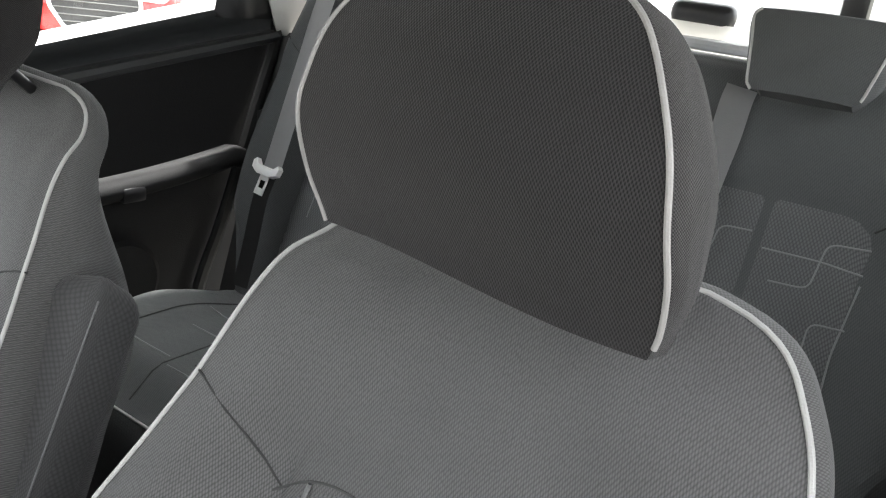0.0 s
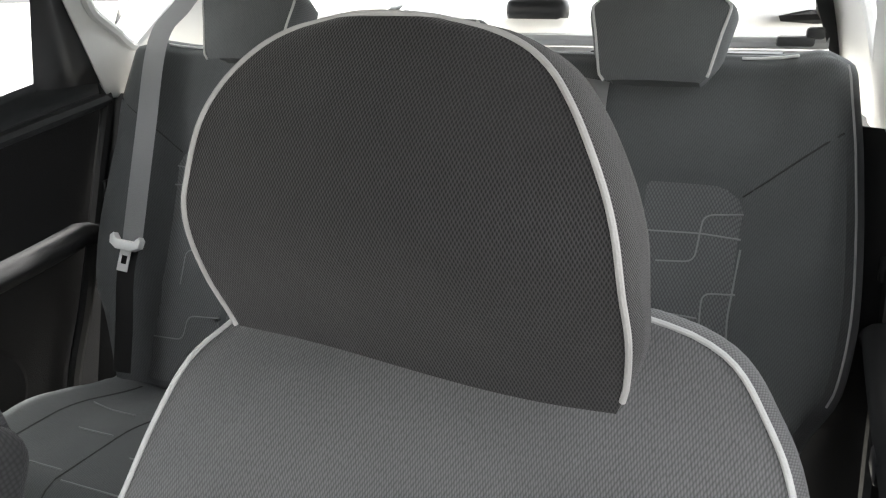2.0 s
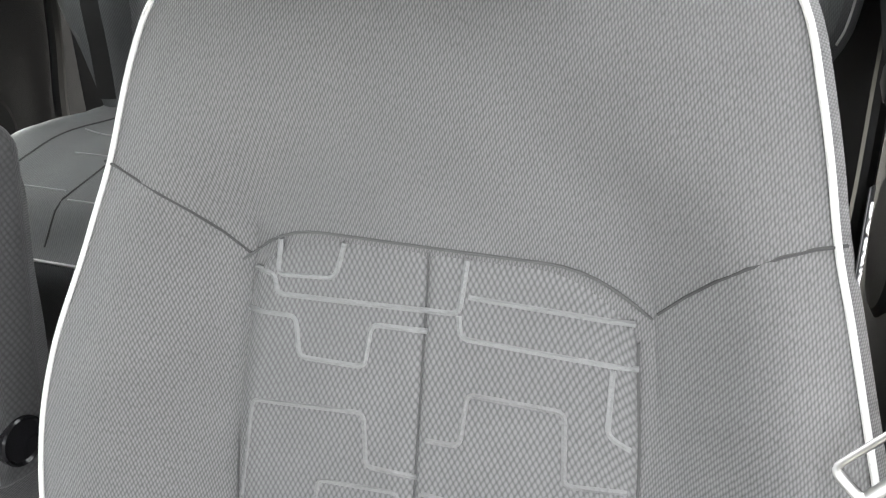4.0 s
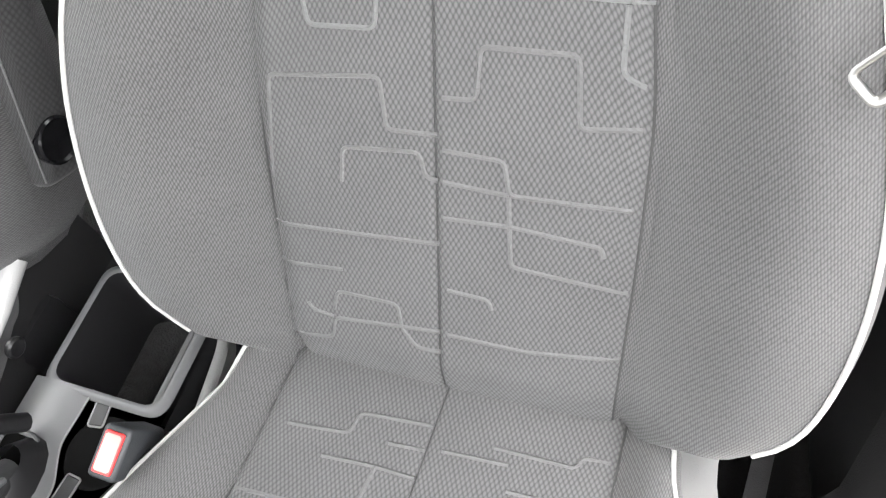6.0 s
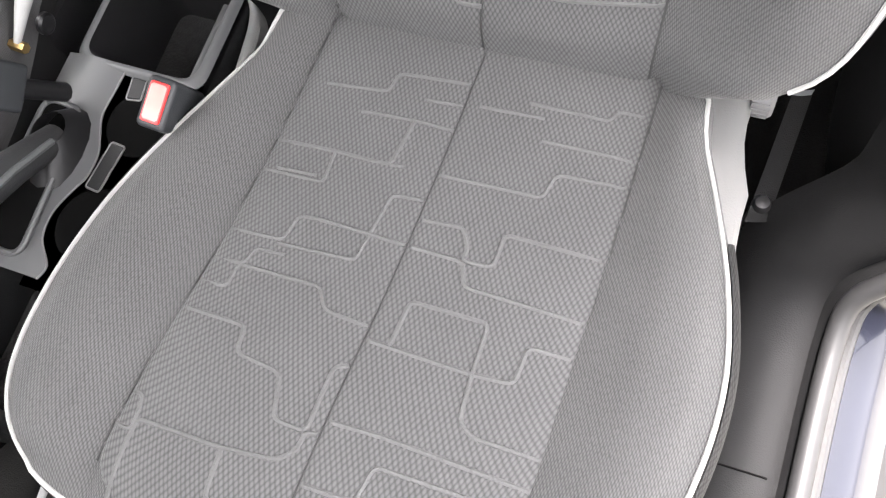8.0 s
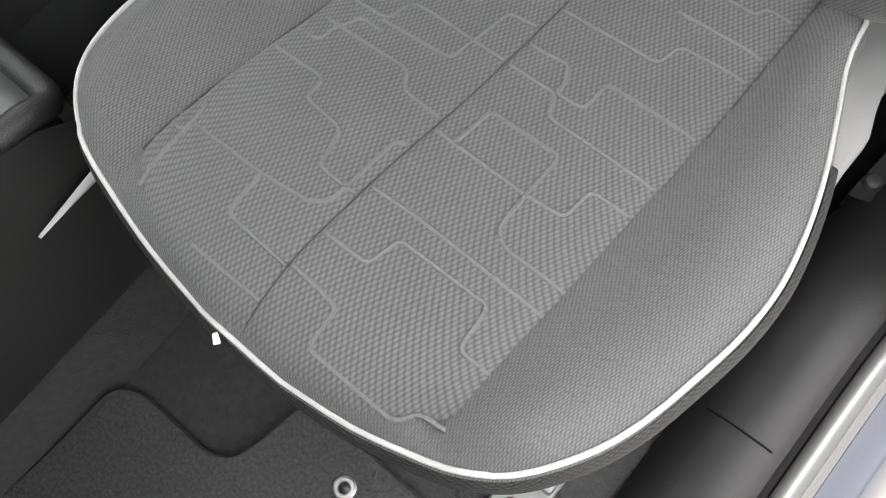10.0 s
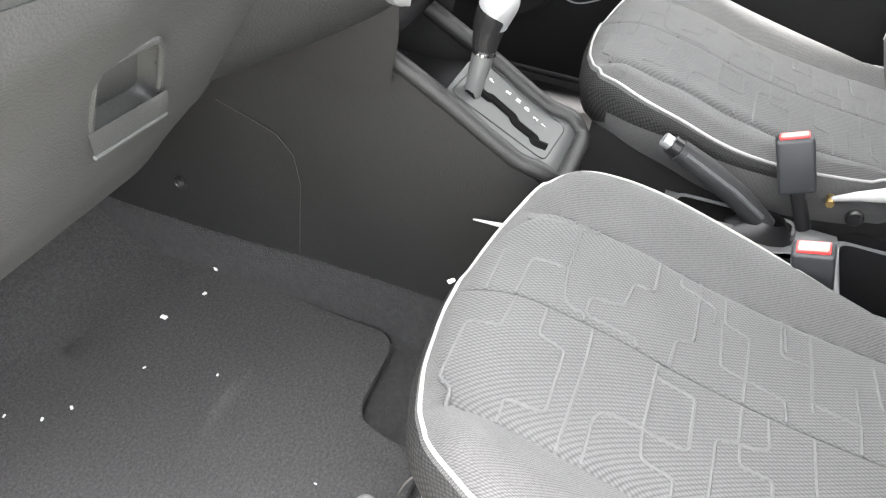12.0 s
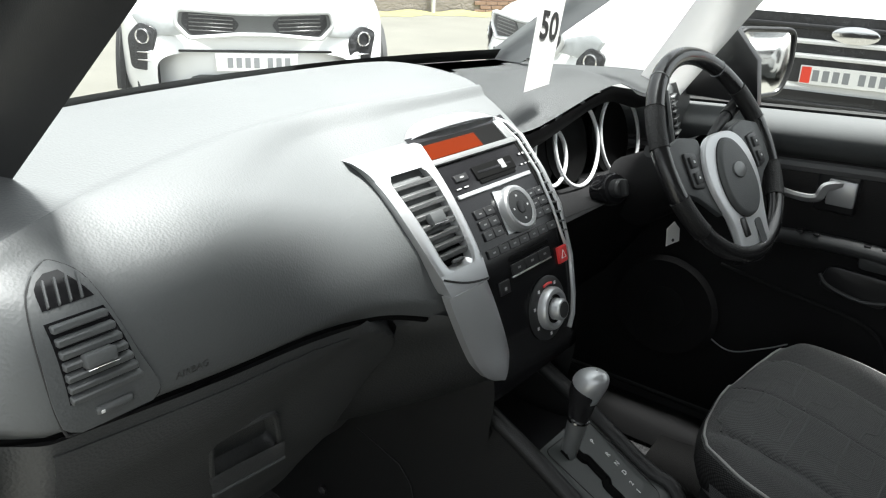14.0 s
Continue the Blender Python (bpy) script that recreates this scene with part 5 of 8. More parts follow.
def dashboard():
    dash = thing("dashboard", "charcoal soft-grained dashboard with silver centre trim", "dashboard")
    part("upper_pad", grid(56, 60, lambda u, v: upper_at(-0.715 + 0.851 * u, v)), DASH, dash, "charcoal grained upper dash pad, pale where the sky shines on it")
    part("driver_pad", sheet(40, 30, brow_at, 0.012), DASH, dash, "charcoal dash top with a brow over the dials")
    part("pad_cheek", grid(30, 5, lambda u, v: upper_at(0.1345, 0.44 + 0.50 * u) + Vector((0.004 * v, 0.002, -0.003 - 0.085 * v))), DASH, dash, "side of the raised centre pad")
    part("brow_face", grid(40, 4, lambda u, v: brow_at(u, 0.0) + Vector((0, 0.001 + 0.016 * v * v, -0.006 - 0.042 * v * (1 - 0.6 * u)))), COLUMN, dash, "black front face of the brow")
    foot = lambda x: 0.20
    gx, gz = -0.424, 0.516
    sl = Vector((0, (low_y(gz + 0.02) - low_y(gz - 0.02)) / 0.04, 1)).normalized()
    gn = Vector((0, -sl.z, sl.y))
    gm = Matrix.Translation(lower_at(gx, gz, 0.0035)) @ Matrix((Vector((1, 0, 0)), sl, gn)).transposed().to_4x4()
    ring = rounded([(-0.066, 0.064, 0), (0.020, 0.056, 0), (0.078, -0.066, 0), (-0.028, -0.050, 0)], 0.022, 6, True)
    inv = gm.inverted()

    def in_grip(c):
        """Whether a point of the panel lies within the glovebox's grip pocket."""
        q, odd = inv @ c, False
        for i, e in enumerate(ring):
            d = ring[i - 1]
            if (e.y > q.y) != (d.y > q.y) and q.x < e.x + (q.y - e.y) * (d.x - e.x) / (d.y - e.y):
                odd = not odd
        return odd

    def pierced(bm):
        bmesh.ops.delete(bm, geom=[f for f in bm.faces if in_grip(f.calc_center_median())], context="FACES")
        return bm
    part("lower_panel", pierced(grid(120, 64, lambda u, v: lower_at(-0.715 + 0.61 * u, foot(-0.715 + 0.61 * u) + (groove_z(-0.715 + 0.61 * u) - 0.004 - foot(-0.715 + 0.61 * u)) * v))), DASHLOW, dash, "charcoal lower dash panel")
    wedge_x = [(0.505, -0.098), (0.510, -0.112), (0.519, -0.126), (0.551, -0.151), (0.617, -0.174)]

    def knee(u, v):
        zl, zr = 0.385 + 0.228 * v, 0.507 + 0.108 * v
        a = lower_at(-0.232, zl) + Vector((0.016 - 0.05 * max(0.0, 0.45 - zl), 0.007, 0))
        b = Vector((lerp(wedge_x, zr), stack_y(zr) + 0.003, zr))
        return a.lerp(b, u) + Vector((0.010, -0.012, 0)) * math.sin(math.pi * u)
    part("knee_surround", sheet(24, 16, knee, 0.004), DASHLOW, dash, "charcoal moulding between the glovebox and the centre stack")
    part("underside", sheet(10, 6, lambda u, v: Vector((-0.715 + 1.4 * u, 1.03 + 0.30 * v, 0.20 + 0.06 * v))), SATIN, dash)
    # deep black cord paints the groove's shade between upper and lower panels
    part("groove", tube([upper_at(x, 0.0) + Vector((0, 0.007, -0.003)) for x in [-0.71 + 0.025 * i for i in range(25)]], 0.0055, 8), VOIDBLACK, dash, "black cord that paints the shade in the dash gap")
    # glovebox lid with a recessed grip
    lid_r = [(0.36, -0.290), (0.42, -0.268), (0.50, -0.246), (0.54, -0.243), (0.575, -0.252), (0.60, -0.268), (0.618, -0.29), (0.640, -0.33)]
    lid_at = lambda x, z, lift: lower_at(x, z + (groove_z(x) - 0.016 - 0.640) * smoothstep(0.50, 0.640, z), lift)
    lid = part("glovebox_lid", pierced(patch([(0.34, -0.655), (0.655, -0.668)], lid_r, 0.345, 0.640, lid_at, 0.0022, 80, 100, 0.006)), DASHLOW, dash, "charcoal glovebox lid")
    n_r = len(ring)
    pocket = lambda u, v: Vector((ring[round(u * n_r) % n_r].x * (1.01 - 0.13 * v), ring[round(u * n_r) % n_r].y * (1.01 - 0.13 * v), 0.001 - 0.024 * math.sin(v * math.pi / 2)))
    part("grip_recess", put(join(grid(n_r, 5, pocket), prism([(p.x * 0.90, p.y * 0.90) for p in ring], 0.001, 0, 2, Matrix.Translation((0, 0, -0.0235)))), gm), DASHLOW, lid, "recessed grip pocket")
    part("grip_edge", put(tube([p * 1.01 + Vector((0, 0, -0.0012)) for p in ring], 0.0038, 8, True), gm), DASHLOW, lid, "rounded edge of the pocket")

    def handle(u, v):
        side = smoothstep(0.80, 1.0, u)
        low = Vector((-0.036 + 0.110 * u, -0.052 - 0.016 * u, 0))
        high = Vector((-0.042 + 0.108 * u, -0.028 - 0.016 * u + 0.010 * side, 0))
        return low.lerp(high, v) + Vector((0, 0, 0.0018 + 0.011 * (1 - v) ** 0.7 + 0.004 * side * v))
    part("grip_handle", put(grid(24, 10, handle), gm), DASHLOW, lid, "satin glovebox grip")
    part("grip_lip", put(tube([handle(i / 16, 0.0) for i in range(17)], 0.0022, 8), gm), DASH, lid)
    # end vent on the passenger side
    left = [(0.703, -0.650), (0.712, -0.664), (0.765, -0.669), (0.800, -0.662), (0.812, -0.648), (0.817, -0.636)]
    right = [(0.703, -0.592), (0.712, -0.585), (0.747, -0.598), (0.785, -0.610), (0.806, -0.617), (0.814, -0.626), (0.817, -0.632)]
    on_pad = lambda x, z, lift: pad_frame(x, z, lift).translation
    vent = part("end_vent", patch(left, right, 0.703, 0.817, on_pad, 0.003, 24, 8, 0.006), DASH, dash, "charcoal end vent bezel")
    rim_pts = [on_pad(x, z, 0.0012) for z, x in right] + [on_pad(x, z, 0.0012) for z, x in reversed(left)]
    part("bezel_gap", tube(spline(rim_pts + rim_pts[:1], 3), 0.0013, 6), SEAM, vent, "thin dark gap round the bezel")
    part("demister_opening", patch([(0.793, -0.656), (0.806, -0.653), (0.811, -0.642)], [(0.793, -0.617), (0.800, -0.621), (0.811, -0.631)], 0.793, 0.811, on_pad, 0.0036, 6, 4), BLACK, vent)
    for i in range(4):
        m = pad_frame(-0.649 + 0.0085 * i, 0.801, 0.004)
        part("slat", put(rbox(0.0016, 0.022, 0.004, 0.0005, 1), m @ pose(0, 0, 0, 0, 0, -14)), DASH, vent)
    part("vent_opening", patch([(0.729, -0.657), (0.786, -0.659)], [(0.729, -0.600), (0.760, -0.606), (0.786, -0.614)], 0.729, 0.786, on_pad, 0.0036, 8, 4), BLACK, vent)
    for i in range(7):
        z = 0.7325 + 0.0082 * i
        xr = -0.600 - 0.014 * i / 6
        m = pad_frame((-0.657 + xr) / 2, z, 0.0042)
        part("slat", put(rbox(abs(-0.656 - xr), 0.0058, 0.008, 0.001, 1), m @ pose(0, 0, 0, 20, 0, 0)), DASH, vent)
    m = pad_frame(-0.632, 0.757, 0.010)
    part("vent_tab", put(rbox(0.024, 0.011, 0.010, 0.002, 2), m), DASH, vent, "sliding vent tab with a bright edge")
    part("vent_tab_edge", put(rbox(0.024, 0.0012, 0.0105, 0.0004, 1, (0, -0.0062, 0)), m), CHROME, vent)
    m = pad_frame(-0.625, 0.7165, 0.0045)
    part("vent_wheel", put(rbox(0.030, 0.007, 0.006, 0.003, 3), m), DASH, vent, "ribbed vent wheel")
    part("wheel_mark", put(rbox(0.003, 0.003, 0.001, 0.0005, 1, (-0.011, 0, 0.0032)), m), WHITEINK, vent)
    tx = text_mesh("AIRBAG", 0.0092)
    part("airbag_lettering", put(tx, pad_frame(-0.553, 0.7125, 0.0004)), DASHLOW, dash, "embossed AIRBAG lettering", False)

    # centre stack
    stack = part("fascia", grid(40, 16, lambda u, v: stack_at(-0.112 + 0.226 * v, 0.475 + 0.325 * u)), BLACK, dash, "gloss black centre console fascia")
    for sx in (-0.112, 0.114):
        part("fascia_side", sheet(20, 3, lambda u, v, sx=sx: stack_at(sx, 0.40 + 0.382 * u) + Vector((0, 0.40 * v, 0))), CONSIDE, dash)
    part("fascia_foot", sheet(10, 8, lambda u, v: stack_at(-0.112 + 0.226 * u, 0.478 - 0.04 * v) + Vector((0, 0.10 * v * v, 0))), SHELL, dash)
    out_l = [(0.640, -0.180), (0.652, -0.185), (0.666, -0.189), (0.680, -0.194), (0.731, -0.206), (0.765, -0.213), (0.780, -0.219), (0.790, -0.229)]
    out_r = [(0.640, -0.101), (0.70, -0.103), (0.77, -0.104), (0.790, -0.100)]
    op_l = [(0.666, -0.160), (0.671, -0.168), (0.679, -0.174), (0.72, -0.183), (0.764, -0.193), (0.771, -0.186)]
    op_r = [(0.666, -0.128), (0.671, -0.121), (0.74, -0.119), (0.765, -0.122), (0.771, -0.129)]
    surround = join(patch(out_l, out_r, 0.640, 0.666, stack_at, 0.0065, 8, 16, 0.03), patch(out_l, out_r, 0.771, 0.790, stack_at, 0.0065, 8, 16, 0.03),
                    patch(out_l, op_l, 0.666, 0.771, stack_at, 0.0055, 26, 8, 0.03, 0.002), patch(op_r, out_r, 0.666, 0.771, stack_at, 0.0055, 26, 8, 0.03, 0.002))
    trim = part("silver_trim", surround, SILVER, dash, "satin silver vent surround")
    part("vent_opening", patch([(0.660, -0.180), (0.775, -0.200)], [(0.660, -0.115), (0.775, -0.115)], 0.660, 0.775, stack_at, -0.006, 16, 6, 0.001), VOIDBLACK, trim, "dark vent throat")
    for i in range(8):
        z = 0.684 + 0.0110 * i
        a, b = lerp(op_l, z), lerp(op_r, z)
        part("slat", put(rbox(abs(b - a) + 0.002, 0.0070, 0.012, 0.0012, 1), stack_frame((a + b) / 2, z, -0.0015) @ pose(0, 0, 0, 22, 0, 0)), DASHLOW, trim)
    part("vent_tab", put(rbox(0.026, 0.016, 0.012, 0.003, 2), stack_frame(-0.154, 0.722, 0.007)), DASH, trim, "sliding vent tab with a bright edge")
    part("vent_tab_edge", put(rbox(0.026, 0.0013, 0.0124, 0.0004, 1, (0, -0.0085, 0)), stack_frame(-0.154, 0.722, 0.007)), CHROME, trim)
    part("vent_wheel", put(rbox(0.022, 0.006, 0.006, 0.003, 3), stack_frame(-0.143, 0.6745, 0.001)), DASHLOW, trim)
    part("trim_joint", tube([stack_at(-0.186 + 0.083 * i / 8, 0.662 - 0.020 * i / 8 - 0.004 * math.sin(i * 0.39), 0.008) for i in range(9)], 0.0014, 6), SEAM, dash)
    part("silver_wedge", patch([(0.505, -0.101), (0.508, -0.112), (0.519, -0.130), (0.551, -0.155), (0.617, -0.178), (0.659, -0.185)], [(0.505, -0.097), (0.508, -0.090), (0.514, -0.084), (0.522, -0.081), (0.537, -0.079), (0.588, -0.090), (0.638, -0.103), (0.659, -0.108)], 0.505, 0.640, stack_at, 0.004, 30, 12, 0.012, 0.005), SILVER, dash, "satin silver lower trim wedge")
    part("silver_strip", tube([stack_at(x, z, 0.002) for z, x in ((0.797, 0.085), (0.790, 0.102), (0.773, 0.113), (0.73, 0.114), (0.685, 0.112), (0.615, 0.106), (0.56, 0.101), (0.530, 0.095), (0.512, 0.083))], 0.0042, 8), SILVER, dash, "thin silver edge strip")
    inner = [(0.792, 0.088), (0.770, 0.096), (0.73, 0.097), (0.685, 0.092), (0.645, 0.093), (0.625, 0.099)]
    vent2 = part("driver_vent", patch(inner, [(0.625, 0.104), (0.685, 0.111), (0.73, 0.113), (0.773, 0.112), (0.792, 0.095)], 0.63, 0.79, stack_at, 0.0006, 14, 4), VOIDBLACK, dash, "narrow slatted vent beside the radio")
    part("vent_edge", tube([stack_at(x, z, 0.003) for z, x in inner], 0.0024, 8), SILVER, vent2, "thin silver edge")
    for i in range(11):
        z = 0.652 + 0.0125 * i
        a, b = lerp(sorted(inner), z), 0.108
        part("slat", put(rbox(b - a, 0.0030, 0.005, 0.0008, 1), stack_frame((a + b) / 2, z, 0.002) @ pose(0, 0, 0, 0, 0, -10)), DASH, vent2)
    # display under its hood
    part("display_recess", put(rbox(0.196, 0.032, 0.002, 0.0008, 1), stack_frame(-0.004, 0.7845, 0.0005)), VOIDBLACK, dash, "dark recess round the display")
    part("display", put(rbox(0.118, 0.024, 0.002, 0.0008, 1), stack_frame(-0.041, 0.7825, 0.0018)), DISPLAY, dash, "dim orange-red radio display")
    part("display_surround", put(join(rbox(0.196, 0.009, 0.006, 0.002, 2, (0, -0.021, 0)), rbox(0.020, 0.036, 0.005, 0.002, 2, (0.092, 0, 0))), stack_frame(-0.008, 0.7845, 0.002)), SATINGREY, dash, "satin lip below the display")
    part("display_hood", sheet(20, 8, lambda u, v: Vector((-0.104 + 0.207 * u, 0.806 + 0.040 * v - 0.008 * math.sin(u * math.pi), 0.794 + (0.014 * (1 - 0.5 * v) + 0.010 * math.sin(v * 1.5)) * math.sin(0.1 + u * 2.94) ** 0.6)), 0.005), SILVER, dash, "silver trim arching over the display")
    # radio keys
    def key(x, z, w, h, d=0.003, mt=SATIN, name="key", tilt=0):
        return part(name, put(rbox(w, h, d, 0.0008, 1), stack_frame(x, z, d * 0.4) @ pose(0, 0, 0, 0, 0, tilt)), mt, dash)
    def mark(x, z, w, h, lift=0.0032):
        part("key_mark", put(rbox(w * 0.8, h * 0.7, 0.0005, 0), stack_frame(x, z, lift)), KEYPRINT, dash, smooth=False)
    key(0.010, 0.7505, 0.094, 0.020, 0.003, DARKGLASS, "slot_frame")
    key(0.010, 0.7505, 0.080, 0.004, 0.0036, BLACK, "disc_slot")
    key(0.030, 0.7515, 0.012, 0.014, 0.0038, SILVER, "slot_mark")
    key(-0.066, 0.7515, 0.028, 0.010)
    mark(-0.066, 0.7515, 0.010, 0.003)
    key(-0.006, 0.7325, 0.172, 0.006, 0.004, SILVER, "silver_bar")
    key(0.010, 0.741, 0.085, 0.007, 0.002, DARKGLASS, "slot_gap")
    for i in range(3):
        mark(0.080 + 0.009 * i, 0.7555, 0.006, 0.004, 0.002)
        mark(0.072 + 0.010 * i, 0.744, 0.006, 0.003, 0.002)
    for i in range(2):
        mark(-0.082 + 0.016 * i, 0.741, 0.012, 0.0028, 0.002)
    for bx, mx in ((-0.0565, 0.022), (0.0675, 0.021)):
        for i in range(2):
            for j in range(3):
                x, z = bx + (i - 0.5) * mx, 0.7095 - 0.0125 * j
                key(x, z, 0.0205, 0.0125)
                mark(x, z, 0.007, 0.0026)
    dm = stack_frame(0.008, 0.6995, 0.0)
    part("dial_plate", put(prism([(-0.036, -0.028), (0.030, -0.030), (0.036, 0.026), (-0.030, 0.034)], 0.0012), dm), SILVER, dash)
    dial = part("radio_dial", put(lathe([(0.033, 0), (0.0335, 0.006), (0.032, 0.012), (0.029, 0.014), (0.0245, 0.0125), (0.024, 0.011)], 48), dm), SILVER, dash, "silver ringed radio dial")
    part("dial_face", put(lathe([(0.0242, 0.0), (0.0242, 0.0118), (0.012, 0.0128), (0.002, 0.013)], 40), dm), SHELL, dial, "dark five-way dial face")
    part("dial_button", put(lathe([(0.009, 0.0), (0.009, 0.0136), (0.006, 0.0146), (0.001, 0.0148)], 28), dm), SATIN, dial)
    for i in range(4):
        part("dial_mark", put(rbox(0.003, 0.003, 0.0006, 0, 1, (0.0165 * math.cos(i * math.pi / 2), 0.0165 * math.sin(i * math.pi / 2), 0.0128)), dm), WHITEINK, dial, smooth=False)
    for i in range(7):
        x = -0.072 + 0.0245 * i
        key(x, 0.6645, 0.0235, 0.0115)
        mark(x, 0.6645, 0.007, 0.003)
    key(0.006, 0.648, 0.098, 0.006, 0.002, DARKGLASS, "clock_window")
    for i in range(3):
        key(-0.027 + 0.033 * i, 0.6345, 0.032, 0.014)
        mark(-0.027 + 0.033 * i, 0.6345, 0.008, 0.004)
    key(0.006, 0.6255, 0.100, 0.0022, 0.003, SILVER, "bright_line")
    key(-0.066, 0.6185, 0.024, 0.018)
    mark(-0.066, 0.617, 0.006, 0.006)
    hz = key(0.084, 0.622, 0.023, 0.024, 0.005, REDBTN, "hazard_button")
    hz["label"] = "red hazard warning button"
    tri = tube([stack_frame(0.084, 0.622, 0.0046) @ Vector(p) for p in ((-0.006, -0.005, 0), (0.006, -0.005, 0), (0, 0.006, 0))], 0.0008, 5, True)
    part("hazard_mark", tri, WHITEINK, hz)
    cm = stack_frame(0.028, 0.5605, 0.0)
    clim = part("climate_control", put(lathe([(0.0465, 0), (0.0465, 0.0025), (0.044, 0.004), (0.030, 0.004)], 48), cm), SHELL, dash, "round climate control with silver knob")
    part("climate_ring", put(lathe([(0.031, 0.003), (0.031, 0.012), (0.029, 0.016), (0.024, 0.017), (0.021, 0.014), (0.020, 0.010)], 48), cm), SILVER, clim, "silver rotary ring")
    part("climate_gap", put(lathe([(0.0205, 0.004), (0.0205, 0.0135), (0.016, 0.0135)], 36), cm), BLACK, clim)
    part("climate_knob", put(lathe([(0.0155, 0.006), (0.0155, 0.025), (0.014, 0.028), (0.011, 0.0285)], 40), cm), SILVER, clim, "silver inner knob")
    part("knob_cap", put(lathe([(0.0115, 0.010), (0.0115, 0.0288), (0.006, 0.0292), (0.001, 0.0292)], 30), cm), SHELL, clim)
    part("heat_arc", tube([cm @ Vector((0.036 * math.cos(a), 0.036 * math.sin(a), 0.0045)) for a in [1.25 + 0.12 * i for i in range(6)]], 0.0022, 6), REDBTN, clim, "red heat arc")
    for a in (0.3, 1.0, 2.2, 2.9, 3.7, 4.7, 5.5):
        part("climate_mark", put(rbox(0.0045, 0.0045, 0.0006, 0, 1, (0.038 * math.cos(a), 0.038 * math.sin(a), 0.0043)), cm), WHITEINK, clim, smooth=False)
    # driver's side lower panel
    part("driver_panel", sheet(24, 16, lambda u, v: Vector((0.112 + 0.60 * u, 0.72 + 0.16 * (1 - v) ** 1.4 - 0.02 * math.sin(u * math.pi) * v, 0.34 + 0.305 * v))), COLUMN, dash, "dark lower panel below the steering column")
    return dash


COLUMN = mat("column_black", (0.008, 0.008, 0.0085), 0.6, spec=0.2, grain=0.3, grain_size=0.0014)
CONSIDE = mat("console_side_plastic", (0.015, 0.0153, 0.0153), 0.5, grain=0.5, grain_size=0.0015, vary=0.1)
DASHLOW = mat("dash_lower_plastic", (0.060, 0.062, 0.062), 0.5, grain=0.4, grain_size=0.0028, vary=0.1)
dashboard()


RINGSILVER = mat("bright_silver_paint", (0.72, 0.73, 0.74), 0.35, metal=0.3, vary=0.04)


def instrument_cluster():
    ic = thing("instrument_cluster", "hooded twin-dial instrument cluster with silver rings", "instrument cluster")
    part("back_plate", sheet(24, 10, lambda u, v: Vector((0.150 + 0.42 * u, 0.835 + 0.02 * v, 0.60 + 0.175 * v))), VOIDBLACK, ic, "black dial surround")
    part("shelf", sheet(24, 4, lambda u, v: Vector((0.140 + 0.57 * u, 0.70 + 0.15 * v, 0.645 - 0.01 * v))), COLUMN, ic, "black ledge under the dials")
    part("end_panel", sheet(10, 14, lambda u, v: Vector((0.556 + 0.158 * u, 0.765 - 0.02 * math.sin(v * 2.6), 0.63 + 0.165 * v))), DASH, ic, "charcoal dash end round the vent")
    for cx, cz, r in ((0.345, 0.715, 0.075), (0.515, 0.702, 0.078), (0.255, 0.708, 0.050)):
        m = Matrix.Translation((cx, 0.805, cz)) @ pose(0, 0, 0, 76, 0, 0)
        part("dial_glass", put(lathe([(r - 0.004, -0.02), (r - 0.004, -0.012), (0.002, -0.012)], 40), m), DARKGLASS, ic, "unlit black dial")
        ring = [m @ Vector((r * math.cos(a), r * math.sin(a), 0.008)) for a in [math.radians(d) for d in range(0, 360, 9)]]
        part("dial_ring", tube(ring, 0.0036, 10, True), RINGSILVER, ic, "silver dial ring")
    for sx in (0.595,):
        m = Matrix.Translation((sx, 0.735, 0.742)) @ pose(0, 0, 0, 75, 0, 14)
        v = part("side_vent", put(prism([(-0.028, -0.055), (0.020, -0.055), (0.036, 0.045), (0.0, 0.06), (-0.028, 0.05)], 0.006, 0.002), m), DASH, ic, "charcoal side vent")
        part("vent_opening", put(prism([(-0.022, -0.045), (0.016, -0.045), (0.028, 0.036), (-0.020, 0.042)], 0.0068), m), BLACK, v)
        for i in range(6):
            part("slat", put(rbox(0.042, 0.004, 0.008, 0.001, 1, (0.002, -0.036 + 0.014 * i, 0.009)), m), SILVER if i % 5 == 0 else DASH, v)


instrument_cluster()


# ---- steering column and wheel ----
RAKE = radians(31.5)
WHEEL = Matrix.Translation((0.428, 0.577, 0.727)) @ pose(0, 0, 0, 0, 0, -6.2) @ Matrix((Vector((1, 0, 0)), Vector((0, math.sin(RAKE), math.cos(RAKE))), Vector((0, -math.cos(RAKE), math.sin(RAKE))))).transposed().to_4x4()


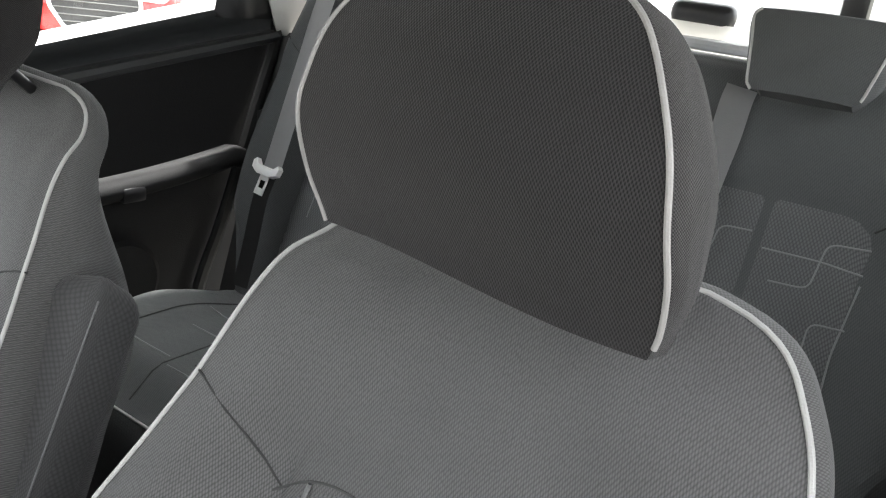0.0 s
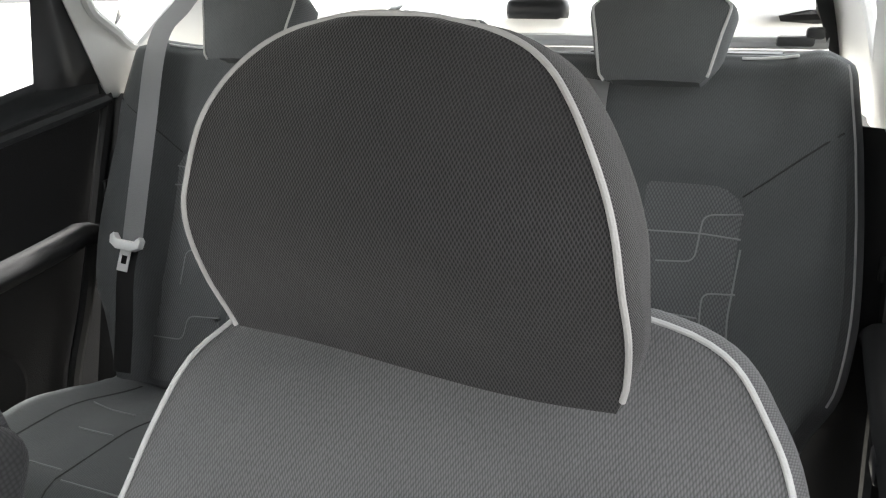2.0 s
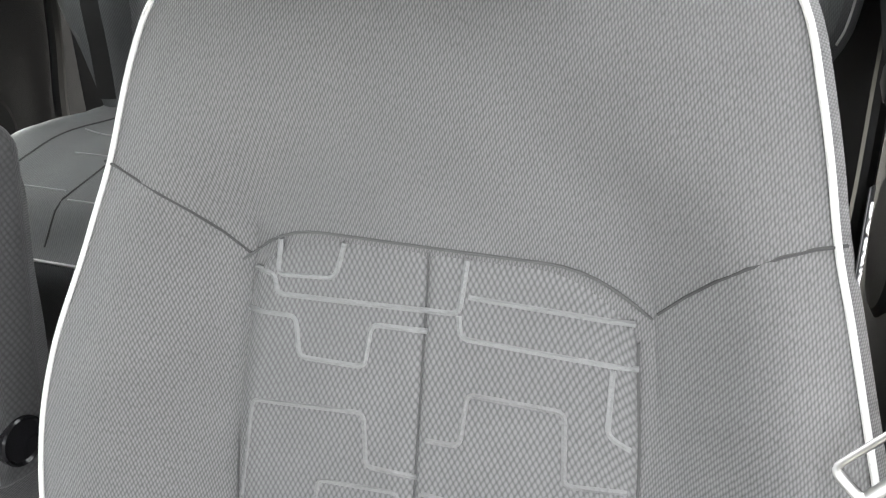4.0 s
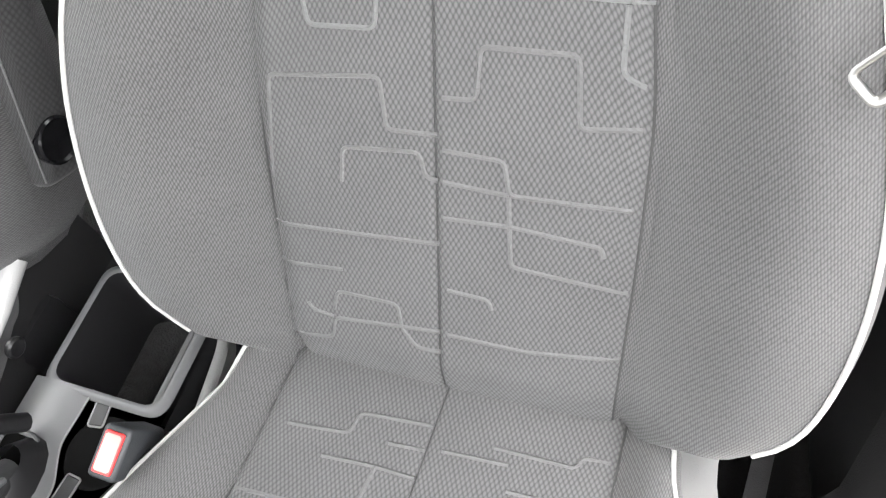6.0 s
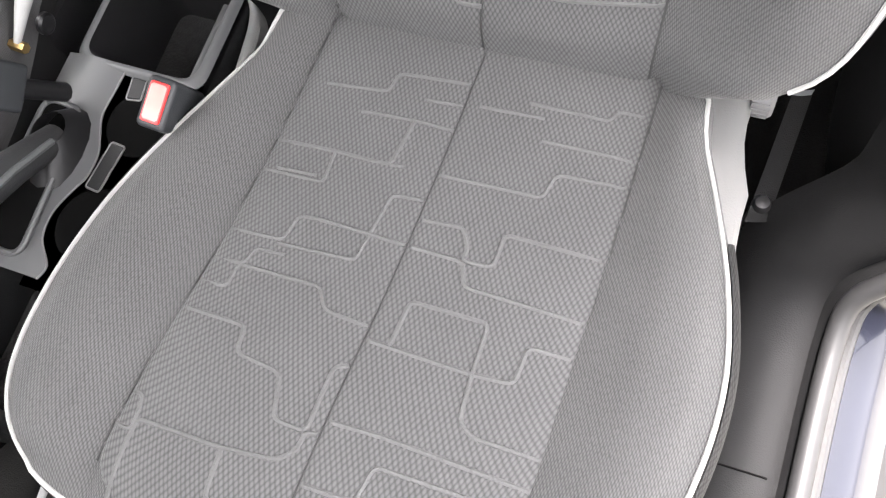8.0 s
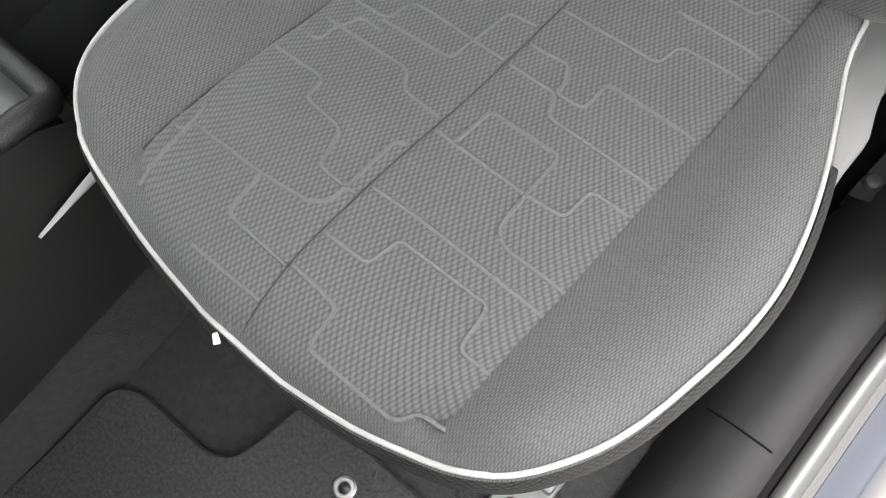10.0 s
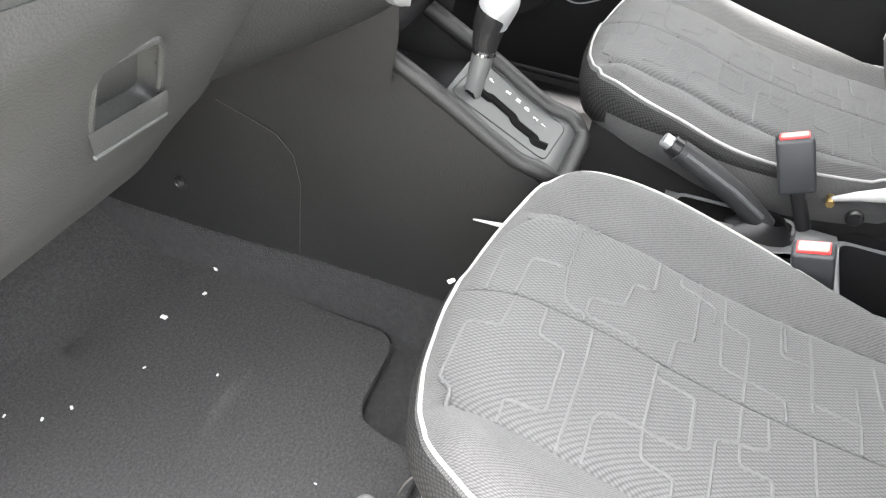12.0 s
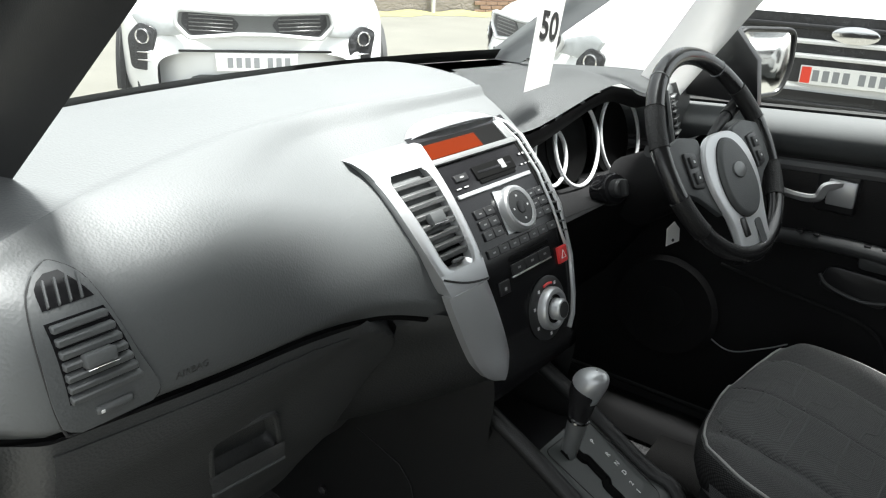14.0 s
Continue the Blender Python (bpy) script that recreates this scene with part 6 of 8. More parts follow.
def steering_wheel():
    sw = thing("steering_wheel", "black leather steering wheel with silver spokes", "steering wheel")
    R = 0.173
    rim = tube([Vector((R * math.sin(a), R * math.cos(a), 0)) for a in [math.tau * i / 72 for i in range(72)]], 0.0150, 14, True)
    part("rim", put(rim, WHEEL), LEATHER, sw, "smooth black leather rim")
    for a0, a1 in ((55, 78), (105, 128), (232, 255), (282, 305)):
        pts = [Vector((R * math.sin(radians(a)), R * math.cos(radians(a)), 0.0)) for a in range(a0, a1, 2)]
        part("grip_section", put(tube(pts, 0.0158, 14), WHEEL), LEATHERPERF, sw, "perforated leather grip section")
        for e in (pts[0], pts[-1]):
            t = Vector((e.y, -e.x, 0)).normalized()
            part("rim_seam", put(tube([e + (e.normalized() * math.cos(b) + Vector((0, 0, 1)) * math.sin(b)) * 0.0160 for b in [math.tau * i / 16 for i in range(16)]], 0.0007, 4, True), WHEEL), SEAM, sw)
    for a in (35, 325):
        e = Vector((R * math.sin(radians(a)), R * math.cos(radians(a)), 0))
        part("rim_seam", put(tube([e + (e.normalized() * math.cos(b) + Vector((0, 0, 1)) * math.sin(b)) * 0.0154 for b in [math.tau * i / 16 for i in range(16)]], 0.0008, 4, True), WHEEL), SILVER, sw)
    # hub pad in its silver surround, which runs down into the lower spoke
    half = [(0.0, 0.034), (0.040, 0.030), (0.068, 0.012), (0.082, -0.018), (0.083, -0.050), (0.074, -0.082), (0.062, -0.108), (0.056, -0.135), (0.053, -0.160), (0.038, -0.178), (0.0, -0.184)]
    outline = [(p.x, p.y) for p in spline([(x, y, 0) for x, y in half] + [(-x, y, 0) for x, y in half[-2:0:-1]], 3, True)]
    plate = prism(outline, 0.010, 0.004, 3)
    for v in plate.verts:
        v.co.z += 0.004 - 0.006 * smoothstep(-0.10, -0.18, v.co.y)
    sur = part("hub_surround", put(plate, WHEEL), RINGSILVER, sw, "satin silver hub surround and lower spoke")
    hub = [(0.054 * math.cos(a) * (1 - 0.10 * math.sin(a)), 0.068 * math.sin(a) - 0.046) for a in [math.tau * i / 40 for i in range(40)]]
    pad = part("hub_pad", put(prism(hub, 0.014, 0.007, 4, Matrix.Translation((0, 0, 0.009))), WHEEL), DASH, sw, "charcoal airbag pad")
    part("hub_seam", put(tube([Vector((x * 1.01, y * 1.0, 0.0142)) for x, y in hub], 0.0012, 5, True), WHEEL), SEAM, pad)
    part("hub_badge", put(prism([(0.020 * math.cos(a), -0.036 + 0.0135 * math.sin(a)) for a in [math.tau * i / 30 for i in range(30)]], 0.0035, 0.0015, 2, Matrix.Translation((0, 0, 0.0225))), WHEEL), SATINGREY, pad, "plain oval satin badge")
    slot = rounded([(0.010, -0.122, 0), (0.034, -0.122, 0), (0.030, -0.168, 0), (0.010, -0.170, 0)], 0.009, 4, True)
    part("spoke_slot", put(prism([(p.x, p.y) for p in slot], 0.0008, 0, 2, Matrix.Translation((0, 0, 0.0118))), WHEEL), DASH, sur, "grey slot in the lower spoke")
    part("spoke_switch", put(rbox(0.016, 0.032, 0.006, 0.003, 2, (-0.026, -0.128, 0.012)), WHEEL), SATIN, sur, "black switch in the lower spoke")
    part("rim_foot", put(prism([(p.x, p.y) for p in rounded([(-0.050, -0.150, 0), (0.050, -0.150, 0), (0.060, -0.180, 0), (0.0, -0.190, 0), (-0.060, -0.180, 0)], 0.008, 3, True)], -0.018, 0.004, 2, Matrix.Translation((0, 0, 0.004))), WHEEL), SATIN, sw, "black back of the lower spoke")
    for s in (-1, 1):
        part("side_spoke", put(prism([(p.x, p.y) for p in rounded([(s * 0.060, 0.034, 0), (s * 0.110, 0.044, 0), (s * 0.168, 0.030, 0), (s * 0.168, -0.036, 0), (s * 0.120, -0.056, 0), (s * 0.066, -0.100, 0)], 0.010, 3, True)], 0.010, 0.004, 2, Matrix.Translation((0, 0, -0.004))), WHEEL), DASH, sw, "charcoal side spoke")
        k = part("switch_pod", put(prism([(p.x, p.y) for p in rounded([(s * 0.094, 0.014, 0), (s * 0.128, 0.018, 0), (s * 0.130, -0.040, 0), (s * 0.098, -0.046, 0)], 0.006, 3, True)], 0.006, 0.002, 2, Matrix.Translation((0, 0, 0.005))), WHEEL), SATIN, sw, "black switch pod")
        for dy in (0.0, -0.026):
            part("switch", put(rbox(0.018, 0.019, 0.006, 0.002, 2, (s * 0.1125, dy, 0.012)), WHEEL), SHELL, k)
            part("switch_mark", put(rbox(0.004, 0.004, 0.0006, 0, 1, (s * 0.1125, dy, 0.0153)), WHEEL), WHITEINK, k, smooth=False)
    col = thing("steering_column", "black steering column shroud with stalks and ignition", "steering column")
    part("shroud", put(grid(16, 20, lambda u, v: Vector(((0.058 + 0.018 * u) * math.cos(v * math.tau), (0.050 + 0.016 * u) * math.sin(v * math.tau) - 0.01, -0.02 - 0.16 * u)), None, True), WHEEL), COLUMN, col, "black column shroud")
    part("stalk", put(tube([Vector((0.05, 0.03, -0.035)), Vector((0.11, 0.055, -0.03)), Vector((0.155, 0.072, -0.022))], lambda t: 0.007 + 0.004 * t, 10), WHEEL), SHELL, col, "black wiper stalk")
    part("stalk_cap", put(tube([Vector((0.125, 0.060, -0.027)), Vector((0.170, 0.078, -0.02))], 0.0125, 10), WHEEL), SATIN, col)
    part("stalk_mark", put(rbox(0.012, 0.004, 0.001, 0, 1, (0.15, 0.071, -0.011)), WHEEL), WHITEINK, col, smooth=False)
    part("stalk", put(tube([Vector((-0.05, 0.02, -0.035)), Vector((-0.15, 0.04, -0.03))], lambda t: 0.007 + 0.003 * t, 10), WHEEL), SHELL, col, "black indicator stalk")
    ig = Matrix.Translation((0.302, 0.700, 0.665)) @ pose(0, 0, 0, 68, 0, -25)
    part("ignition_ring", put(lathe([(0.027, -0.03), (0.027, 0.004), (0.024, 0.008), (0.017, 0.008)], 32), ig), BLACK, col, "gloss black ignition ring")
    part("ignition_knob", put(join(lathe([(0.0165, 0), (0.0155, 0.022), (0.012, 0.026)], 28), rbox(0.010, 0.028, 0.016, 0.004, 2, (0, 0, 0.028))), ig), SHELL, col, "dark ignition knob")
    tag_m = Matrix.Translation((0.389, 0.62, 0.582)) @ pose(0, 0, 0, 80, 0, -20)
    ta = thing("key_tag", "small white paper tag hanging from the ignition", "key tag")
    part("tag", put(prism([(-0.016, -0.018), (0.016, -0.014), (0.017, 0.008), (0.004, 0.022), (-0.014, 0.012)], 0.0012), tag_m), PAPER, ta, "white card tag", False)
    part("tag_hole", put(prism([(0.003 * math.cos(a), -0.010 + 0.003 * math.sin(a)) for a in [math.tau * i / 12 for i in range(12)]], 0.0016), tag_m), INK, ta)


LEATHER = mat("black_leather", (0.018, 0.018, 0.019), 0.24, coat=0.35, grain=0.25, grain_size=0.0016)
LEATHERPERF = mat("perforated_leather", (0.016, 0.016, 0.016), 0.5, grain=0.9, grain_size=0.0022)
steering_wheel()

# ---- centre console ----
C_TOP = [(0.43, 0.312), (0.45, 0.330), (0.486, 0.338), (0.575, 0.387), (0.612, 0.407), (0.70, 0.450), (0.76, 0.474)]
con_z = table_reader(C_TOP)


def centre_console():
    con = thing("centre_console", "charcoal centre console with gear gate and rear tray", "centre console")
    for s in (-1, 1):
        part("side_panel", sheet(30, 12, lambda u, v, s=s: Vector((s * (0.090 + 0.012 * (1 - v) + 0.010 * smoothstep(0.70, 0.95, 0.43 + 0.87 * u)), 0.43 + 0.87 * u, 0.090 + (min(0.46, con_z(0.43 + 0.87 * u)) - 0.100) * v))), CONSIDE, con, "charcoal console side panel")
        part("panel_seam", tube([Vector((s * 0.1035, y, z)) for y, z in ((0.90, 0.315), (0.864, 0.305), (0.81, 0.288), (0.785, 0.262), (0.775, 0.217), (0.777, 0.16), (0.778, 0.08))], 0.0011, 5), SEAM, con)
    loop = [(s * 0.078, y, 0) for s, ys in ((-1, [0.745 - 0.02 * i for i in range(14)]), (1, [0.485 + 0.02 * i for i in range(14)])) for y in ys]
    loop = rounded(loop[:14] + [(-0.076, 0.428, 0), (0.076, 0.428, 0)] + loop[14:], 0.030, 6)
    part("rail", tube([Vector((p.x, p.y, con_z(max(0.432, p.y)) - 0.005)) for p in loop], 0.0125, 10), CONSIDE, con, "raised satin console rail")
    part("rear_end", sheet(14, 8, lambda u, v: Vector((-0.088 + 0.176 * u, 0.436 - 0.016 * math.sin(u * math.pi), 0.24 + 0.075 * v))), DASH, con)
    deck = lambda a, y: Vector((a, y, con_z(y) - 0.006))
    part("gate_panel", grid(12, 20, lambda u, v: deck(-0.072 + 0.144 * u, 0.434 + 0.161 * v)), GATE, con, "dark grey gear gate panel")
    part("tray_floor", sheet(8, 12, lambda u, v: Vector((-0.070 + 0.14 * u, 0.595 + 0.16 * v, 0.375 - 0.03 * math.sin(v * 2) + 0.03 * v))), SATIN, con, "deep dark storage tray")
    part("gate_edge", tube(rounded([deck(-0.050, 0.458), deck(0.046, 0.452), deck(0.058, 0.47), deck(0.060, 0.585), deck(-0.052, 0.590)], 0.012, 4, True), 0.0009, 5, True), SEAM, con)
    slot = [(-0.030, 0.574), (-0.006, 0.574), (-0.006, 0.556), (0.000, 0.552), (0.000, 0.520), (-0.008, 0.514), (-0.008, 0.486), (-0.018, 0.480), (-0.018, 0.463)]
    def ribbon_on(run, w, name, mt, lift):
        flat = rounded([(a, b, 0) for a, b in run], 0.0012, 2)
        bm = tube([deck(p.x, p.y) + Vector((0, 0, lift)) for p in flat], w, 8)
        part(name, bm, mt, con)
    ribbon_on(slot, 0.0105, "gate_slot", VOIDBLACK, -0.0062)
    for ch, x, y in (("P", 0.034, 0.560), ("R", 0.039, 0.536), ("N", 0.040, 0.521), ("D", 0.038, 0.507), ("2", 0.032, 0.492), ("1", 0.029, 0.479)):
        tx = text_mesh(ch, 0.0105, 0.0003, True)
        up = Vector((0, 1, 0.52)).normalized()
        m = Matrix.Translation(deck(x, y) + Vector((0, 0, 0.0008))) @ Matrix((Vector((1, 0, 0)), up, Vector((0, -0.52, 1)).normalized())).transposed().to_4x4()
        part("gate_letter", put(tx, m), WHITEINK, con, smooth=False)
    # rear part: pale frame with the brake slot, bin, cup wells and coin slots
    edge = [(0.30, 0.0), (0.285, -0.004), (0.262, 0.014), (0.235, 0.017), (0.21, 0.008), (0.190, -0.001), (0.165, -0.001), (0.148, 0.006), (0.125, 0.015), (0.095, 0.014), (0.066, 0.013)]
    table = sorted(edge)
    part("rear_frame", grid(40, 12, lambda u, v: Vector((lerp(table, 0.067 + 0.233 * u) * (1 - v) + 0.086 * v, 0.067 + 0.233 * u, 0.250 + 0.005 * math.sin(v * math.pi)))), CONGREY, con, "grey rear console frame")
    part("frame_edge", tube(spline([(x, y, 0.2505) for y, x in edge], 4), 0.0011, 6), EDGEGREY, con, "thin pale edge of the frame")
    part("cup_deck", sheet(6, 10, lambda u, v: Vector((-0.074 + 0.094 * u, 0.066 + 0.244 * v, 0.2440)), 0.004), SATIN, con, "black deck round the cup wells")
    for cy, r in ((0.122, 0.034), (0.235, 0.036)):
        well = Matrix.Translation((-0.026, cy, 0.2442))
        part("cup_well", put(lathe([(r, 0.0), (r + 0.003, 0.0008), (r - 0.001, 0.0012), (r - 0.002, 0.0006), (0.002, 0.0006)], 32), well), VOIDBLACK, con, "black cup holder")
    for cx, cy, turn in ((-0.004, 0.084, 8), (-0.011, 0.175, -6)):
        slot_m = Matrix.Translation((cx, cy, 0.2455)) @ pose(0, 0, 0, 0, 0, turn)
        ln = 0.016 if cy < 0.1 else 0.026
        part("coin_slot", put(tube(rounded([(-0.0085, -ln, 0), (0.0085, -ln, 0), (0.0085, ln, 0), (-0.0085, ln, 0)], 0.003, 3, True), 0.0011, 6, True), slot_m), EDGEGREY, con, "pale rimmed coin slot")
        part("coin_slot_inner", put(rbox(0.015, 2 * ln - 0.003, 0.002, 0.0006, 1), slot_m), SHELL, con)
    for s in (-1, 1):
        part("rear_side", sheet(16, 6, lambda u, v, s=s: Vector(((s * 0.088 if s > 0 else -0.078), -0.10 + 0.55 * u, 0.03 + 0.212 * v))), SHELL, con)
    # open bin: rim, walls and floor
    hole = rounded([(-0.066, -0.062, 0), (0.070, -0.066, 0), (0.068, 0.066, 0), (-0.066, 0.068, 0)], 0.020, 6, True)
    n_h = len(hole)
    part("bin_rim", grid(n_h, 4, lambda u, v: Vector((hole[round(u * n_h) % n_h].x * (1 + 0.17 * v), hole[round(u * n_h) % n_h].y * (1 + 0.15 * v), 0.2525 + 0.0035 * math.sin(v * math.pi) - 0.004 * v))), CONGREY, con, "rounded grey bin rim")
    part("bin_wall", grid(n_h, 4, lambda u, v: Vector((hole[round(u * n_h) % n_h].x * (1 - 0.10 * v), hole[round(u * n_h) % n_h].y * (1 - 0.10 * v), 0.2525 - 0.11 * v))), SATIN, con, "black bin walls")
    part("bin_floor", put(prism([(p.x * 0.92, p.y * 0.92) for p in hole], 0.002), Matrix.Translation((0, 0, 0.142))), SATIN, con, "black bin floor")
    part("bin_divider", rbox(0.008, 0.10, 0.05, 0.003, 2, (-0.046, 0.012, 0.205)), CONGREY, con, "grey divider inside the bin")
    ring = rounded([(0.032, 0.128, 0.2575), (0.079, 0.124, 0.2575), (0.074, 0.284, 0.2565), (0.024, 0.286, 0.2565)], 0.016, 5, True)
    part("brake_slot_rim", tube(ring, 0.0032, 8, True), CONGREY, con, "raised rim of the brake slot")
    bm = bmesh.new()
    bm.faces.new([bm.verts.new((p.x, p.y, p.z - 0.0005)) for p in ring])
    part("brake_slot", bm, VOIDBLACK, con, "dark handbrake slot")
    part("side_tip", grid(12, 6, lambda u, v: Vector((-0.101 - 0.004 * math.sin(v * math.pi), 0.40 + 0.125 * u, 0.252 - 0.006 * u + 0.013 * (1 - u) * (v - 0.5) * 2))), GREYTRIM, con, "pale tapering end of the side trim")


GATE = mat("gate_grey", (0.046, 0.050, 0.049), 0.4, grain=0.2, grain_size=0.001)
EDGEGREY = mat("edge_grey", (0.22, 0.22, 0.22), 0.4)
CONGREY = mat("console_grey", (0.125, 0.128, 0.130), 0.4, grain=0.2, grain_size=0.001)
centre_console()

gs = thing("gear_selector", "automatic gear selector with silver-topped knob", "gear lever")
part("shaft", tube([(-0.020, 0.572, 0.362), (-0.012, 0.565, 0.432)], lambda t: 0.0105 + 0.004 * t, 16), SATINGREY, gs, "grey tapered shaft sleeve")
part("collar", tube([(-0.012, 0.565, 0.431), (-0.0118, 0.5648, 0.434)], 0.0158, 20), CHROME, gs, "bright chrome collar")


KNOB_R = [(0.0, 0.0135), (0.12, 0.0150), (0.35, 0.0172), (0.58, 0.0205), (0.75, 0.0215), (0.88, 0.0185), (0.95, 0.0130), (0.985, 0.0070), (1.0, 0.0005)]


def knob(u, v, lift=0.0):
    """The selector's knob: v turns about its axis, 0 towards the back of the car."""
    a = v * math.tau
    r = lerp(KNOB_R, u) + lift
    return Vector((-0.0115 + 0.004 * u + r * math.sin(a), 0.565 - 0.016 * u ** 2 - 1.12 * r * math.cos(a), 0.434 + 0.080 * u + lift * u))


part("knob_grip", grid(30, 28, knob, None, True), LEATHER, gs, "black leather knob")


def cap_at(u, v):
    h = 0.40 + 0.60 * (1 - (1 - u) ** 1.4)
    half = 0.14 + 0.36 * smoothstep(0.52, 0.84, h)
    return knob(h, (2 * v - 1) * half + 0.03, 0.0008)


part("knob_cap", grid(26, 26, cap_at), SILVER, gs, "satin silver knob cap")

hb = thing("handbrake", "black handbrake lever with a silver tip", "handbrake")
part("lever", tube([(0.040, 0.165, 0.264), (0.037, 0.21, 0.298), (0.033, 0.26, 0.327), (0.030, 0.302, 0.347)], lambda t: 0.0150 + 0.002 * math.sin(t * 3), 16), SHELL, hb, "ridged black lever")
part("lever_ridge", tube([(0.023, 0.175, 0.286), (0.020, 0.22, 0.315), (0.017, 0.29, 0.349)], 0.0035, 6), DASH, hb)
part("tip", tube([(0.030, 0.302, 0.347), (0.0298, 0.314, 0.3525)], 0.0135, 16), SATIN, hb)
part("release_button", tube([(0.0298, 0.312, 0.3518), (0.0296, 0.3240, 0.3572)], 0.0095, 14), SILVER, hb, "silver release button")
part("boot", grid(12, 16, lambda u, v: Vector((0.041 + (0.030 - 0.012 * u) * math.cos(v * math.tau), 0.175 + 0.0 * u + (0.055 - 0.035 * u) * math.sin(v * math.tau) - 0.012 * u, 0.248 + 0.03 * u)), None, True), SATIN, hb, "black gaiter")


def buckle(x, y, z, tilt, lean, label):
    b = thing("belt_buckle", label, "belt buckle", pose(x, y, z, tilt, lean, 0), "front belt buckles")
    part("housing", rbox(0.026, 0.046, 0.075, 0.005, 3, (0, 0, -0.038)), BUCKLEGREY, b, "dark plastic housing")
    part("button_edge", rbox(0.0175, 0.036, 0.005, 0.0025, 2, (0.0, 0, 0.0005)), REDBTN, b, "red edge of the button")
    # the red button's glossy glare is painted as a paler middle
    part("button", rbox(0.0155, 0.033, 0.006, 0.0028, 2, (0.0, 0, 0.0008)), BUCKLEGLARE, b, "red release button, its glare put into the pale colour")
    part("stalk", tube([(0, 0, -0.075), (0, -0.005, -0.13)], 0.010, 10), SATIN, b)


# red lightened to pink to stand for bright glare
BUCKLEGLARE = mat("buckle_glare", (0.82, 0.30, 0.27), 0.3, vary=0.1, vary_size=0.01)
BUCKLEGREY = mat("buckle_grey", (0.035, 0.038, 0.041), 0.45, grain=0.3, grain_size=0.001)
buckle(-0.112, 0.135, 0.350, -18, -14, "black belt buckle with a red button beside the passenger seat")
buckle(0.062, 0.172, 0.389, -22, 6, "black belt buckle with a red button beside the driver's seat")

ARMCLOTH = cloth("armrest_cloth", (0.035, 0.035, 0.036), (0.062, 0.062, 0.063), 0.0022, "twill")
arm = thing("armrest", "dark padded armrest folded up beside the driver's seat", "armrest")
A0, A1 = Vector((0.086, -0.222, 0.705)), Vector((0.084, -0.088, 0.388))


def arm_at(u, v):
    p = A0.lerp(A1, u)
    d = (A1 - A0).normalized()
    n = Vector((0, 0.92, 0.39))
    k = min(1.0, math.sqrt(max(0.0, 1 - max(0, 1 - u / 0.10) ** 2))) * min(1.0, math.sqrt(max(0.0, 1 - max(0, 1 - (1 - u) / 0.06) ** 2)))
    a = v * math.tau
    sq = lambda c: math.copysign(abs(c) ** 0.40, c)
    return p + Vector((1, 0, 0)) * 0.043 * sq(math.cos(a)) * max(0.05, k) + n * 0.031 * sq(math.sin(a)) * max(0.05, k)


part("pad", grid(44, 28, arm_at, lambda u, v: (0.2 * v, 0.42 * u), True), ARMCLOTH, arm, "dark cloth pad")
part("stitched_seam", tube([arm_at(0.05 + 0.9 * i / 30, 0.375) + Vector((-0.001, 0.001, 0)) for i in range(31)], 0.0012, 5), THREADPALE, arm, "pale stitched seam")
part("pivot", put(lathe([(0.0235, -0.006), (0.0235, 0.004), (0.0215, 0.0055), (0.019, 0.003), (0.002, 0.0015)], 36), Matrix.Translation((0.0425, -0.104, 0.437)) @ pose(0, 0, 0, 0, -89, 0)), BLACK, arm, "black round pivot cover")

# small fittings beside the driver's seat and the console
lever = thing("seat_lever", "pale plastic lever with a brass bolt on the driver's seat side", "seat lever")
part("arm", tube([(0.112, 0.088, 0.289), (0.111, 0.060, 0.303), (0.112, 0.030, 0.314), (0.116, -0.02, 0.332)], lambda t: 0.0035 + 0.010 * t, 10), VALANCE, lever, "pale tapered lever arm")
part("bolt", tube([(0.122, 0.088, 0.286), (0.104, 0.089, 0.284)], 0.0058, 6), mat("brass", (0.55, 0.38, 0.16), 0.35, metal=0.9), lever, "brass hexagon bolt")
part("pivot_cap", put(lathe([(0.012, 0), (0.012, 0.004), (0.009, 0.006), (0.003, 0.005)], 20), Matrix.Translation((0.116, 0.05, 0.268)) @ pose(0, 0, 0, 0, -90, 0)), SATIN, lever, "black pivot cap")
screw = thing("panel_screw", "dark recessed screw in the console side panel", "screw")
part("cup", put(lathe([(0.010, 0), (0.010, 0.003), (0.008, 0.004), (0.006, 0.001)], 24), Matrix.Translation((-0.1135, 0.966, 0.165)) @ pose(0, 0, 0, 0, -90, 0)), SATIN, screw)
part("head", put(lathe([(0.0055, 0), (0.0055, 0.003), (0.003, 0.0042)], 16), Matrix.Translation((-0.1135, 0.966, 0.165)) @ pose(0, 0, 0, 0, -90, 0)), STEEL, screw, "bright screw head")
cable = thing("seat_cable", "thin black cable looping below the seat's front corner", "cable")
part("cord", tube(spline([(-0.500, 0.430, 0.285), (-0.520, 0.452, 0.262), (-0.520, 0.460, 0.20), (-0.50, 0.450, 0.12), (-0.49, 0.42, 0.06)], 6), 0.0022, 8), SATIN, cable, "shiny black cord")


PILLARMID = mat("pillar_mid_grey", (0.34, 0.35, 0.355), 0.5, grain=0.3, grain_size=0.0014)
PILLARGREY = mat("seal_grey", (0.10, 0.10, 0.102), 0.5)


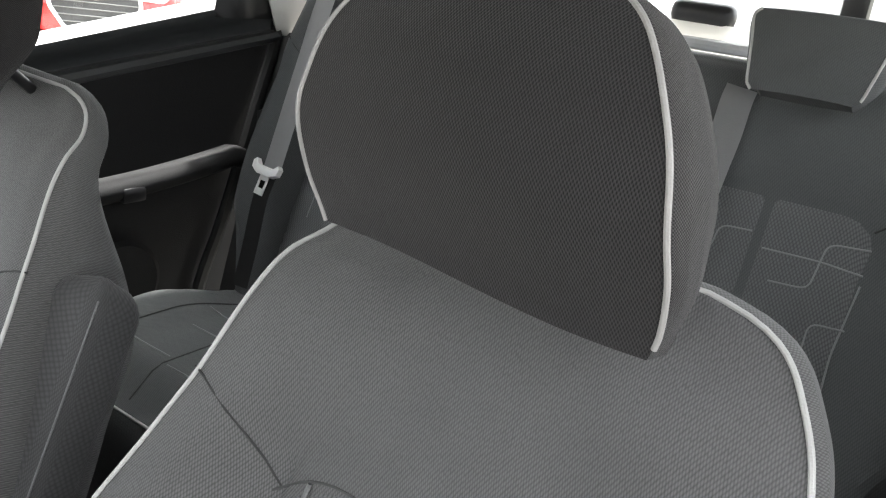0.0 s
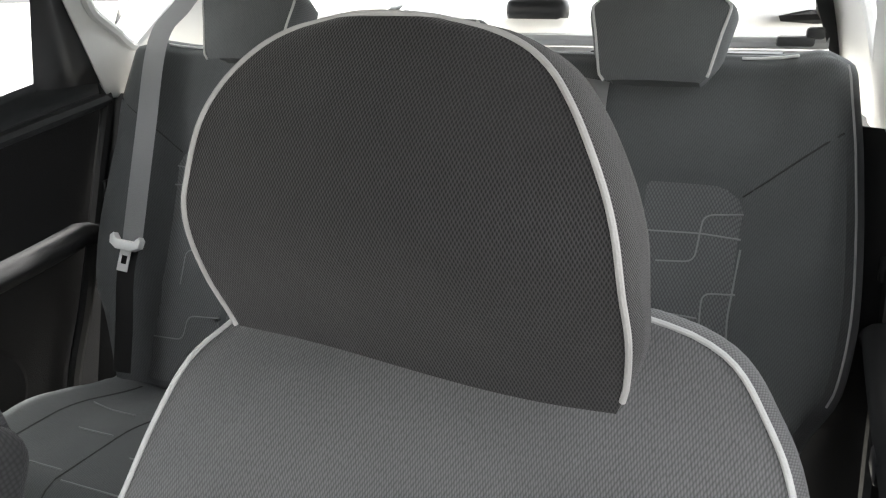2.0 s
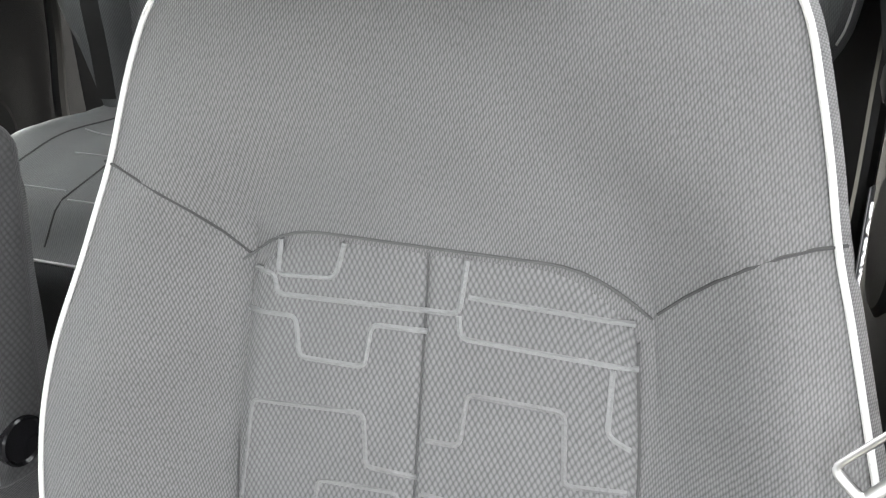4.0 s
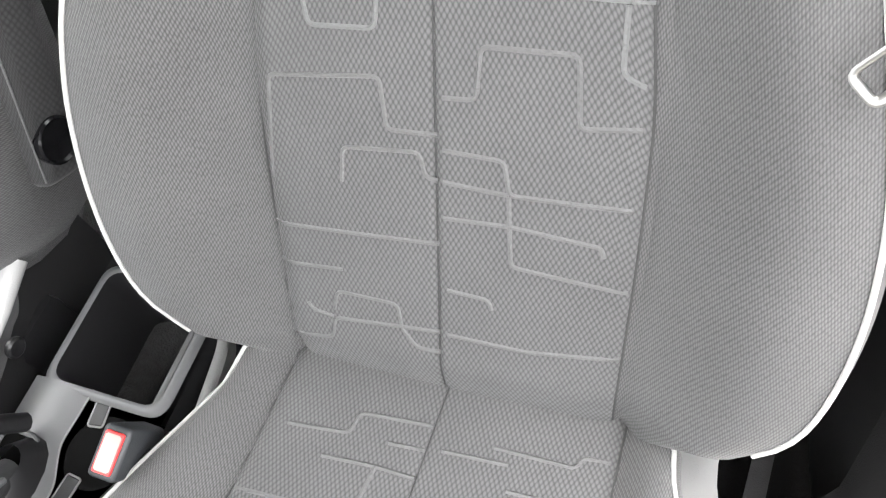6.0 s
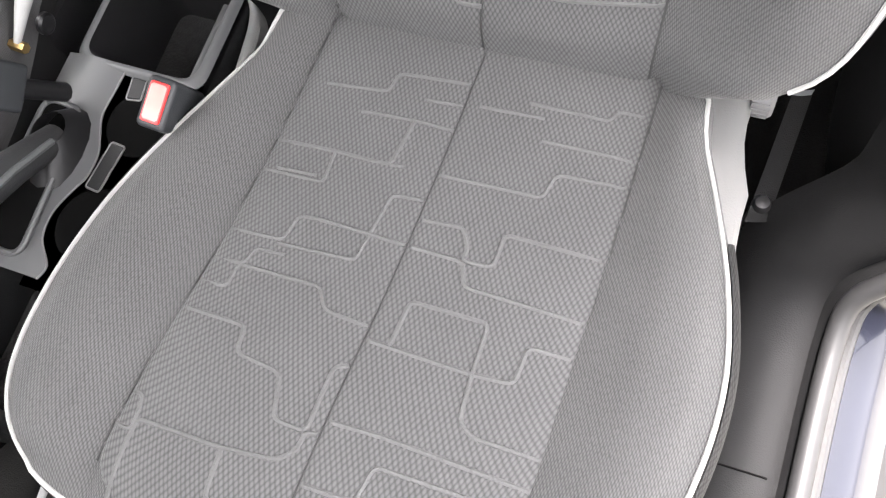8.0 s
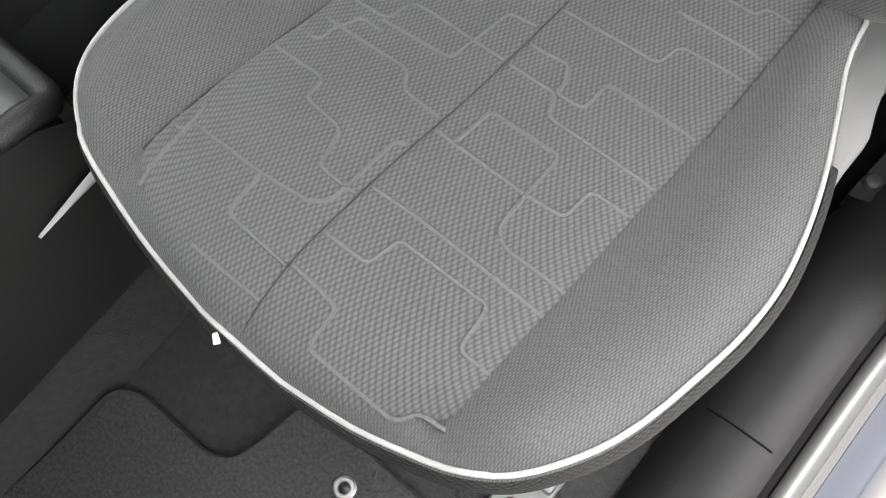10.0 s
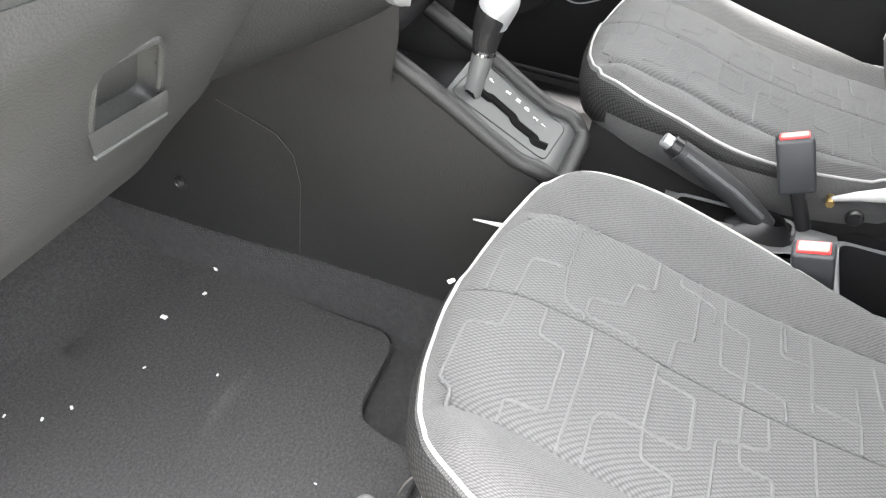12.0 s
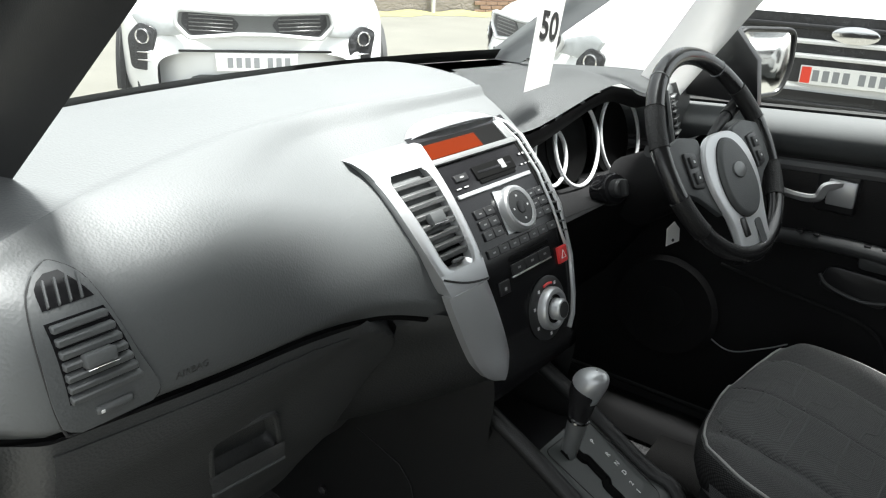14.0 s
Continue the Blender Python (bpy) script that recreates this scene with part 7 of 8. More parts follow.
# ---- driver's door ----
def driver_door():
    d = thing("door_1", "closed charcoal driver's door with silver handle", "car door", kind="structure")
    belt = lambda y: 0.772 + (0.38 - y) * 0.06
    part("top_pad", sheet(30, 12, lambda u, v: Vector((0.72 - 0.034 * math.sin(v * math.pi) ** 0.8, -0.18 + 1.28 * u, belt(-0.18 + 1.28 * u) - 0.085 * (1 - v)))), PADGREY, d, "smooth charcoal upper door pad")
    part("pad_lip", tube([(0.704, -0.18 + 0.04 * i, belt(-0.18 + 0.04 * i) - 0.098) for i in range(32)], 0.0115, 8), PILLARGREY, d, "lower lip of the door pad")
    part("cloth_panel", sheet(30, 14, lambda u, v: Vector((0.722 - 0.02 * math.sin(v * math.pi), -0.18 + 1.30 * u, 0.06 + (belt(-0.18 + 1.3 * u) - 0.16) * v))), DOORCLOTH, d, "black door panel")
    part("arm_rail", tube(spline([(0.69, -0.16, 0.535), (0.685, 0.20, 0.530), (0.69, 0.40, 0.534), (0.70, 0.56, 0.520)], 6), 0.016, 10), DOORP, d, "charcoal armrest rail")
    part("arm_shelf", rbox(0.05, 0.50, 0.03, 0.01, 2, (0.70, 0.12, 0.515)), DOORP, d)
    for y in (0.47, 0.50, 0.38, 0.35):
        part("window_switch", rbox(0.013, 0.012, 0.005, 0.002, 2, (0.684, y - 0.02, 0.547)), SATIN, d)
    # inside handle in its cup
    part("handle_cup", rbox(0.012, 0.075, 0.085, 0.012, 3, (0.705, 0.435, 0.632)), SATIN, d, "black handle cup")
    h = part("handle", tube(spline([(0.694, 0.530, 0.613), (0.684, 0.49, 0.612), (0.682, 0.462, 0.618), (0.684, 0.452, 0.640), (0.694, 0.42, 0.648)], 6), 0.0065, 8, False, 1.6), SILVER, d, "silver inside door handle")
    part("handle_grip", rbox(0.008, 0.05, 0.05, 0.006, 2, (0.690, 0.425, 0.632)), SILVER, h)
    part("pocket_recess", put(prism([(p.x, p.y) for p in rounded([(-0.07, -0.02, 0), (0.05, -0.035, 0), (0.07, 0.025, 0), (-0.06, 0.03, 0)], 0.02, 4, True)], 0.006, 0.003), Matrix.Translation((0.694, 0.36, 0.462)) @ pose(0, 0, 0, 90, 0, -90)), SATIN, d, "dark pull pocket")
    part("pocket_edge", tube(spline([(0.690, 0.43, 0.470), (0.688, 0.41, 0.450), (0.686, 0.35, 0.437), (0.688, 0.30, 0.446)], 5), 0.004, 6), DOORP, d)
    part("lower_moulding", tube(spline([(0.70, 0.62, 0.43), (0.69, 0.50, 0.415), (0.688, 0.35, 0.395), (0.688, 0.29, 0.35), (0.70, 0.27, 0.25), (0.70, 0.30, 0.16)], 6), 0.005, 8), DOORCLOTH, d)
    part("speaker_ring", put(lathe([(0.078, 0), (0.115, 0), (0.120, 0.006), (0.108, 0.013), (0.082, 0.008)], 44), Matrix.Translation((0.690, 0.72, 0.305)) @ pose(0, 0, 0, 0, -90, 0)), DOORCLOTH, d, "dark speaker ring")
    part("speaker_grille", put(lathe([(0.080, 0), (0.080, 0.004), (0.04, 0.009), (0.002, 0.010)], 40), Matrix.Translation((0.690, 0.72, 0.305)) @ pose(0, 0, 0, 0, -90, 0)), SATIN, d)
    part("seal", tube(spline([(0.70, 0.66, 0.305), (0.69, 0.625, 0.273), (0.69, 0.568, 0.249), (0.69, 0.502, 0.278), (0.70, 0.46, 0.30)], 6), 0.0015, 6), PILLARMID, d, "pale edge of the door seal")
    g = sheet(2, 2, lambda u, v: Vector((0.735 - 0.125 * v, -0.20 + 0.96 * u, belt(0.3) - 0.02 + 0.42 * v * (1 - 0.42 * u))))
    p = part("pane", g, GLASS, d, "clear driver's window glass", False)
    p.visible_shadow = False
    part("window_strip", tube([(0.735, -0.18 + 0.05 * i, belt(-0.18 + 0.05 * i) + 0.002) for i in range(20)], 0.006, 6), RUBBER, d, "black window seal")
    part("mirror_sail", put(prism([(-0.075, 0.0), (0.095, 0.0), (0.080, 0.085), (0.02, 0.15), (-0.02, 0.16)], 0.02, 0.006), Matrix.Translation((0.715, 0.70, 0.765)) @ pose(0, 0, 0, 90, 0, -90)), SATIN, d, "black triangular mirror mount")
    part("frame_post", ribbon((0.716, 0.80, 0.76), (0.63, 0.60, 1.06), (0, 1, 0.3), 0.024, 0.020, 0.006), SATIN, d, "black window frame post")


def open_door():
    """The passenger's door, swung open about its hinge by the windscreen pillar."""
    d = thing("door_4", "passenger door standing open, charcoal inside", "car door", pose(-0.80, 0.99, 0, 0, 0, -66), kind="structure")
    part("outer_skin", sheet(20, 8, lambda u, v: Vector((-0.07 - 0.04 * math.sin(v * 3), -1.05 * u, -0.14 + 0.92 * v)), 0.01), NAVY, d, "dark navy painted skin")
    part("cloth_panel", sheet(20, 8, lambda u, v: Vector((0.02 + 0.02 * math.sin(v * 3), -0.02 - 1.02 * u, -0.10 + 0.76 * v))), DOORCLOTH, d, "black door panel")
    part("top_pad", sheet(20, 10, lambda u, v: Vector((0.015 + 0.035 * math.sin(v * math.pi) ** 0.8, -0.02 - 1.02 * u, 0.66 + 0.09 * v))), DOORP, d, "smooth charcoal upper door pad")
    part("arm_rail", tube(spline([(0.05, -0.40, 0.52), (0.055, -0.65, 0.525), (0.05, -0.95, 0.53)], 6), 0.016, 10), DOORP, d)
    part("end_face", sheet(4, 8, lambda u, v: Vector((-0.08 + 0.11 * u, -1.045, -0.12 + 0.88 * v))), NAVY, d)
    part("window_frame", tube([(0.0, -0.06, 0.75), (0.06, -0.42, 1.06), (0.09, -0.62, 1.16), (0.09, -1.0, 1.18), (0.0, -1.04, 0.75)], 0.020, 8), RUBBER, d, "black window frame")
    g = sheet(2, 2, lambda u, v: Vector((0.09 * v, -0.12 - 0.90 * u - 0.36 * v * (1 - u), 0.75 + 0.40 * v)))
    part("pane", g, GLASS, d, "clear passenger window glass", False).visible_shadow = False


NAVY = mat("navy_paint", (0.012, 0.014, 0.022), 0.2, coat=0.8)
open_door()
driver_door()

# pillars of the windscreen and small quarter lights, both sides
for s in (-1, 1):
    pl = thing("pillar_trim", "grey windscreen pillar trim with a quarter window" if s > 0 else "dark windscreen pillar with rubber door seals", "pillar", kind="structure")
    part("front_pillar", ribbon((s * 0.680, 1.20, 0.772), (s * 0.560, 0.58, 1.20), (0, 0.7, 0.7), 0.032, 0.034, 0.012), PILLARMID if s > 0 else SHELL, pl, "slim front pillar trim")
    if s > 0:
        part("rear_pillar", ribbon((0.672, 0.815, 0.750), (0.585, 0.57, 1.10), (0, 1, 0.35), 0.045, 0.055, 0.014), TAILPALE, pl, "pale grey rear pillar trim")
        q = sheet(2, 2, lambda u, v: Vector((0.705 - 0.07 * v, 1.18 - 0.36 * u - 0.30 * v * (1 - u), 0.775 + 0.22 * v)))
        p = part("pane", q, GLASS, pl, "clear quarter glass", False)
        p.visible_shadow = False
    else:
        part("rear_pillar", ribbon((-0.600, 1.01, 0.762), (-0.600, 0.610, 1.072), (-0.1, 0.7, 0.75), 0.045, 0.047, 0.012), SHELL, pl, "charcoal inner pillar trim")
        part("door_seal", tube([(-0.612, 1.06, 0.792), (-0.612, 0.85, 0.957), (-0.607, 0.650, 1.114)], 0.016, 10), PILLARGREY, pl, "grey rubber door seal")
        part("outer_frame", tube([(-0.645, 1.10, 0.82), (-0.645, 0.885, 0.99), (-0.64, 0.68, 1.148)], 0.030, 10), RUBBER, pl, "black outer door frame")
        part("dash_end", sheet(10, 8, lambda u, v: Vector((-0.716, low_y(0.30 + 0.40 * v) + (1.15 - low_y(0.30 + 0.40 * v)) * u, 0.30 + 0.40 * v))), DASH, pl)
        part("kick_panel", sheet(10, 8, lambda u, v: Vector((-0.615, 1.00 + 0.3 * u, 0.0 + 0.40 * v))), SHELL, pl, "charcoal footwell kick panel")
        part("end_seal", tube(spline([(-0.716, 0.672, 0.700), (-0.716, 0.70, 0.62), (-0.710, 0.76, 0.50), (-0.70, 0.86, 0.36), (-0.66, 0.98, 0.10)], 6), 0.008, 8), RUBBER, pl, "black door aperture seal")

ws = thing("windscreen", "clear curved windscreen with a black lower band", "windscreen", kind="structure")
p = part("pane", sheet(16, 8, lambda u, v: Vector((-0.66 + 1.32 * u - (-0.66 + 1.32 * u) * 0.16 * v, screen_y(-0.66 + 1.32 * u) - 0.72 * v, 0.785 + 0.44 * v))), GLASS, ws, "clear windscreen glass", True)
p.visible_shadow = False
part("black_band", sheet(24, 3, lambda u, v: Vector((-0.66 + 1.32 * u, screen_y(-0.66 + 1.32 * u) - 0.004 - 0.016 * v, 0.784 + 0.024 * v))), RUBBER, ws, "black lower band")
wiper = thing("wiper", "black wiper arm parked under the windscreen", "wiper")
part("arm", tube(spline([(-0.35, 1.31, 0.768), (-0.1, 1.365, 0.775), (0.16, 1.37, 0.775)], 6), 0.007, 8), SATIN, wiper)
part("blade", tube(spline([(-0.30, 1.32, 0.772), (0.05, 1.372, 0.780), (0.40, 1.345, 0.775)], 6), 0.005, 6), RUBBER, wiper)
bonnet = structure("bonnet", sheet(20, 14, lambda u, v: Vector((-0.78 + 1.56 * u, 1.36 + 0.85 * v - 0.2 * (2 * u - 1) ** 2, 0.70 + 0.03 * math.sin(u * math.pi) - 0.28 * v))), mat("navy_bonnet", (0.012, 0.014, 0.022), 0.2, coat=0.8), "dark navy bonnet beyond the windscreen", "bonnet")

# number card hanging in the windscreen
card = thing("number_card", "white card with a black number hanging in the windscreen", "card")
CM = Matrix.Translation((0.208, 0.800, 0.905)) @ pose(0, 0, 0, 90, 0, 2) @ pose(0, 0, 0, 0, 0, -8)
part("paper", put(prism([(-0.042, -0.082), (0.034, -0.068), (0.050, 0.10), (-0.030, 0.10)], 0.0008), CM), PAPER, card, "plain white card", False)
tx = text_mesh("50", 0.058, 0.0003, True)
tx.transform(Matrix.Translation((0.006, 0.018, 0.0014)))
part("number", put(tx, CM), INK, card, "bold black number 50", False)
part("string", tube([CM @ Vector((0.01, 0.10, 0)), Vector((0.16, 0.72, 1.22))], 0.0008, 5), PAPER, card)

# wing mirror
wm = thing("wing_mirror", "black driver's wing mirror with convex glass", "mirror")
MM = Matrix.Translation((0.955, 0.690, 0.800)) @ Matrix((Vector((0.905, -0.42, 0)).normalized(), Vector((0, 0, 1)), Vector((-0.42, -0.905, 0.05)).normalized())).transposed().to_4x4()
outl = rounded([(-0.085, -0.065, 0), (0.070, -0.055, 0), (0.090, 0.0, 0), (0.085, 0.075, 0), (-0.070, 0.080, 0), (-0.090, 0.05, 0)], 0.025, 5, True)
part("housing", put(prism([(p.x * 1.08, p.y * 1.10) for p in outl], -0.06, 0.02, 3, Matrix.Translation((0, 0, 0.0))), MM), SATIN, wm, "black mirror housing")
part("rim", put(tube([Vector((p.x * 1.05, p.y * 1.06, 0.002)) for p in outl], 0.006, 8, True), MM), SATIN, wm)
n_o = len(outl)
part("mirror_glass", put(grid(16, n_o, lambda u, v: Vector((outl[round(v * n_o) % n_o].x * u, outl[round(v * n_o) % n_o].y * u, 0.006 - u * u * (outl[round(v * n_o) % n_o].x ** 2 + outl[round(v * n_o) % n_o].y ** 2) / 2.4))), MM), mat("mirror_silver", (0.9, 0.9, 0.9), 0.02, metal=1.0, vary=0.0), wm, "clear mirror glass")
part("arm", rbox(0.16, 0.04, 0.03, 0.01, 2, (0.82, 0.71, 0.735)), SATIN, wm)

# ---- outside ----
structure("ground", sheet(40, 40, lambda u, v: Vector((-150 + 300 * u, -150 + 300 * v, -0.375))), ASPHALT, "grey wet asphalt of the car park", "ground")
WALL_M = Matrix.Translation((10.6, 9.5, -0.375)) @ pose(0, 0, 0, 0, 0, -31)
structure("grass_verge", put(sheet(90, 8, lambda u, v: Vector((-9 + 18 * u, -0.02 - (0.42 + 0.12 * math.sin(u * 71) + 0.08 * math.sin(u * 173)) * v, 0.004 + 0.05 * (1 - v) * (1 + 0.5 * math.sin(u * 119))))), WALL_M), GRASS, "strip of yellowed grass along the building's foot", "grass")
wall = thing("boundary_wall", "long building wall of grey render and brown brick", "wall", kind="structure")
part("rendered_wall", put(rbox(18, 0.3, 3.3, 0.02, 1, (0, 0.16, 1.64)), WALL_M), WALLSTONE, wall, "grey-brown rendered wall")
door = part("garage_door", put(rbox(2.4, 0.04, 2.1, 0.01, 1, (-2.05, -0.004, 1.07)), WALL_M), DOORGREY, wall, "pale grey garage door")
for i in range(6):
    part("door_rib", put(rbox(2.36, 0.02, 0.02, 0.004, 1, (-2.05, -0.028, 0.12 + 0.34 * i)), WALL_M), DOORGREY, door)
part("downpipe", put(tube([(0.22, -0.06, 0.02), (0.22, -0.06, 3.2)], 0.035, 12), WALL_M), WHITEPLASTIC, wall, "white plastic downpipe")
brick_data = None
for row in range(7):
    for col in range(14):
        at = WALL_M @ Matrix.Translation((1.15 + 0.225 * col + 0.112 * (row % 2), -0.004, 0.04 + 0.075 * row))
        if brick_data is None:
            first = part("brick", rbox(0.215, 0.03, 0.065, 0.005, 1), BRICK, wall)
            brick_data = first.data
            first.matrix_world = at
        else:
            more = bpy.data.objects.new("brick", brick_data)
            scene.collection.objects.link(more)
            more.parent = wall
            more.matrix_world = at


def parked_car(name, label, m, paint, style):
    """A hatchback or van; its nose points along local -y, ground at z = 0."""
    car = thing(name, label, "car", m)
    tall = style == "van"
    W = 0.90 if not tall else 0.95
    side = [(0.0, 0.30, 0.62), (0.04, 0.22, 0.82), (0.14, 0.20, 0.94), (0.50, 0.20, 1.02), (1.05, 0.20, 1.10), (1.25, 0.20, 1.16), (1.75, 0.20, 1.50), (2.1, 0.20, 1.60), (3.2, 0.20, 1.58), (3.9, 0.22, 1.40), (4.2, 0.26, 1.05), (4.3, 0.35, 0.70)]
    if tall:
        side = [(y, lo, hi + 0.16 * smoothstep(0, 0.3, y)) for y, lo, hi in side]
    lo_t, hi_t = [(y, a) for y, a, b in side], [(y, b) for y, a, b in side]
    wid = [(0.0, 0.70), (0.08, 0.82), (0.3, 0.96), (0.7, 1.0), (3.4, 1.0), (4.1, 0.93), (4.3, 0.82)]

    def body(u, v):
        y = 4.3 * u
        a = v * math.tau
        lo, hi = lerp(lo_t, y), lerp(hi_t, y)
        w = lerp(wid, y) * W
        c, s_ = math.cos(a), math.sin(a)
        z = (lo + hi) / 2 + (hi - lo) / 2 * math.copysign(abs(s_) ** 0.5, s_)
        tuck = 1 - 0.26 * smoothstep(1.02, 1.6, z) if z > 1.02 else 1.0
        return Vector((w * math.copysign(abs(c) ** 0.35, c) * tuck, y, z))
    part("body", grid(60, 40, body, None, True), paint, car, "glossy painted body")
    part("nose", sheet(10, 10, lambda u, v: Vector((W * 0.70 * (2 * u - 1), -0.002 + 0.16 * (2 * u - 1) ** 4, 0.34 + 0.40 * v))), paint, car)
    part("front_glass", sheet(10, 6, lambda u, v: Vector((W * (0.80 - 0.12 * v) * (2 * u - 1), 1.20 + 0.55 * v + 0.06 * (2 * u - 1) ** 2, (1.15 if not tall else 1.30) + 0.36 * v + 0.01))), CARGLASS, car, "dark windscreen")
    for s in (-1, 1):
        part("side_glass", sheet(10, 4, lambda u, v, s=s: Vector((s * (W * (1.0 - 0.14 * v) + 0.004), 1.65 + 1.9 * u, (1.08 if not tall else 1.2) + 0.36 * v * (1 - 0.25 * u)))), CARGLASS, car, "dark side windows")
        for y in (0.75, 3.45):
            wm_ = Matrix.Translation((s * (W - 0.09), y, 0.32)) @ pose(0, 0, 0, 0, 90 * s, 0)
            tyre = part("wheel", put(lathe([(0.20, -0.10), (0.31, -0.10), (0.33, -0.06), (0.33, 0.08), (0.31, 0.115), (0.22, 0.12)], 40), wm_), RUBBER, car, "black tyre")
            part("rim", put(lathe([(0.21, 0.02), (0.215, 0.105), (0.19, 0.10), (0.18, 0.06), (0.03, 0.05)], 36), wm_), STEEL, tyre, "alloy rim")
            for i in range(8):
                part("spoke", put(rbox(0.17, 0.035, 0.03, 0.008, 1, (0.11, 0, 0.09)), wm_ @ pose(0, 0, 0, 0, 0, 45 * i)), SILVER, tyre)
            part("arch", tube([(s * (W + 0.003), y + 0.40 * math.cos(a), 0.32 + 0.40 * math.sin(a)) for a in [math.pi * i / 16 for i in range(17)]], 0.035, 6), RUBBER, car)
        lamp = part("headlight", put(prism([(p.x, p.y) for p in rounded([(-0.17, -0.05, 0), (0.10, -0.07, 0), (0.20, 0.06, 0), (0.12, 0.10, 0), (-0.15, 0.04, 0)], 0.03, 4, True)], 0.03, 0.01), Matrix.Translation((s * 0.58, 0.055, 0.78 if not tall else 0.92)) @ pose(0, 0, 0, 90, 0, 18 * s) @ Matrix.Diagonal((s, 1, 1, 1))), LAMP, car, "clear headlight")
    front = lambda x, z, d=0.0: Matrix.Translation((x, -0.012 - d, z)) @ pose(0, 0, 0, 90, 0, 0)
    if style == "hatch":
        gr = rounded([(-0.50, 0.02, 0), (-0.42, -0.07, 0), (-0.12, -0.045, 0), (0.12, -0.045, 0), (0.42, -0.07, 0), (0.50, 0.02, 0), (0.48, 0.11, 0), (0.12, 0.09, 0), (-0.12, 0.09, 0), (-0.48, 0.11, 0)], 0.03, 4, True)
        g = part("grille", put(prism([(p.x, p.y) for p in gr], 0.010), front(0, 0.78)), SATINGREY, car, "grey grille plate")
        part("grille_rim", put(tube([Vector((p.x, p.y, 0.014)) for p in gr], 0.015, 8, True), front(0, 0.78)), RINGSILVER, g, "bright grille frame")
        for s in (-1, 1):
            half = rounded([(s * 0.46, 0.02, 0), (s * 0.40, -0.05, 0), (s * 0.14, -0.03, 0), (s * 0.10, 0.02, 0), (s * 0.15, 0.072, 0), (s * 0.45, 0.092, 0)], 0.02, 4, True)
            mesh = part("grille_mesh", put(prism([(p.x, p.y) for p in (half if s > 0 else half[::-1])], 0.014), front(0, 0.78)), GRILLE, g, "black mesh half of the grille")
            for i in range(5):
                part("mesh_bar", put(rbox(0.27, 0.006, 0.006, 0.001, 1, (s * 0.28, -0.03 + 0.024 * i + 0.004 * s, 0.017)), front(0, 0.78) @ pose(0, 0, 0, 0, 0, 2.5 * s)), STEEL, mesh)
        part("lower_cladding", sheet(30, 8, lambda u, v: Vector((W * 0.86 * (2 * u - 1), -0.028 + 0.16 * (2 * u - 1) ** 4, 0.16 + (0.25 + 0.07 * smoothstep(0.62, 0.50, abs(2 * u - 1))) * v))), CLADDING, car, "dark grey lower bumper cladding")
        part("bumper_line", put(rbox(0.98, 0.016, 0.012, 0.004, 1), front(0, 0.63)), SATIN, car)
        part("lower_intake", put(prism([(p.x, p.y) for p in rounded([(-0.52, -0.12, 0), (0.52, -0.12, 0), (0.38, 0.06, 0), (-0.38, 0.06, 0)], 0.05, 4, True)], 0.012), front(0, 0.40)), GRILLE, car, "dark lower intake")
        for s in (-1, 1):
            fo = part("fog_lamp", put(prism([(p.x, p.y) for p in rounded([(-0.10, -0.16, 0), (0.04, -0.17, 0), (0.10, 0.10, 0), (-0.02, 0.14, 0), (-0.11, 0.05, 0)], 0.04, 4, True)], 0.02, 0.006), Matrix.Translation((s * 0.70, 0.07, 0.66)) @ pose(0, 0, 0, 90, 0, 24 * s)), GRILLE, car, "dark fog lamp recess")
            part("fog_ring", put(tube([Vector((0.045 * math.cos(a), 0.05 + 0.045 * math.sin(a), 0.026)) for a in [math.tau * i / 20 for i in range(20)]], 0.006, 6, True), Matrix.Translation((s * 0.70, 0.07, 0.66)) @ pose(0, 0, 0, 90, 0, 24 * s)), CHROME, fo)
            for i in range(2):
                part("fog_bar", put(rbox(0.09, 0.010, 0.01, 0.003, 1, (0, -0.05 - 0.05 * i, 0.024)), Matrix.Translation((s * 0.70, 0.07, 0.66)) @ pose(0, 0, 0, 90, 0, 24 * s)), CHROME, fo)
        pz = 0.56
    elif style == "wide grille":
        gr = rounded([(-0.40, 0.24, 0), (0.40, 0.24, 0), (0.45, 0.0, 0), (0.28, -0.26, 0), (-0.28, -0.26, 0), (-0.45, 0.0, 0)], 0.08, 5, True)
        g = part("grille", put(prism([(p.x, p.y) for p in gr], 0.012), front(0, 0.63)), GRILLE, car, "large dark barred grille")
        part("grille_rim", put(tube([Vector((p.x, p.y, 0.016)) for p in gr], 0.022, 8, True), front(0, 0.63)), RINGSILVER, g, "bright grille frame")
        for i in range(6):
            part("grille_bar", put(rbox(0.86 - 0.05 * abs(i - 3.4), 0.012, 0.014, 0.004, 1, (0, -0.17 + 0.068 * i, 0.016)), front(0, 0.63)), STEEL, g, "pale grille bar")
        part("badge", put(lathe([(0.001, 0.03), (0.050, 0.03), (0.068, 0.025), (0.072, 0.012)], 30), front(0, 0.76)), CHROME, g, "plain round badge")
        pz = 0.22
    else:
        g = part("grille", put(prism([(p.x, p.y) for p in rounded([(-0.62, -0.20, 0), (0.62, -0.20, 0), (0.68, 0.20, 0), (-0.68, 0.20, 0)], 0.06, 4, True)], 0.012), front(0, 0.85)), GRILLE, car, "black slatted grille")
        for i in range(3):
            part("grille_bar", put(rbox(1.26, 0.030, 0.03, 0.008, 2, (0, -0.04 + 0.085 * i, 0.02)), front(0, 0.85)), WHITEPLASTIC if i < 2 else SATIN, g, "bright grille bar")
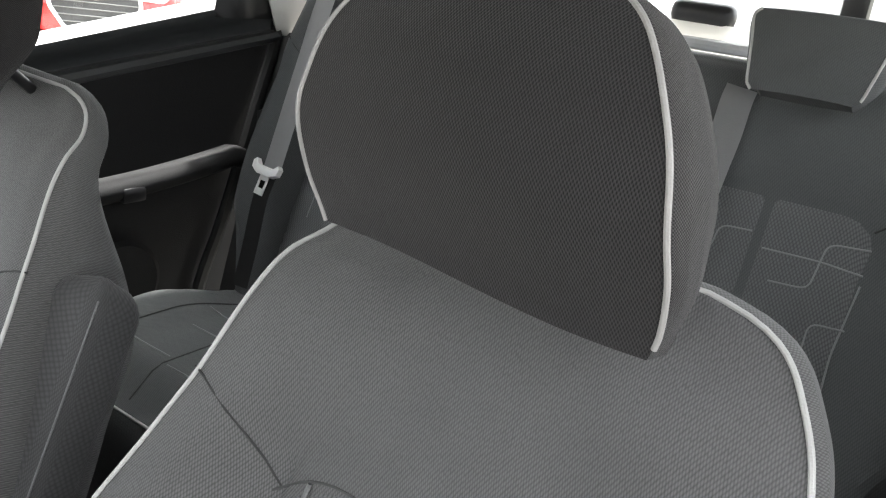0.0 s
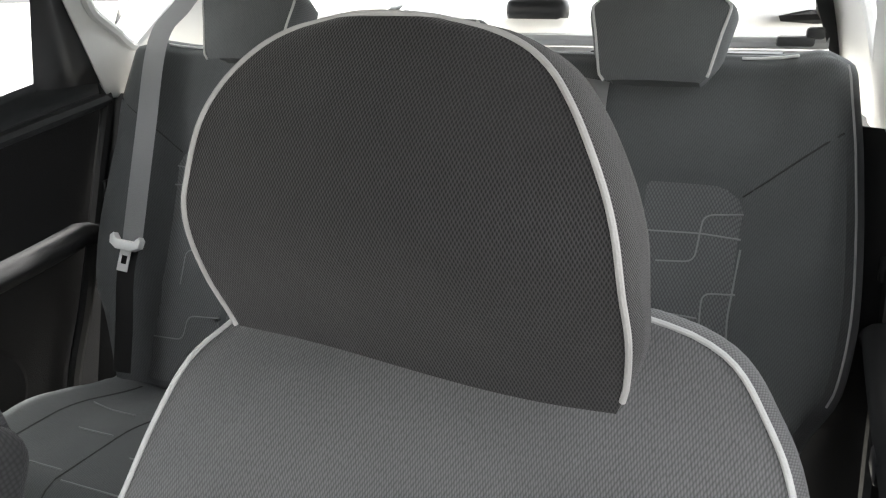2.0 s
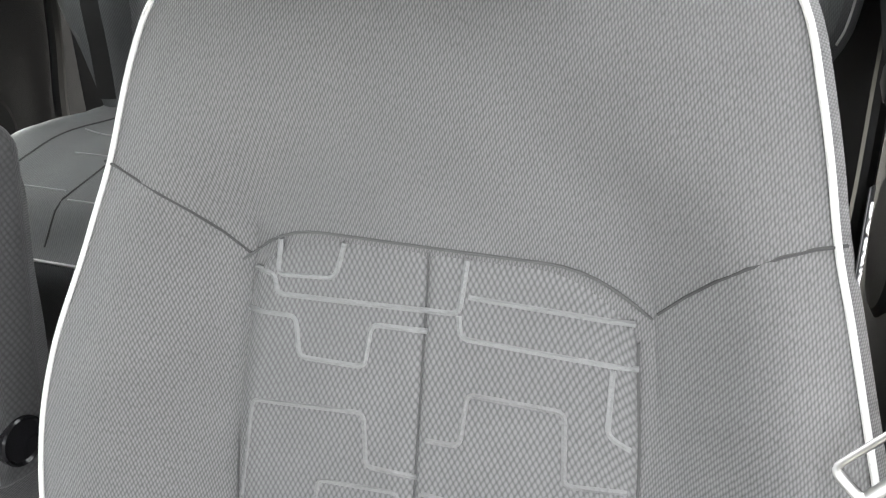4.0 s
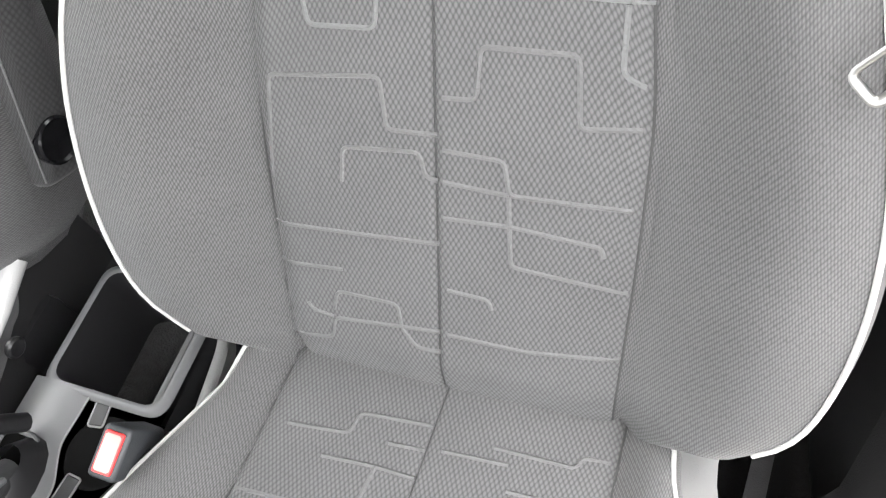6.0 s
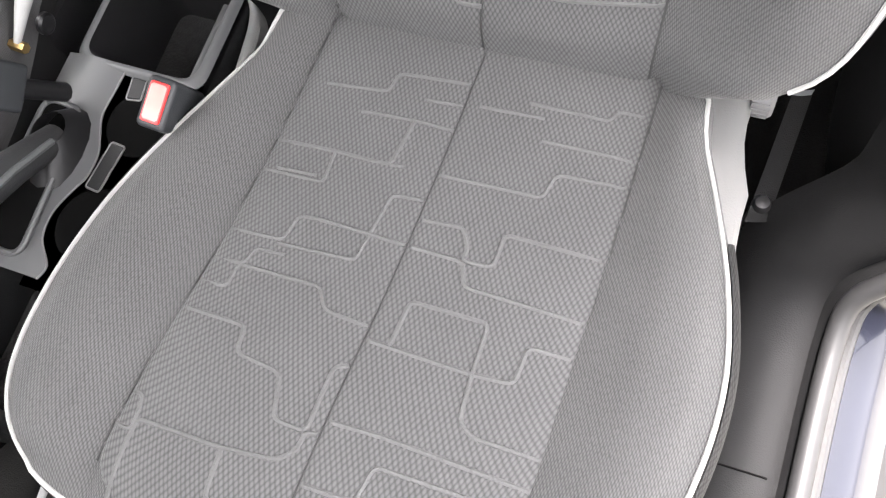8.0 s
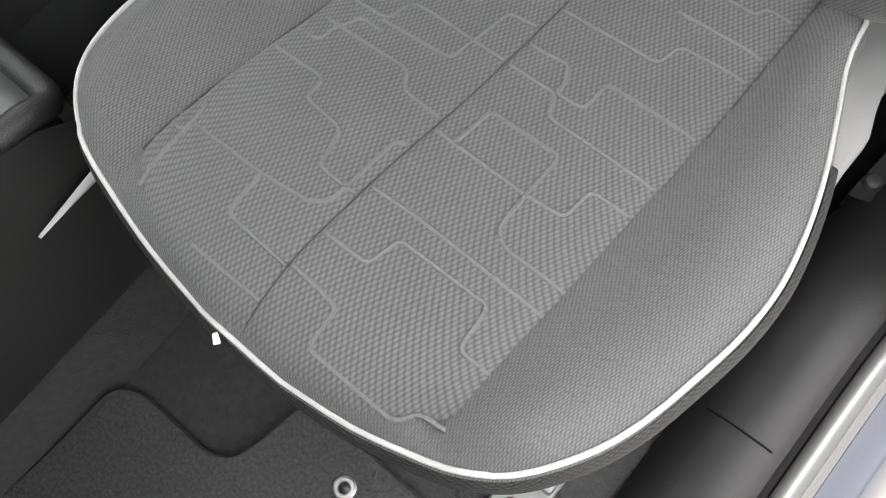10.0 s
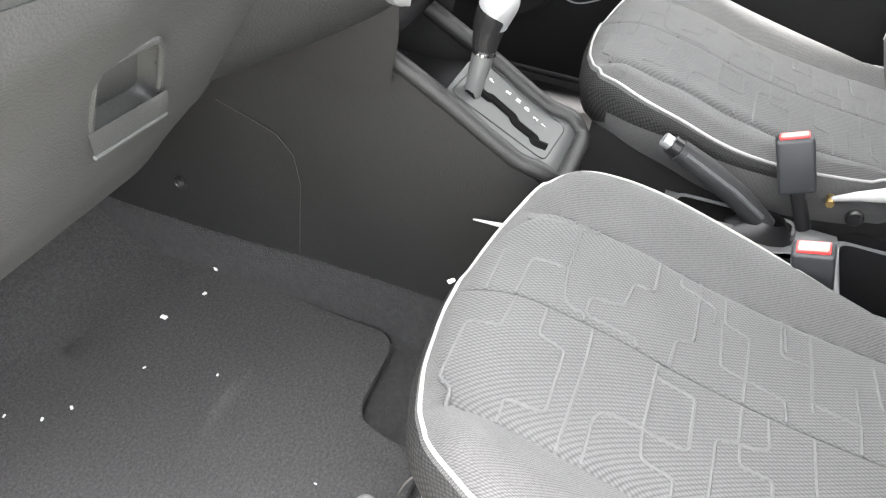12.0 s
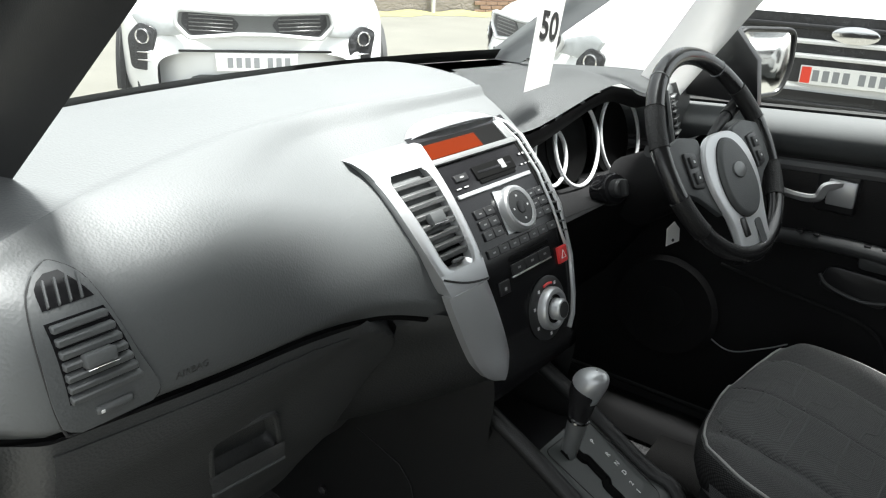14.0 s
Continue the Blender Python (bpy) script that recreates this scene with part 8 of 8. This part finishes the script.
        part("badge", put(prism([(0.13 * math.cos(a), 0.052 * math.sin(a)) for a in [math.tau * i / 30 for i in range(30)]], 0.02, 0.006), front(0, 0.95, 0.03)), CHROME, g, "plain oval badge")
        part("lower_bumper", sheet(16, 8, lambda u, v: Vector((W * 0.92 * (2 * u - 1), -0.02 + 0.14 * (2 * u - 1) ** 4, 0.22 + 0.38 * v))), SATIN, car, "black lower bumper")
        for i in range(7):
            part("bumper_mesh", put(rbox(1.2, 0.012, 0.02, 0.003, 1), front(0, 0.32 + 0.035 * i, 0.015)), GRILLE, car)
        pz = 0.70
    plate = part("number_plate", put(rbox(0.52, 0.111, 0.008, 0.003, 1), front(0, pz, 0.022)), PAPER, car, "white number plate with dark bars")
    n_bar = 7
    for i in range(n_bar):
        part("plate_bar", put(rbox(0.036, 0.066, 0.001, 0, 1, (-0.17 + 0.056 * i + (0.03 if i > 3 else 0), 0, 0.005)), front(0, pz, 0.022)), PLATEGREY, plate, smooth=False)
    if style == "van":
        part("plate_flag", put(rbox(0.055, 0.095, 0.001, 0, 1, (-0.225, 0, 0.0052)), front(0, pz, 0.022)), FLAGRED, plate, "red end band", False)
    return car


CARGLASS = mat("car_glass", (0.02, 0.023, 0.025), 0.05, vary=0.05)
LAMP = mat("lamp_lens", (0.55, 0.57, 0.58), 0.1, vary=0.3, vary_size=0.05)
CLADDING = mat("cladding_grey", (0.045, 0.050, 0.050), 0.6, grain=0.3, grain_size=0.02)
GRILLE = mat("grille_black", (0.03, 0.03, 0.032), 0.4, grain=0.6, grain_size=0.03, vary=0.4, vary_size=0.03)
PLATEGREY = mat("plate_print", (0.25, 0.26, 0.27), 0.6)
FLAGRED = mat("flag_red", (0.75, 0.06, 0.03), 0.5)
G = -0.375


def facing(x, y, to_x, to_y):
    a = math.degrees(math.atan2(to_y - y, to_x - x)) + 90
    return pose(x, y, G, 0, 0, a)


parked_car("parked_car", "white hatchback parked nose-on beyond the windscreen", facing(2.62, 4.38, -0.5, 0.6), WHITECAR, "hatch")
parked_car("parked_car", "white van-like car with a black grille beside the driver's door", facing(4.42, 1.18, -0.9, 0.3), WHITECAR, "van")
parked_car("parked_car", "white hatchback parked side-on behind the others", facing(3.9, 3.1, 1.6, 4.4), WHITECAR, "hatch")
parked_car("parked_car", "red hatchback with a large barred grille beyond the rear door", facing(7.25, -4.83, -0.4, 0.5), REDCAR, "wide grille")
parked_car("parked_car", "white hatchback parked behind the tail", facing(1.0, -4.0, 0.2, -1.0), WHITECAR, "hatch")
parked_car("parked_car", "white hatchback parked in the row to the rear", facing(3.3, -4.9, 1.7, -3.1), WHITECAR, "hatch")
